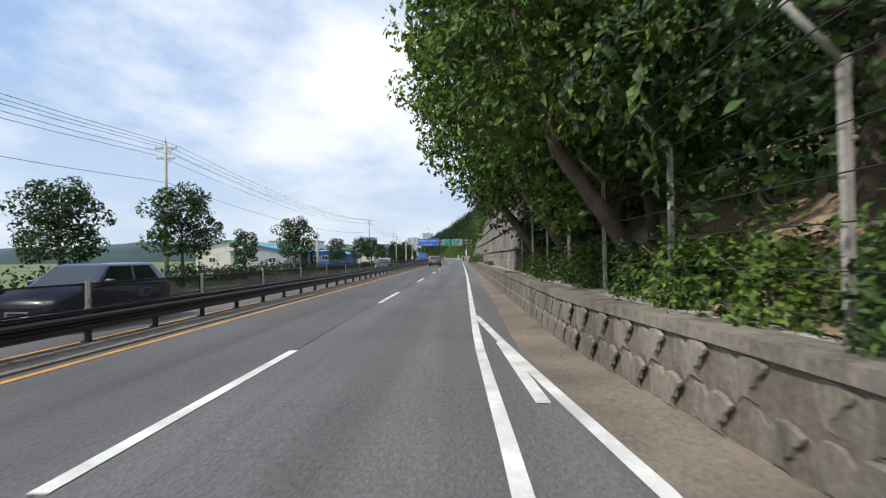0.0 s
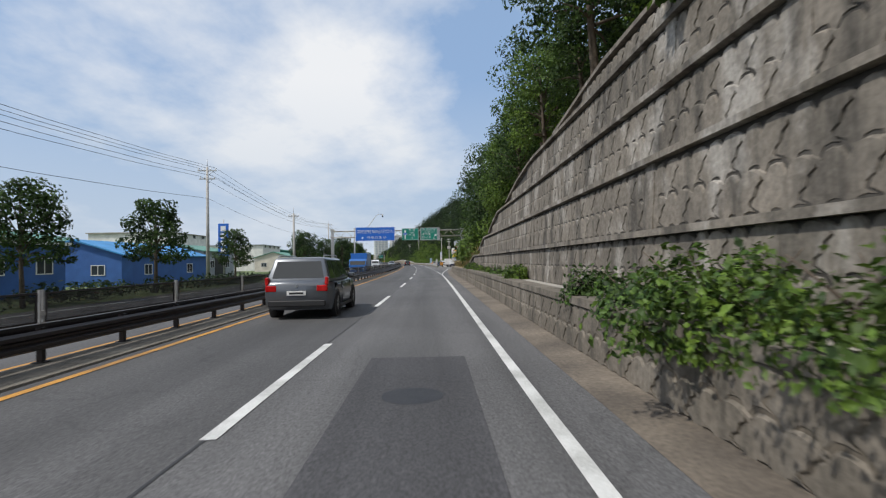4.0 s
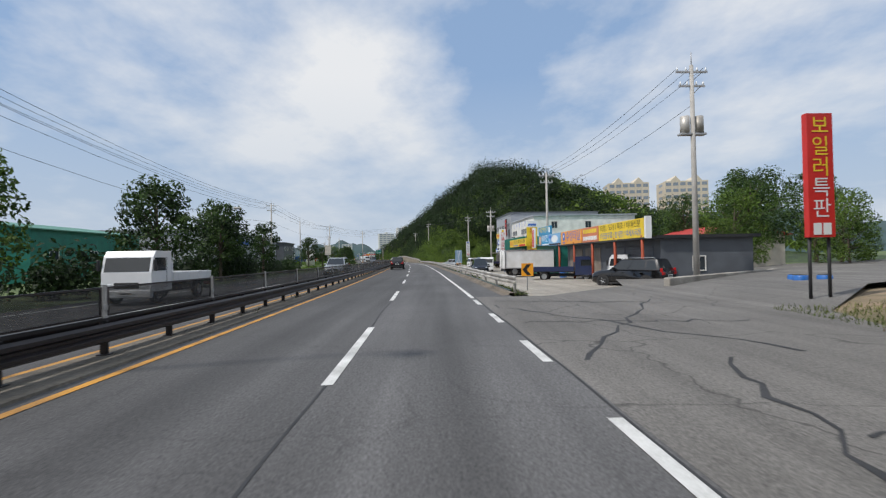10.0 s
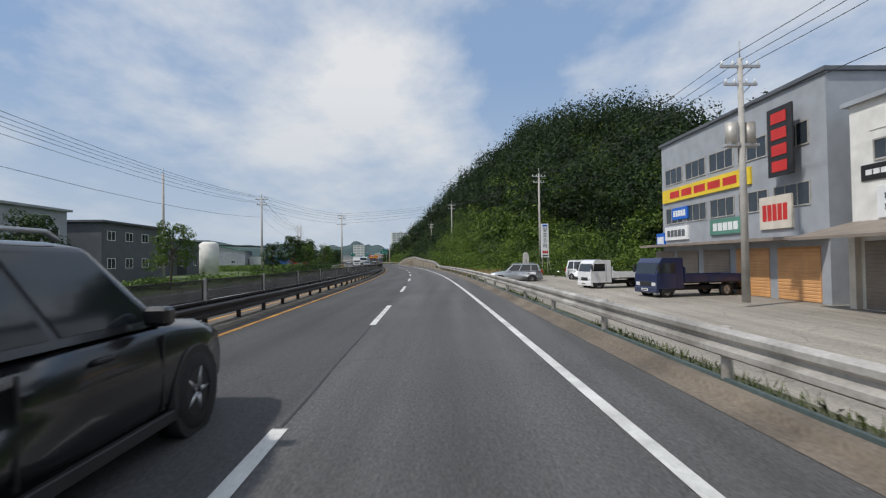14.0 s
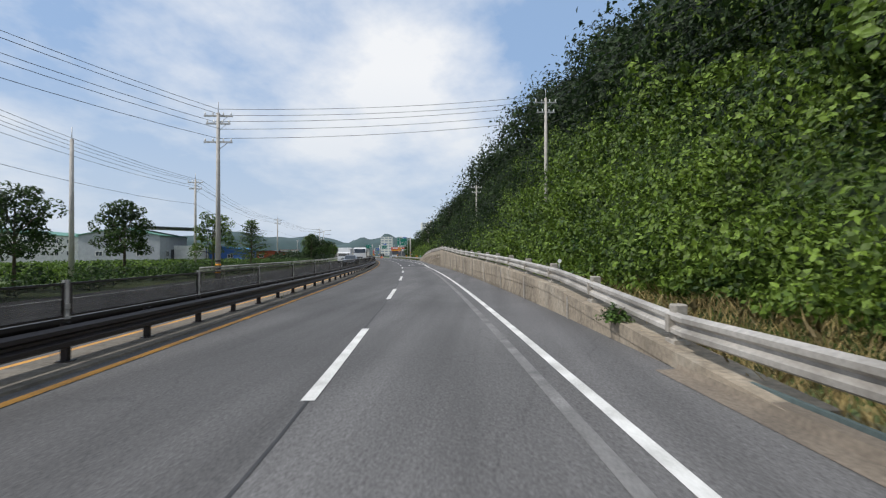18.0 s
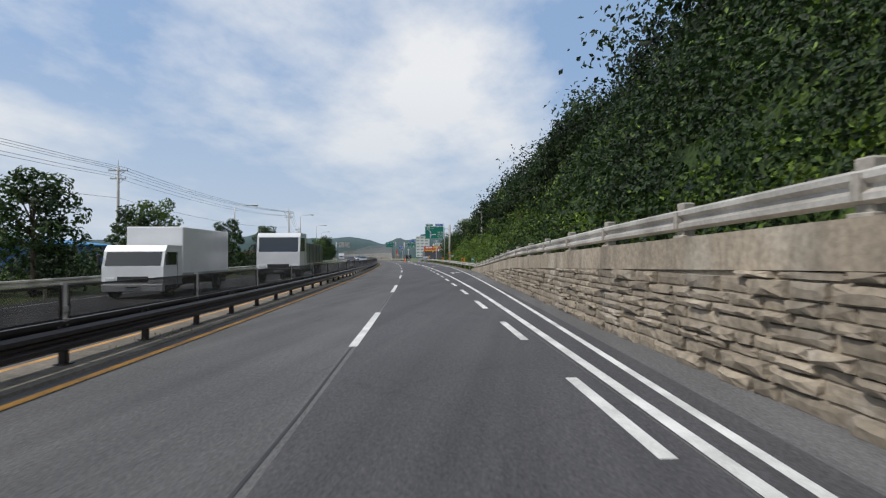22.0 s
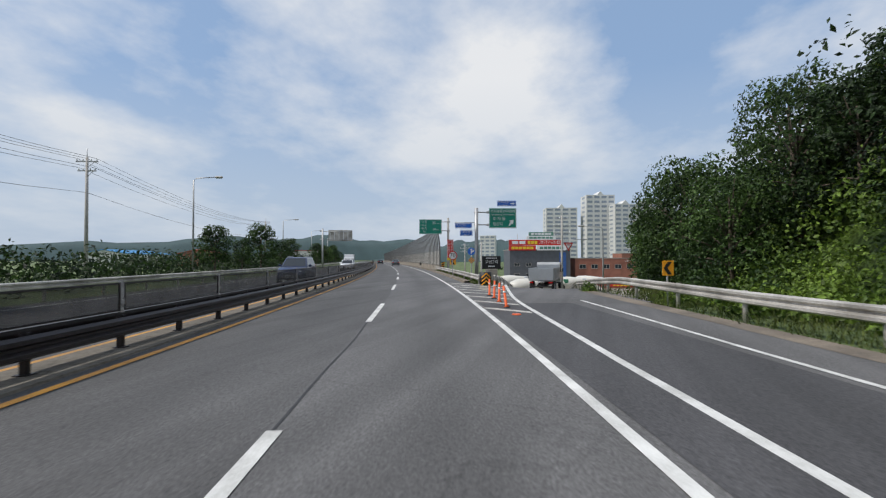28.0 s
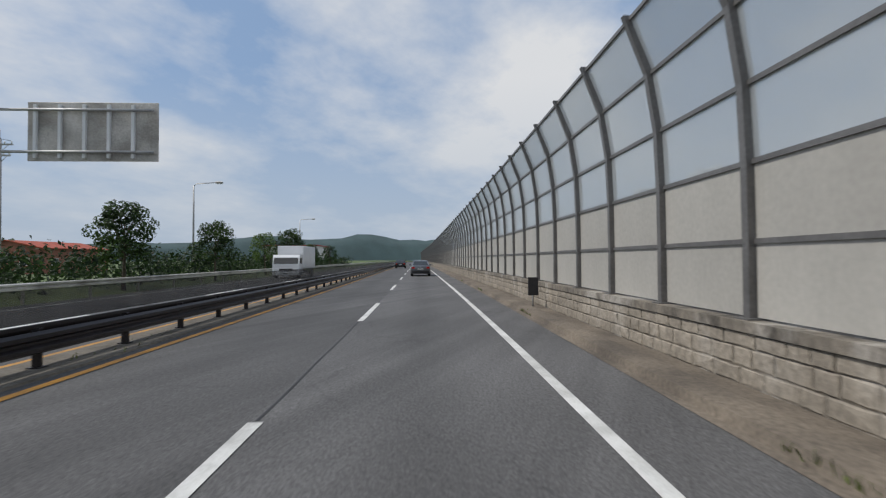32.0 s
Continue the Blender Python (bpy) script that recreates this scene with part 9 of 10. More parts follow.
def wheel_meshes(r, w):
    t = bmesh.new()
    n = 20
    prof = [(r * .62, -w / 2), (r * .93, -w / 2), (r, -w * .36), (r, w * .36), (r * .93, w / 2), (r * .62, w / 2)]
    ring = [[t.verts.new((y, math.cos(2 * math.pi * k / n) * q, math.sin(2 * math.pi * k / n) * q)) for q, y in prof] for k in range(n)]
    for k in range(n):
        for j in range(5):
            t.faces.new((ring[k][j], ring[k][j + 1], ring[(k + 1) % n][j + 1], ring[(k + 1) % n][j])).smooth = True
    g = bmesh.new()
    tube(g, [(-w * .3, 0, 0), (w * .3, 0, 0)], r * .64, 18)
    for sgn in (-1, 1):
        tube(g, [(sgn * w * .3, 0, 0), (sgn * w * .46, 0, 0)], r * .16, 8)
        for k in range(5):
            a = 2 * math.pi * k / 5
            tube(g, [(sgn * w * .42, math.cos(a) * r * .1, math.sin(a) * r * .1), (sgn * w * .36, math.cos(a) * r * .6, math.sin(a) * r * .6)], [r * .11, r * .08], 4)
    bmesh.ops.recalc_face_normals(t, faces=t.faces)
    out = []
    for nm, b, m in (("tyre", t, V["tyre"]), ("rim", g, V["rim"])):
        me = bpy.data.meshes.new(nm)
        b.to_mesh(me)
        b.free()
        me.materials.append(m)
        out.append(me)
    return out


WHEEL = {}


def wheels(root, spots, r, w):
    if (r, w) not in WHEEL:
        WHEEL[(r, w)] = wheel_meshes(r, w)
    for x, y in spots:
        e = new("wheel")
        e.parent, e.matrix_basis = root, Matrix.Translation((x, y, r))
        share("tyre", WHEEL[(r, w)][0], e, Matrix())
        share("rim", WHEEL[(r, w)][1], e, Matrix())


def pair(name, x0, x1, y0, y1, z0, z1, material, root, bevel=0.02):
    for q in (-1, 1):
        part(name, box(min(q * x0, q * x1), max(q * x0, q * x1), y0, y1, z0, z1, bevel), material, root)


def plate(root, y, z, sgn, w=0.26):
    o = part("number_plate", box(-w, w, y - .012, y + .012, z - .06, z + .06, .004), V["plate"], root)
    part("dark_bar", box(-w * .75, w * .75, min(y, y + sgn * .016), max(y, y + sgn * .016), z - .025, z + .025), V["plastic"], o)


def car(s, d, z, turn, paint, label, kind="sedan", name="car", group="cars on the road"):
    """A passenger car: a lofted body, a glazed cabin, wheels, lamps and mirrors; its front is at +y."""
    root = empty(name, at(s, d, z, turn), label, "car", group)
    #       length width height belt  base-y of cabin (rear, front), roof-y (rear, front), hood front z, deck rear z, wheel
    L, W, H, belt, c0, c1, r0, r1, hood, deck, wr = dict(
        sedan=(4.75, 1.84, 1.45, .93, -1.95, 1.05, -1.15, .25, .72, .98, .32),
        suv=(4.65, 1.88, 1.70, 1.05, -2.18, 1.0, -1.95, .28, .88, 1.05, .36),
        van=(5.0, 1.92, 1.92, 1.08, -2.42, 1.6, -2.28, .85, .95, 1.08, .34),
        hatch=(4.2, 1.8, 1.52, .98, -1.98, 1.0, -1.5, .35, .8, 1.0, .33))[kind]
    h, low = W / 2, 0.20
    paint_ = V[paint]
    st = [(-L / 2, .86, .42, deck - .12), (-L / 2 + .08, .94, .30, deck), (-L * .36, 1, low, belt), (c0 + .4, 1, low, belt), (0, 1, low, belt - .01), (c1 - .2, 1, low, belt), (c1 + .15, .99, low, belt - .02), (L * .36, .98, low, hood + .10), (L / 2 - .22, .92, .24, hood), (L / 2 - .04, .82, .30, hood - .16), (L / 2, .74, .38, hood - .28)]
    v, k = [], 10
    for y, w, z0, z1 in st:
        w *= h
        dz = z1 - z0
        half = [(w * .90, z0), (w * .985, z0 + dz * .22), (w, z0 + dz * .55), (w * .965, z0 + dz * .90), (w * .84, z1 + .012)]
        v += [(x, y, q) for x, q in half] + [(-x, y, q) for x, q in half[::-1]]
    f = [(i * k + j, i * k + (j + 1) % k, (i + 1) * k + (j + 1) % k, (i + 1) * k + j) for i in range(len(st) - 1) for j in range(k)]
    f += [tuple(range(k))[::-1], tuple(range((len(st) - 1) * k, len(st) * k))]
    raw("body", v, [q[::-1] for q in f], paint_, root, smooth=True)
    # the cabin
    wb, wt = h * .93, h * .74
    B = [(-wb, c0, belt - .02), (wb, c0, belt - .02), (wb, c1, belt - .02), (-wb, c1, belt - .02)]
    T = [(-wt, r0, H - .03), (wt, r0, H - .03), (wt, r1, H - .05), (-wt, r1, H - .05)]
    R = [(-wt * .8, r0 + .12, H), (wt * .8, r0 + .12, H), (wt * .8, r1 - .18, H - .01), (-wt * .8, r1 - .18, H - .01)]
    b = bmesh.new()
    q_ = [b.verts.new(c) for c in B + T + R]
    for f in ((0, 1, 5, 4), (1, 2, 6, 5), (2, 3, 7, 6), (3, 0, 4, 7), (4, 5, 9, 8), (5, 6, 10, 9), (6, 7, 11, 10), (7, 4, 8, 11), (8, 9, 10, 11)):
        b.faces.new([q_[i] for i in f])
    bmesh.ops.bevel(b, geom=[e for e in b.edges if len(e.link_faces) == 2], offset=.05, segments=2, affect="EDGES", profile=.6)
    for f in b.faces:
        f.smooth = True
    part("roof", b, paint_, root)
    quad_panel("windscreen", B[2], B[3], T[3], T[2], V["glass"], root, (.05, .06))
    quad_panel("rear_window", B[0], B[1], T[1], T[0], V["glass"], root, (.08, .14))
    for q in (-1, 1):
        Bq = [Vector((q * wb, y, belt - .02)) for y in (c0, c1)]
        Tq = [Vector((q * wt, y, H - .04)) for y in (r0, r1)]
        mix_ = lambda a, b, u: a * (1 - u) + b * u
        cuts = ((.13, .49), (.52, .93)) if kind in ("sedan", "hatch") else ((.06, .27), (.30, .61), (.64, .95))
        for u0, u1 in cuts:
            c = [mix_(Bq[0], Bq[1], u0), mix_(Bq[0], Bq[1], u1), mix_(Tq[0], Tq[1], u1), mix_(Tq[0], Tq[1], u0)]
            if q < 0:
                c = [c[1], c[0], c[3], c[2]]
            quad_panel("side_window", *c, V["glass"], root, (.0, .09))
        for u in (.5, .95):
            y = c0 + (c1 - c0) * u
            part("door_seam", box(q * h * .985 - .012, q * h * .985 + .012, y - .006, y + .006, .34, belt - .1), V["plastic"], root)
        for u in (.36, .72):
            y = c0 + (c1 - c0) * u
            part("door_handle", box(q * h * .985 - .03, q * h * .985 + .03, y - .1, y + .1, belt - .17, belt - .135, .01), V["plastic"] if paint == "black" else V["rim"], root)
        part("door_mirror", box(q * (wb + .03) - (.0 if q > 0 else .2), q * (wb + .03) + (.2 if q > 0 else .0), c1 - .42, c1 - .28, belt + .0, belt + .15, .03), paint_, root)
        part("sill", box(q * h - .05, q * h + .004, -L * .3, L * .28, .2, .3, .01) if q > 0 else box(q * h - .004, q * h + .05, -L * .3, L * .28, .2, .3, .01), V["plastic"], root)
        if kind in ("suv", "van"):
            part("roof_rail", bar([(q * wt * .92, r0 + .15, H), (q * wt * .92, r0 + .25, H + .05), (q * wt * .92, r1 - .3, H + .05), (q * wt * .92, r1 - .2, H)], .018, 6), V["rim"], root)
    wy = (-L * .295, L * .305)
    for q in (-1, 1):
        for y in wy:
            b = bar([(q * (h - .22), y, wr), (q * (h + .004), y, wr)], wr * 1.17, 18)
            part("wheel_arch", b, V["plastic"], root)
    wheels(root, [(q * (h - .095), y) for q in (-1, 1) for y in wy], wr, .215)
    pair("headlight", h * .52, h * .80, L / 2 - .22, L / 2 - .06, hood - .22, hood - .08, V["lamp"], root, .03)
    pair("tail_light", h * .58, h * .90, -L / 2 - .012, -L / 2 + .14, deck - .30, deck - .12, V["tail"], root, .02)
    if kind in ("suv", "van"):
        pair("tail_light", h * .82, h * .92, -L / 2 + .02, -L / 2 + .16, deck - .12, deck + .10, V["tail"], root, .02)
    part("grille", box(-h * .46, h * .46, L / 2 - .07, L / 2 + .012, hood - .40, hood - .20, .02), V["plastic"], root)
    part("front_bumper", box(-h * .70, h * .70, L / 2 - .1, L / 2 + .02, .30, .46, .03), V["plastic"], root)
    part("rear_bumper", box(-h * .84, h * .84, -L / 2 - .02, -L / 2 + .1, .34, .52, .03), V["plastic"], root)
    plate(root, L / 2 + .03, .44, 1)
    plate(root, -L / 2 - .02, deck - .34 if kind != "van" else .7, -1)
    part("rear_emblem", bar([(0, -L / 2 - .012, deck - .14), (0, -L / 2 + .02, deck - .14)], .045, 10), V["rim"], root)
    return root


def truck(s, d, z, turn, paint, label, load="flat", bed="blue", size=1.0, name="truck", group="trucks on the road"):
    """A cab-over truck: cab, chassis, load body, wheels, lamps and mirrors; its front is at +y."""
    root = empty(name, at(s, d, z, turn) @ Matrix.Scale(size, 4), label, "truck", group)
    L, W = {"flat": (5.1, 1.78), "box": (6.4, 2.2), "tip": (7.6, 2.45), "mixer": (8.2, 2.48)}[load]
    h = W / 2
    big = load in ("tip", "mixer")
    wr = .5 if big else .36
    zc, H = (.75, 2.9) if big else (.48, 1.98)
    cl = 1.9 if big else 1.5
    y1, y0 = L / 2, L / 2 - cl
    sec = [(y0, zc, H), (y0, zc, H)]
    side = [(y0, zc), (y1, zc), (y1, zc + (H - zc) * .46), (y1 - .16, H - .22), (y1 - .34, H), (y0 + .05, H)]
    v = [(x * h, y, q) for x in (-1, 1) for y, q in side]
    n = len(side)
    raw("cab", v, [tuple(range(n)), tuple(range(n, 2 * n))[::-1]] + [(i, (i + 1) % n + 0, n + (i + 1) % n, n + i)[::-1] for i in range(n)], V[paint], root)
    zb, zt = zc + (H - zc) * .48, H - .24
    quad_panel("windscreen", (h, y1, zb), (-h, y1, zb), (-h, y1 - .15, zt), (h, y1 - .15, zt), V["glass"], root, (.05, .03))
    for q in (-1, 1):
        c = [(q * h, y0 + cl * .30, zb + .02), (q * h, y1 - .12, zb + .02), (q * h, y1 - .24, zt), (q * h, y0 + cl * .30, zt)]
        if q < 0:
            c = [c[1], c[0], c[3], c[2]]
        quad_panel("side_window", *c, V["glass"], root, (.03, .03))
        part("door_mirror", box(q * (h + .12) - .05, q * (h + .12) + .05, y1 - .08, y1 + .02, zb + .05, zb + .45, .02), V["plastic"], root)
        part("door_seam", box(q * h - .01, q * h + .01, y0 + cl * .26, y0 + cl * .275, zc + .1, zt), V["plastic"], root)
        part("step", box(min(q * h, q * (h - .25)), max(q * h, q * (h - .25)), y0 + .5, y1 - .3, zc - .2, zc - .02, .02), V["plastic"], root)
    pair("headlight", h * .55, h * .88, y1 - .05, y1 + .02, zc + .12, zc + .30, V["lamp"], root)
    part("front_bumper", box(-h, h, y1 - .15, y1 + .05, zc - .22, zc + .06, .03), V["plastic"] if big else V[paint], root)
    part("grille", box(-h * .5, h * .5, y1 - .02, y1 + .012, zc + .12, zc + .34, .01), V["plastic"], root)
    part("chassis", box(-.42, .42, -L / 2 + .1, y1 - .2, wr, wr + .22, .02), V["chassis"], root)
    yb0, yb1, fz = -L / 2, y0 - .08, (1.15 if big else .78)
    if load == "flat":
        part("bed_floor", box(-h, h, yb0, yb1, fz - .06, fz + .03), V["chassis"], root)
        for q in (-1, 1):
            part("bed_side", box(q * h - .025, q * h + .025, yb0, yb1, fz, fz + .36, .008), V[bed], root)
            for k in range(4):
                y = yb0 + (yb1 - yb0) * (k + .5) / 4
                part("side_rib", box(q * h - .045, q * h + .045, y - .03, y + .03, fz, fz + .34), V[bed], root)
        part("tailgate", box(-h, h, yb0 - .025, yb0 + .025, fz, fz + .36, .008), V[bed], root)
        part("headboard", box(-h, h, yb1 - .03, yb1 + .03, fz, fz + .75, .01), V[bed], root)
    elif load == "box":
        part("cargo_box", box(-h, h, yb0, yb1, fz, 2.75, .03), V[bed], root)
        for q in (-1, 1):
            part("box_rail", box(q * h - .02, q * h + .02, yb0, yb1, fz, fz + .12, .005), V["rim"], root)
            part("rear_door", box(min(q * .02, q * (h - .08)), max(q * .02, q * (h - .08)), yb0 - .03, yb0 + .01, fz + .1, 2.67, .01), V[bed], root)
            part("door_bar", bar([(q * .3, yb0 - .05, fz + .1), (q * .3, yb0 - .05, 2.65)], .018, 6), V["rim"], root)
    elif load == "tip":
        pr = [(-h, 1.1), (h, 1.1), (h, 2.35), (h - .08, 2.35), (h - .08, 1.3), (-h + .08, 1.3), (-h + .08, 2.35), (-h, 2.35)]
        v = [(x, y, q) for y in (yb0, yb1) for x, q in pr]
        raw("tipper_body", v, [tuple(range(8)), tuple(range(8, 16))[::-1]] + [(i, (i + 1) % 8, 8 + (i + 1) % 8, 8 + i)[::-1] for i in range(8)], V[bed], root)
        part("tailgate", box(-h + .02, h - .02, yb0 - .06, yb0 + .02, 1.15, 2.3, .02), V[bed], root)
        part("headboard", box(-h, h, yb1 - .02, yb1 + .05, 1.1, 2.65, .02), V[bed], root)
        for q in (-1, 1):
            for k in range(5):
                y = yb0 + (yb1 - yb0) * (k + .3) / 5
                part("side_rib", box(q * h - .05, q * h + .05, y - .05, y + .05, 1.15, 2.3, .01), V[bed], root)
    else:
        b = bmesh.new()
        m = 16
        yy = [(yb1 - .1, .45), (yb1 - .5, .85), (yb1 - 1.6, 1.2), (yb1 - 3.0, 1.12), (yb0 + .9, .62), (yb0 + .6, .5)]
        rings = [[b.verts.new((math.cos(2 * math.pi * k / m) * r, y, 2.25 + (yb1 - y) * .12 + math.sin(2 * math.pi * k / m) * r)) for k in range(m)] for y, r in yy]
        for a, c in zip(rings, rings[1:]):
            for k in range(m):
                b.faces.new((a[k], a[(k + 1) % m], c[(k + 1) % m], c[k])).smooth = True
        b.faces.new(rings[0])
        b.faces.new(rings[-1][::-1])
        part("drum", b, V["cream"], root, "white mixing drum streaked with cement")
        part("hopper", box(-.5, .5, yb0 + .1, yb0 + .8, 2.9, 3.5, .05), V[bed], root)
        part("chute", box(-.22, .22, yb0 - .7, yb0 + .3, 1.7, 1.85, .03), V["chassis"], root)
        pair("frame_leg", .55, .7, yb0 + .7, yb0 + .85, 1.0, 2.7, V["chassis"], root)
        part("drum_seat", box(-.7, .7, yb1 - .3, yb1 - .05, 1.0, 2.2, .03), V["chassis"], root)
        pair("mudguard", h - .5, h, yb0 + .5, yb0 + 2.6, 1.06, 1.14, V["chassis"], root)
    pair("tail_light", h * .62, h * .9, yb0 - .04, yb0 + .02, fz - .28, fz - .14, V["tail"], root, .01)
    part("rear_bumper", box(-h * .9, h * .9, yb0 + .02, yb0 + .12, wr - .05, wr + .09, .01), V["chassis"], root)
    plate(root, y1 + .06, zc - .06, 1)
    plate(root, yb0 - .03, fz - .2, -1)
    rear = [yb0 + 1.1] if not big else [yb0 + 1.0, yb0 + 2.15]
    wheels(root, [(q * (h - .14), y) for q in (-1, 1) for y in [y1 - .62] + rear], wr, .27 if big else .22)
    return root


ROAD = [("car", 84.5, -1.75, 0, "grey", "grey metallic sport utility car in the inner lane", "suv"),
        ("car", 240.0, -1.7, 0, "black", "black sport utility car in the inner lane", "suv"),
        ("car", 613.0, 1.6, 0, "grey", "grey saloon driving ahead in the outer lane", "sedan"),
        ("car", 655.0, -1.7, 0, "black", "black saloon far ahead in the inner lane", "sedan"),
        ("car", 12.4, -6.6, 180, "navy", "dark blue estate car on the far carriageway", "hatch"),
        ("car", 60.0, -6.6, 180, "silver", "silver saloon on the far carriageway", "sedan"),
        ("car", 216.0, -6.6, 180, "silver", "silver sport utility car on the far carriageway", "suv"),
        ("car", 374.5, -6.9, 180, "grey", "grey saloon on the far carriageway", "sedan"),
        ("car", 490.0, -6.8, 180, "silver", "silver car on the far carriageway", "hatch"),
        ("car", 497.0, -9.6, 180, "black", "black car on the far carriageway", "sedan"),
        ("car", 523.0, -6.9, 180, "navy", "dark blue sport utility car on the far carriageway", "suv"),
        ("car", 556.0, -6.6, 180, "white", "white electric hatchback on the far carriageway", "hatch"),
        ("truck", 136.0, -7.4, 180, "blue", "blue box truck on the far carriageway", "box", "blue", 0.98),
        ("truck", 190.0, -9.6, 180, "white", "white pickup truck on the far carriageway", "flat", "white", 1.0),
        ("truck", 398.0, -9.4, 180, "white", "white box truck on the far carriageway", "box", "white", 1.0),
        ("truck", 409.0, -6.9, 180, "white", "white tipper truck with a grey body on the far carriageway", "tip", "grey", 1.0),
        ("truck", 610.0, -9.6, 180, "white", "white box truck on the far carriageway", "box", "white", 1.0)]
for kind_, s, d, turn, paint, label, *rest in ROAD:
    if kind_ == "car":
        car(s, d, 0.02, turn, paint, label, *rest)
    else:
        truck(s, d, 0.02, turn, paint, label, *rest)
truck(532.0, 13.4, -1.25, -24, "white", "grey tipper truck going down the ramp", "tip", "silver", 0.86)

YG = lambda s: float(np.interp(s, [185, 195, 215], [-.30, -.42, -.63]))
for s, d, turn, paint, label, kind_ in ((198.6, 13.9, 38, "black", "black sport utility car parked before the tool shop", "suv"), (228.4, 14.1, -84, "grey", "dark grey sport utility car parked before the workshop", "suv"), (232.2, 9.0, 177, "ink", "blue black van parked by the guard rail", "van"),
                                        (281, 16.3, 200, "white", "white van parked on the yard", "van"), (280.6, 9.3, 88, "silver", "silver sport utility car behind the guard rail", "suv"), (291.5, 18.6, 80, "black", "black saloon parked below the hill", "sedan")):
    car(s, d, YG(s) + .03, turn, paint, label, kind_, group="cars parked on the yard")
for s, d, turn, paint, label, load, bed, size in ((201, 16.2, 40, "white", "white pickup truck parked by the shop", "flat", "white", 1.0), (210.2, 13.1, -112, "navy", "navy blue pickup truck parked before the shop", "flat", "navy", 1.0), (243.5, 11.6, 172, "white", "white flatbed truck parked on the yard", "flat", "white", 1.05),
                                                  (263, 15.4, 100, "navy", "dark blue flatbed truck parked on the yard", "flat", "navy", 1.05), (270.5, 14.5, 100, "white", "white flatbed truck parked on the yard", "flat", "white", 1.0)):
    truck(s, d, YG(s) + .03, turn, paint, label, load, bed, size, group="trucks parked on the yard")
for s, d, turn, bed in ((564, 19.5, 80, "white"), (566.5, 24.0, 62, "green"), (570, 28.5, 75, "white"), (575, 34, 50, "white"), (579, 21, 85, "white")):
    truck(s, d, -5.2, turn, "white", "white concrete mixer truck in the works yard below the road", "mixer", bed, 1.0, group="mixer trucks")


def box_trailer(s, d, z, turn, length, width, height):
    """A parked white cargo box with smooth sides on a low frame."""
    root = empty("cargo_box", at(s, d, z, turn), "white smooth-sided cargo box of a truck on the yard", "container")
    part("frame", box(-width / 2 + .3, width / 2 - .3, 0, length, .5, .75, .02), V["chassis"], root)
    wheels(root, [(q * (width / 2 - .2), y) for q in (-1, 1) for y in (1.0, 1.95, length - 0.8)], .46, .26)
    part("body", box(-width / 2, width / 2, 0, length, .75, .75 + height, .03), V["box"], root)
    for q in (-1, 1):
        part("top_rail", box(q * width / 2 - .03, q * width / 2 + .03, 0, length, .68 + height, .78 + height, .01), V["rim"], root)
        part("door", box(min(q * .02, q * (width / 2 - .06)), max(q * .02, q * (width / 2 - .06)), -.03, .01, .85, .65 + height, .01), V["box"], root)
        part("lock_bar", bar([(q * .25, -.05, .85), (q * .25, -.05, .65 + height)], .02, 6), V["rim"], root)
        part("corner_post", box(q * width / 2 - .05, q * width / 2 + .05, -.04, .06, .75, .76 + height, .01), V["rim"], root)
        part("lower_rail", box(q * width / 2 - .03, q * width / 2 + .03, 0, length, .74, .84, .01), V["rim"], root)


box_trailer(218.6, 9.5, -.42, -86, 5.0, 2.05, 1.8)


def barrel(s, d, z):
    root = empty("drum", at(s, d, z), "blue plastic drum standing by the shop", "barrel", "blue drums")
    part("body", bar([(0, 0, 0), (0, 0, .08), (0, 0, .3), (0, 0, .34), (0, 0, .58), (0, 0, .62), (0, 0, .82), (0, 0, .88)], [.26, .29, .29, .30, .30, .29, .29, .26], 16), V["blue"], root)
    part("lid", bar([(0, 0, .875), (0, 0, .9)], .24, 16), V["plastic"], root)


for s, d in ((189.4, 17.2), (190.1, 17.5), (189.2, 18.1), (213.2, 14.0), (213.9, 14.3), (240.3, 13.8), (241.1, 14.1)):
    barrel(s, d, YG(s))


# ---- the works yard below the road ----
yd = raw("works_yard", [P(s, d, -5.20) for s, d in ((552, 6.6), (552, 30), (556, 60), (640, 60), (640, 6.6))], [(0, 4, 3, 2, 1)], M["forecourt"])
tagged(yd, "dusty gravel yard of a concrete works", "yard", kind="structure")


def heap(s, d, r, h, seed):
    """A heap of gravel with an uneven skirt."""
    rr = random.Random(seed)
    n = 18
    v = [(0, 0, h)]
    for q, z in ((.3, .78), (.62, .42), (1.0, 0)):
        v += [(math.cos(6.2832 * k / n) * r * q * rr.uniform(.88, 1.12), math.sin(6.2832 * k / n) * r * q * rr.uniform(.88, 1.12), h * z * rr.uniform(.9, 1.1)) for k in range(n)]
    f = [(0, 1 + k, 1 + (k + 1) % n) for k in range(n)]
    for j in range(2):
        f += [(1 + j * n + k, 1 + (j + 1) * n + k, 1 + (j + 1) * n + (k + 1) % n, 1 + j * n + (k + 1) % n) for k in range(n)]
    o = raw("gravel_heap", v, f, M["soil"] if seed % 2 else M["concrete"], smooth=True)
    o.matrix_basis = at(s, d, -5.21)
    tagged(o, "heap of sand and gravel in the works yard", "heap", "gravel heaps")


for k, (s, d, r, h) in enumerate(((586, 18, 4, 2.2), (590, 27, 5, 2.6), (583, 39, 4, 2.0), (597, 36, 5, 2.4))):
    heap(s, d, r, h, k)


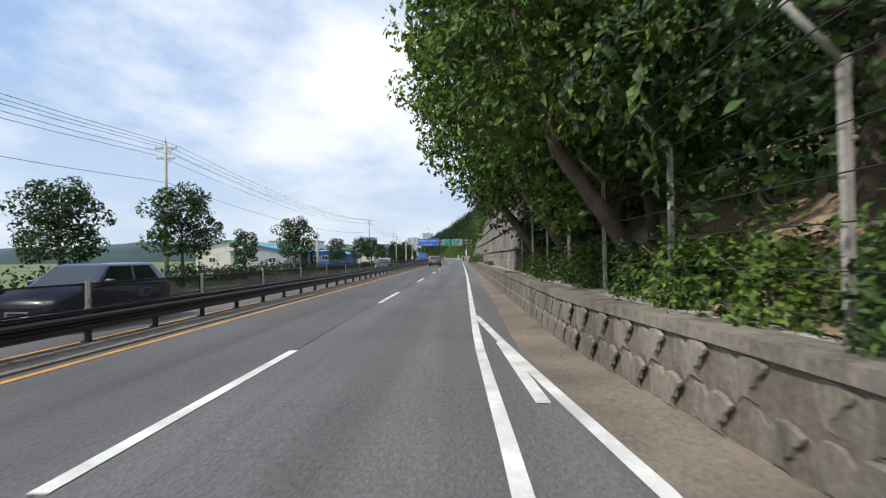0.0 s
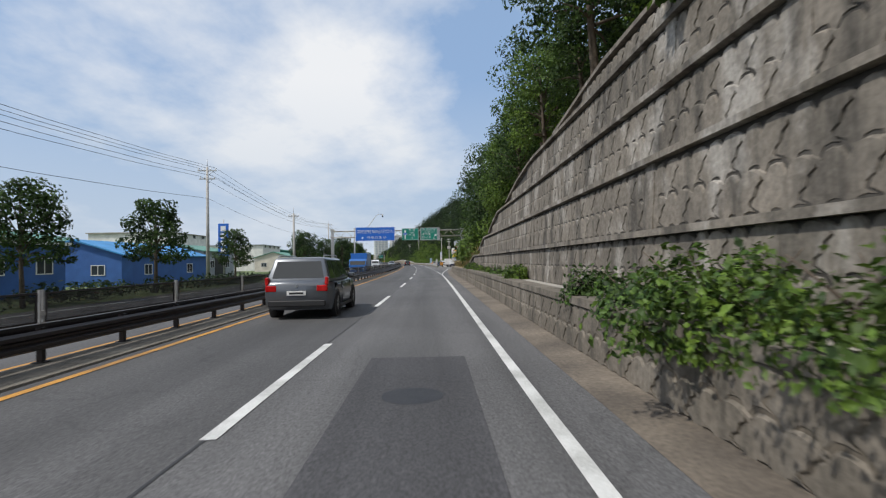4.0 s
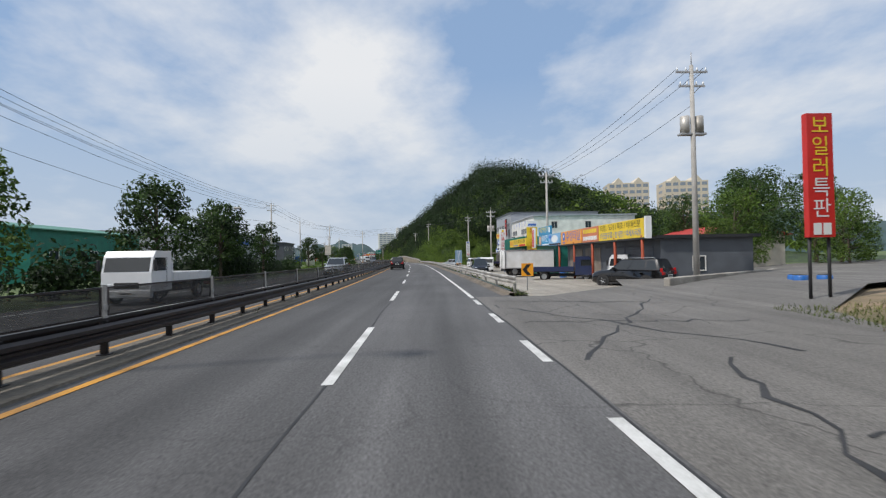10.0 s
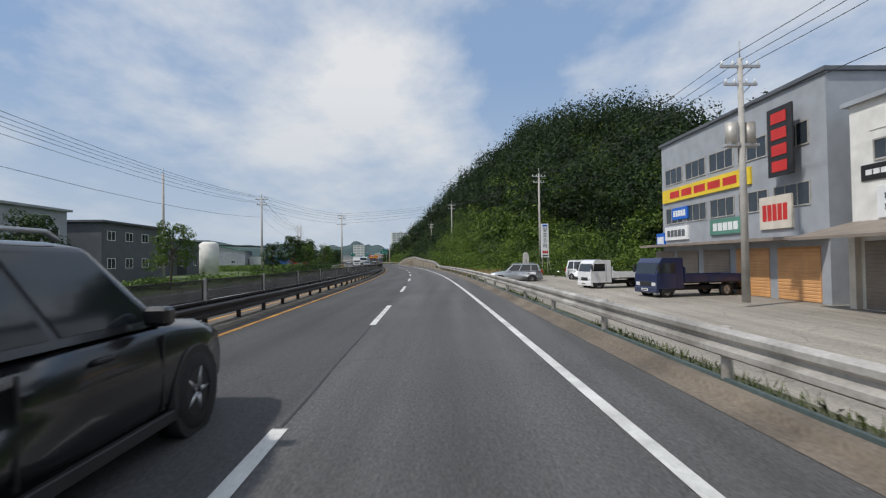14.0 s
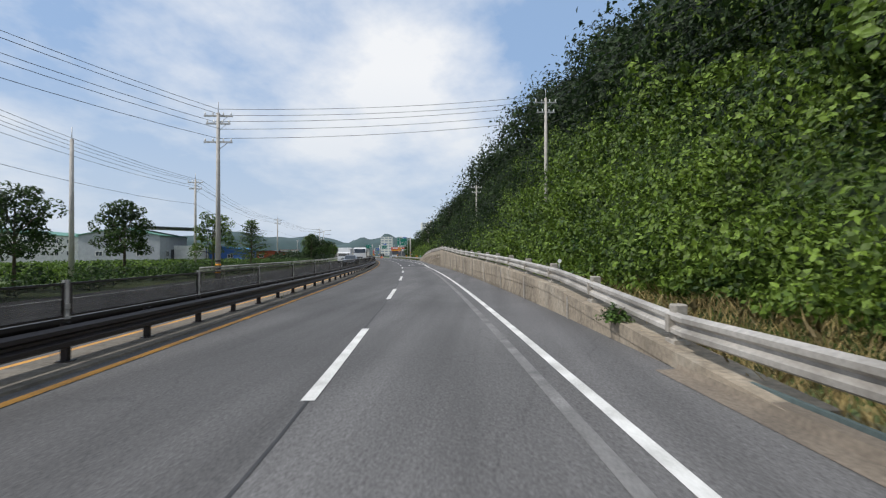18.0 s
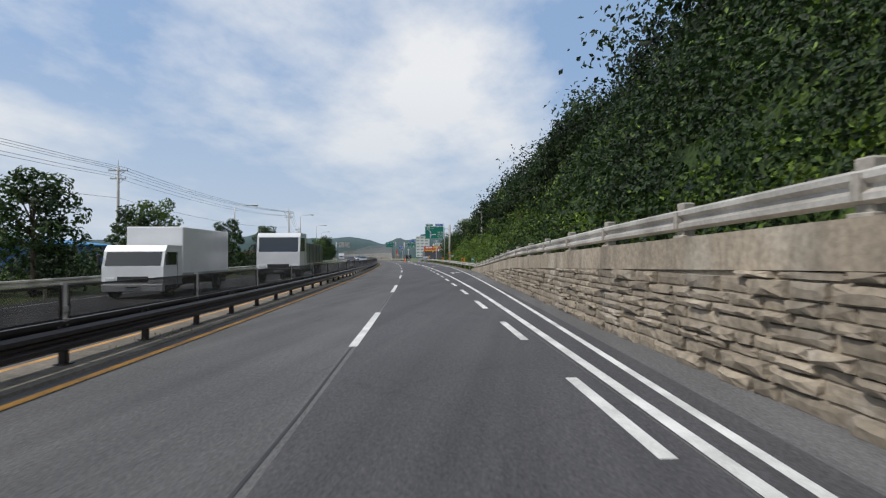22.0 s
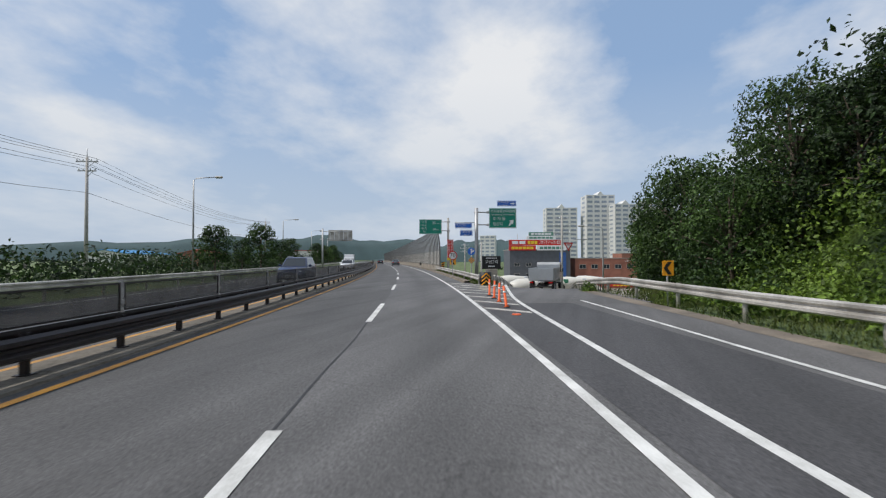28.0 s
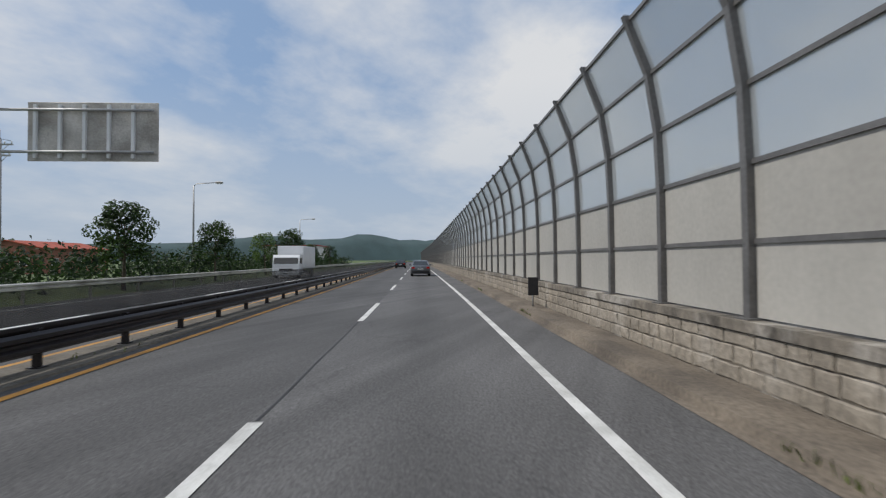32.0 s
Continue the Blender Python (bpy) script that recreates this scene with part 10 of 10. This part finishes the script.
def lattice_mast(s, d, z, h):
    root = empty("lattice_mast", at(s, d, z, 12), "grey steel lattice power mast with crossarms", "power mast")
    legs = [(-1, -1), (1, -1), (1, 1), (-1, 1)]
    wid = lambda u: .48 - .30 * u
    for x, y in legs:
        part("leg", bar([(x * wid(0), y * wid(0), 0), (x * wid(1), y * wid(1), h)], .035, 5), M["steel"], root)
    b = bmesh.new()
    n = 9
    for k in range(n):
        u0, u1 = k / n, (k + 1) / n
        for i in range(4):
            p, q = legs[i], legs[(i + 1) % 4]
            if k % 2:
                p, q = q, p
            tube(b, [(p[0] * wid(u0), p[1] * wid(u0), h * u0), (q[0] * wid(u1), q[1] * wid(u1), h * u1)], .02, 4)
    part("bracing", b, M["steel"], root)
    for z1, w in ((h - .4, 1.5), (h - 1.5, 2.0), (h - 2.6, 2.0)):
        a = part("crossarm", box(-w, w, -.06, .06, z1 - .06, z1 + .06), M["steel"], root)
        for x in (-w + .1, -w * .5, w * .5, w - .1):
            part("insulator", bar([(x, 0, z1 + .06), (x, 0, z1 + .16), (x, 0, z1 + .32)], [.04, .07, .03], 7), SW, a)


utility_pole(548.5, 20.6, 10.4, ((.4, 1.6), (1.3, 2.2), (2.2, 2.2)), z0=-3.4)
lattice_mast(610, 44, -5.2, 13)

# scrub on the falling ground beside the ramp, trees and low houses of the town beyond
rb = np.random.default_rng(52)
n = 130
s, d = rb.uniform(527, 557, n), rb.uniform(6.6, 13, n)
keep = d > np.interp(s, [527, 540, 557], [10.8, 12.0, 6.4]) - 4.6
crowns("embankment_scrub", s[keep], d[keep], low_land, rb.uniform(.35, .9, keep.sum()), 90, np.full(keep.sum(), .17), M["leaf"], 53, label="weeds and scrub on the bank below the rail", category="scrub")
n = 260
s, d = rb.uniform(600, 760, n), rb.uniform(62, 170, n)
crowns("town_trees", s, d, lambda a, b: np.full(len(a), -5.2), rb.uniform(1.4, 3.4, n), 70, np.full(n, .9), M["leaf_street"], 54, flat=1.1, lift=.9, label="trees among the low houses of the town", category="trees")
for k, (x, y, w, l, hh, wall, roof) in enumerate(((-20, 668, 14, 10, 6, "cream", "green_roof"), (2, 700, 16, 12, 8, "white_paint", "concrete"), (28, 676, 18, 12, 7, "grey_clad", "blue_roof"), (-30, 716, 12, 10, 9, "brick", "concrete"), (24, 735, 20, 12, 10, "white_paint", "red_roof"), (52, 705, 16, 12, 7, "cream", "blue_roof"))):
    h = world_house("town_house", "low commercial building of the town beyond the works", x, y, -5.2, 20 + 7 * (k % 3), w, l, hh, M[wall], M[roof])
    for c in range(int(w / 3)):
        for r in range(2):
            h.window("S", -w / 2 + 1.6 + 3 * c, 1.7 + 2.8 * r, 1.6, 1.1, M["rail"])
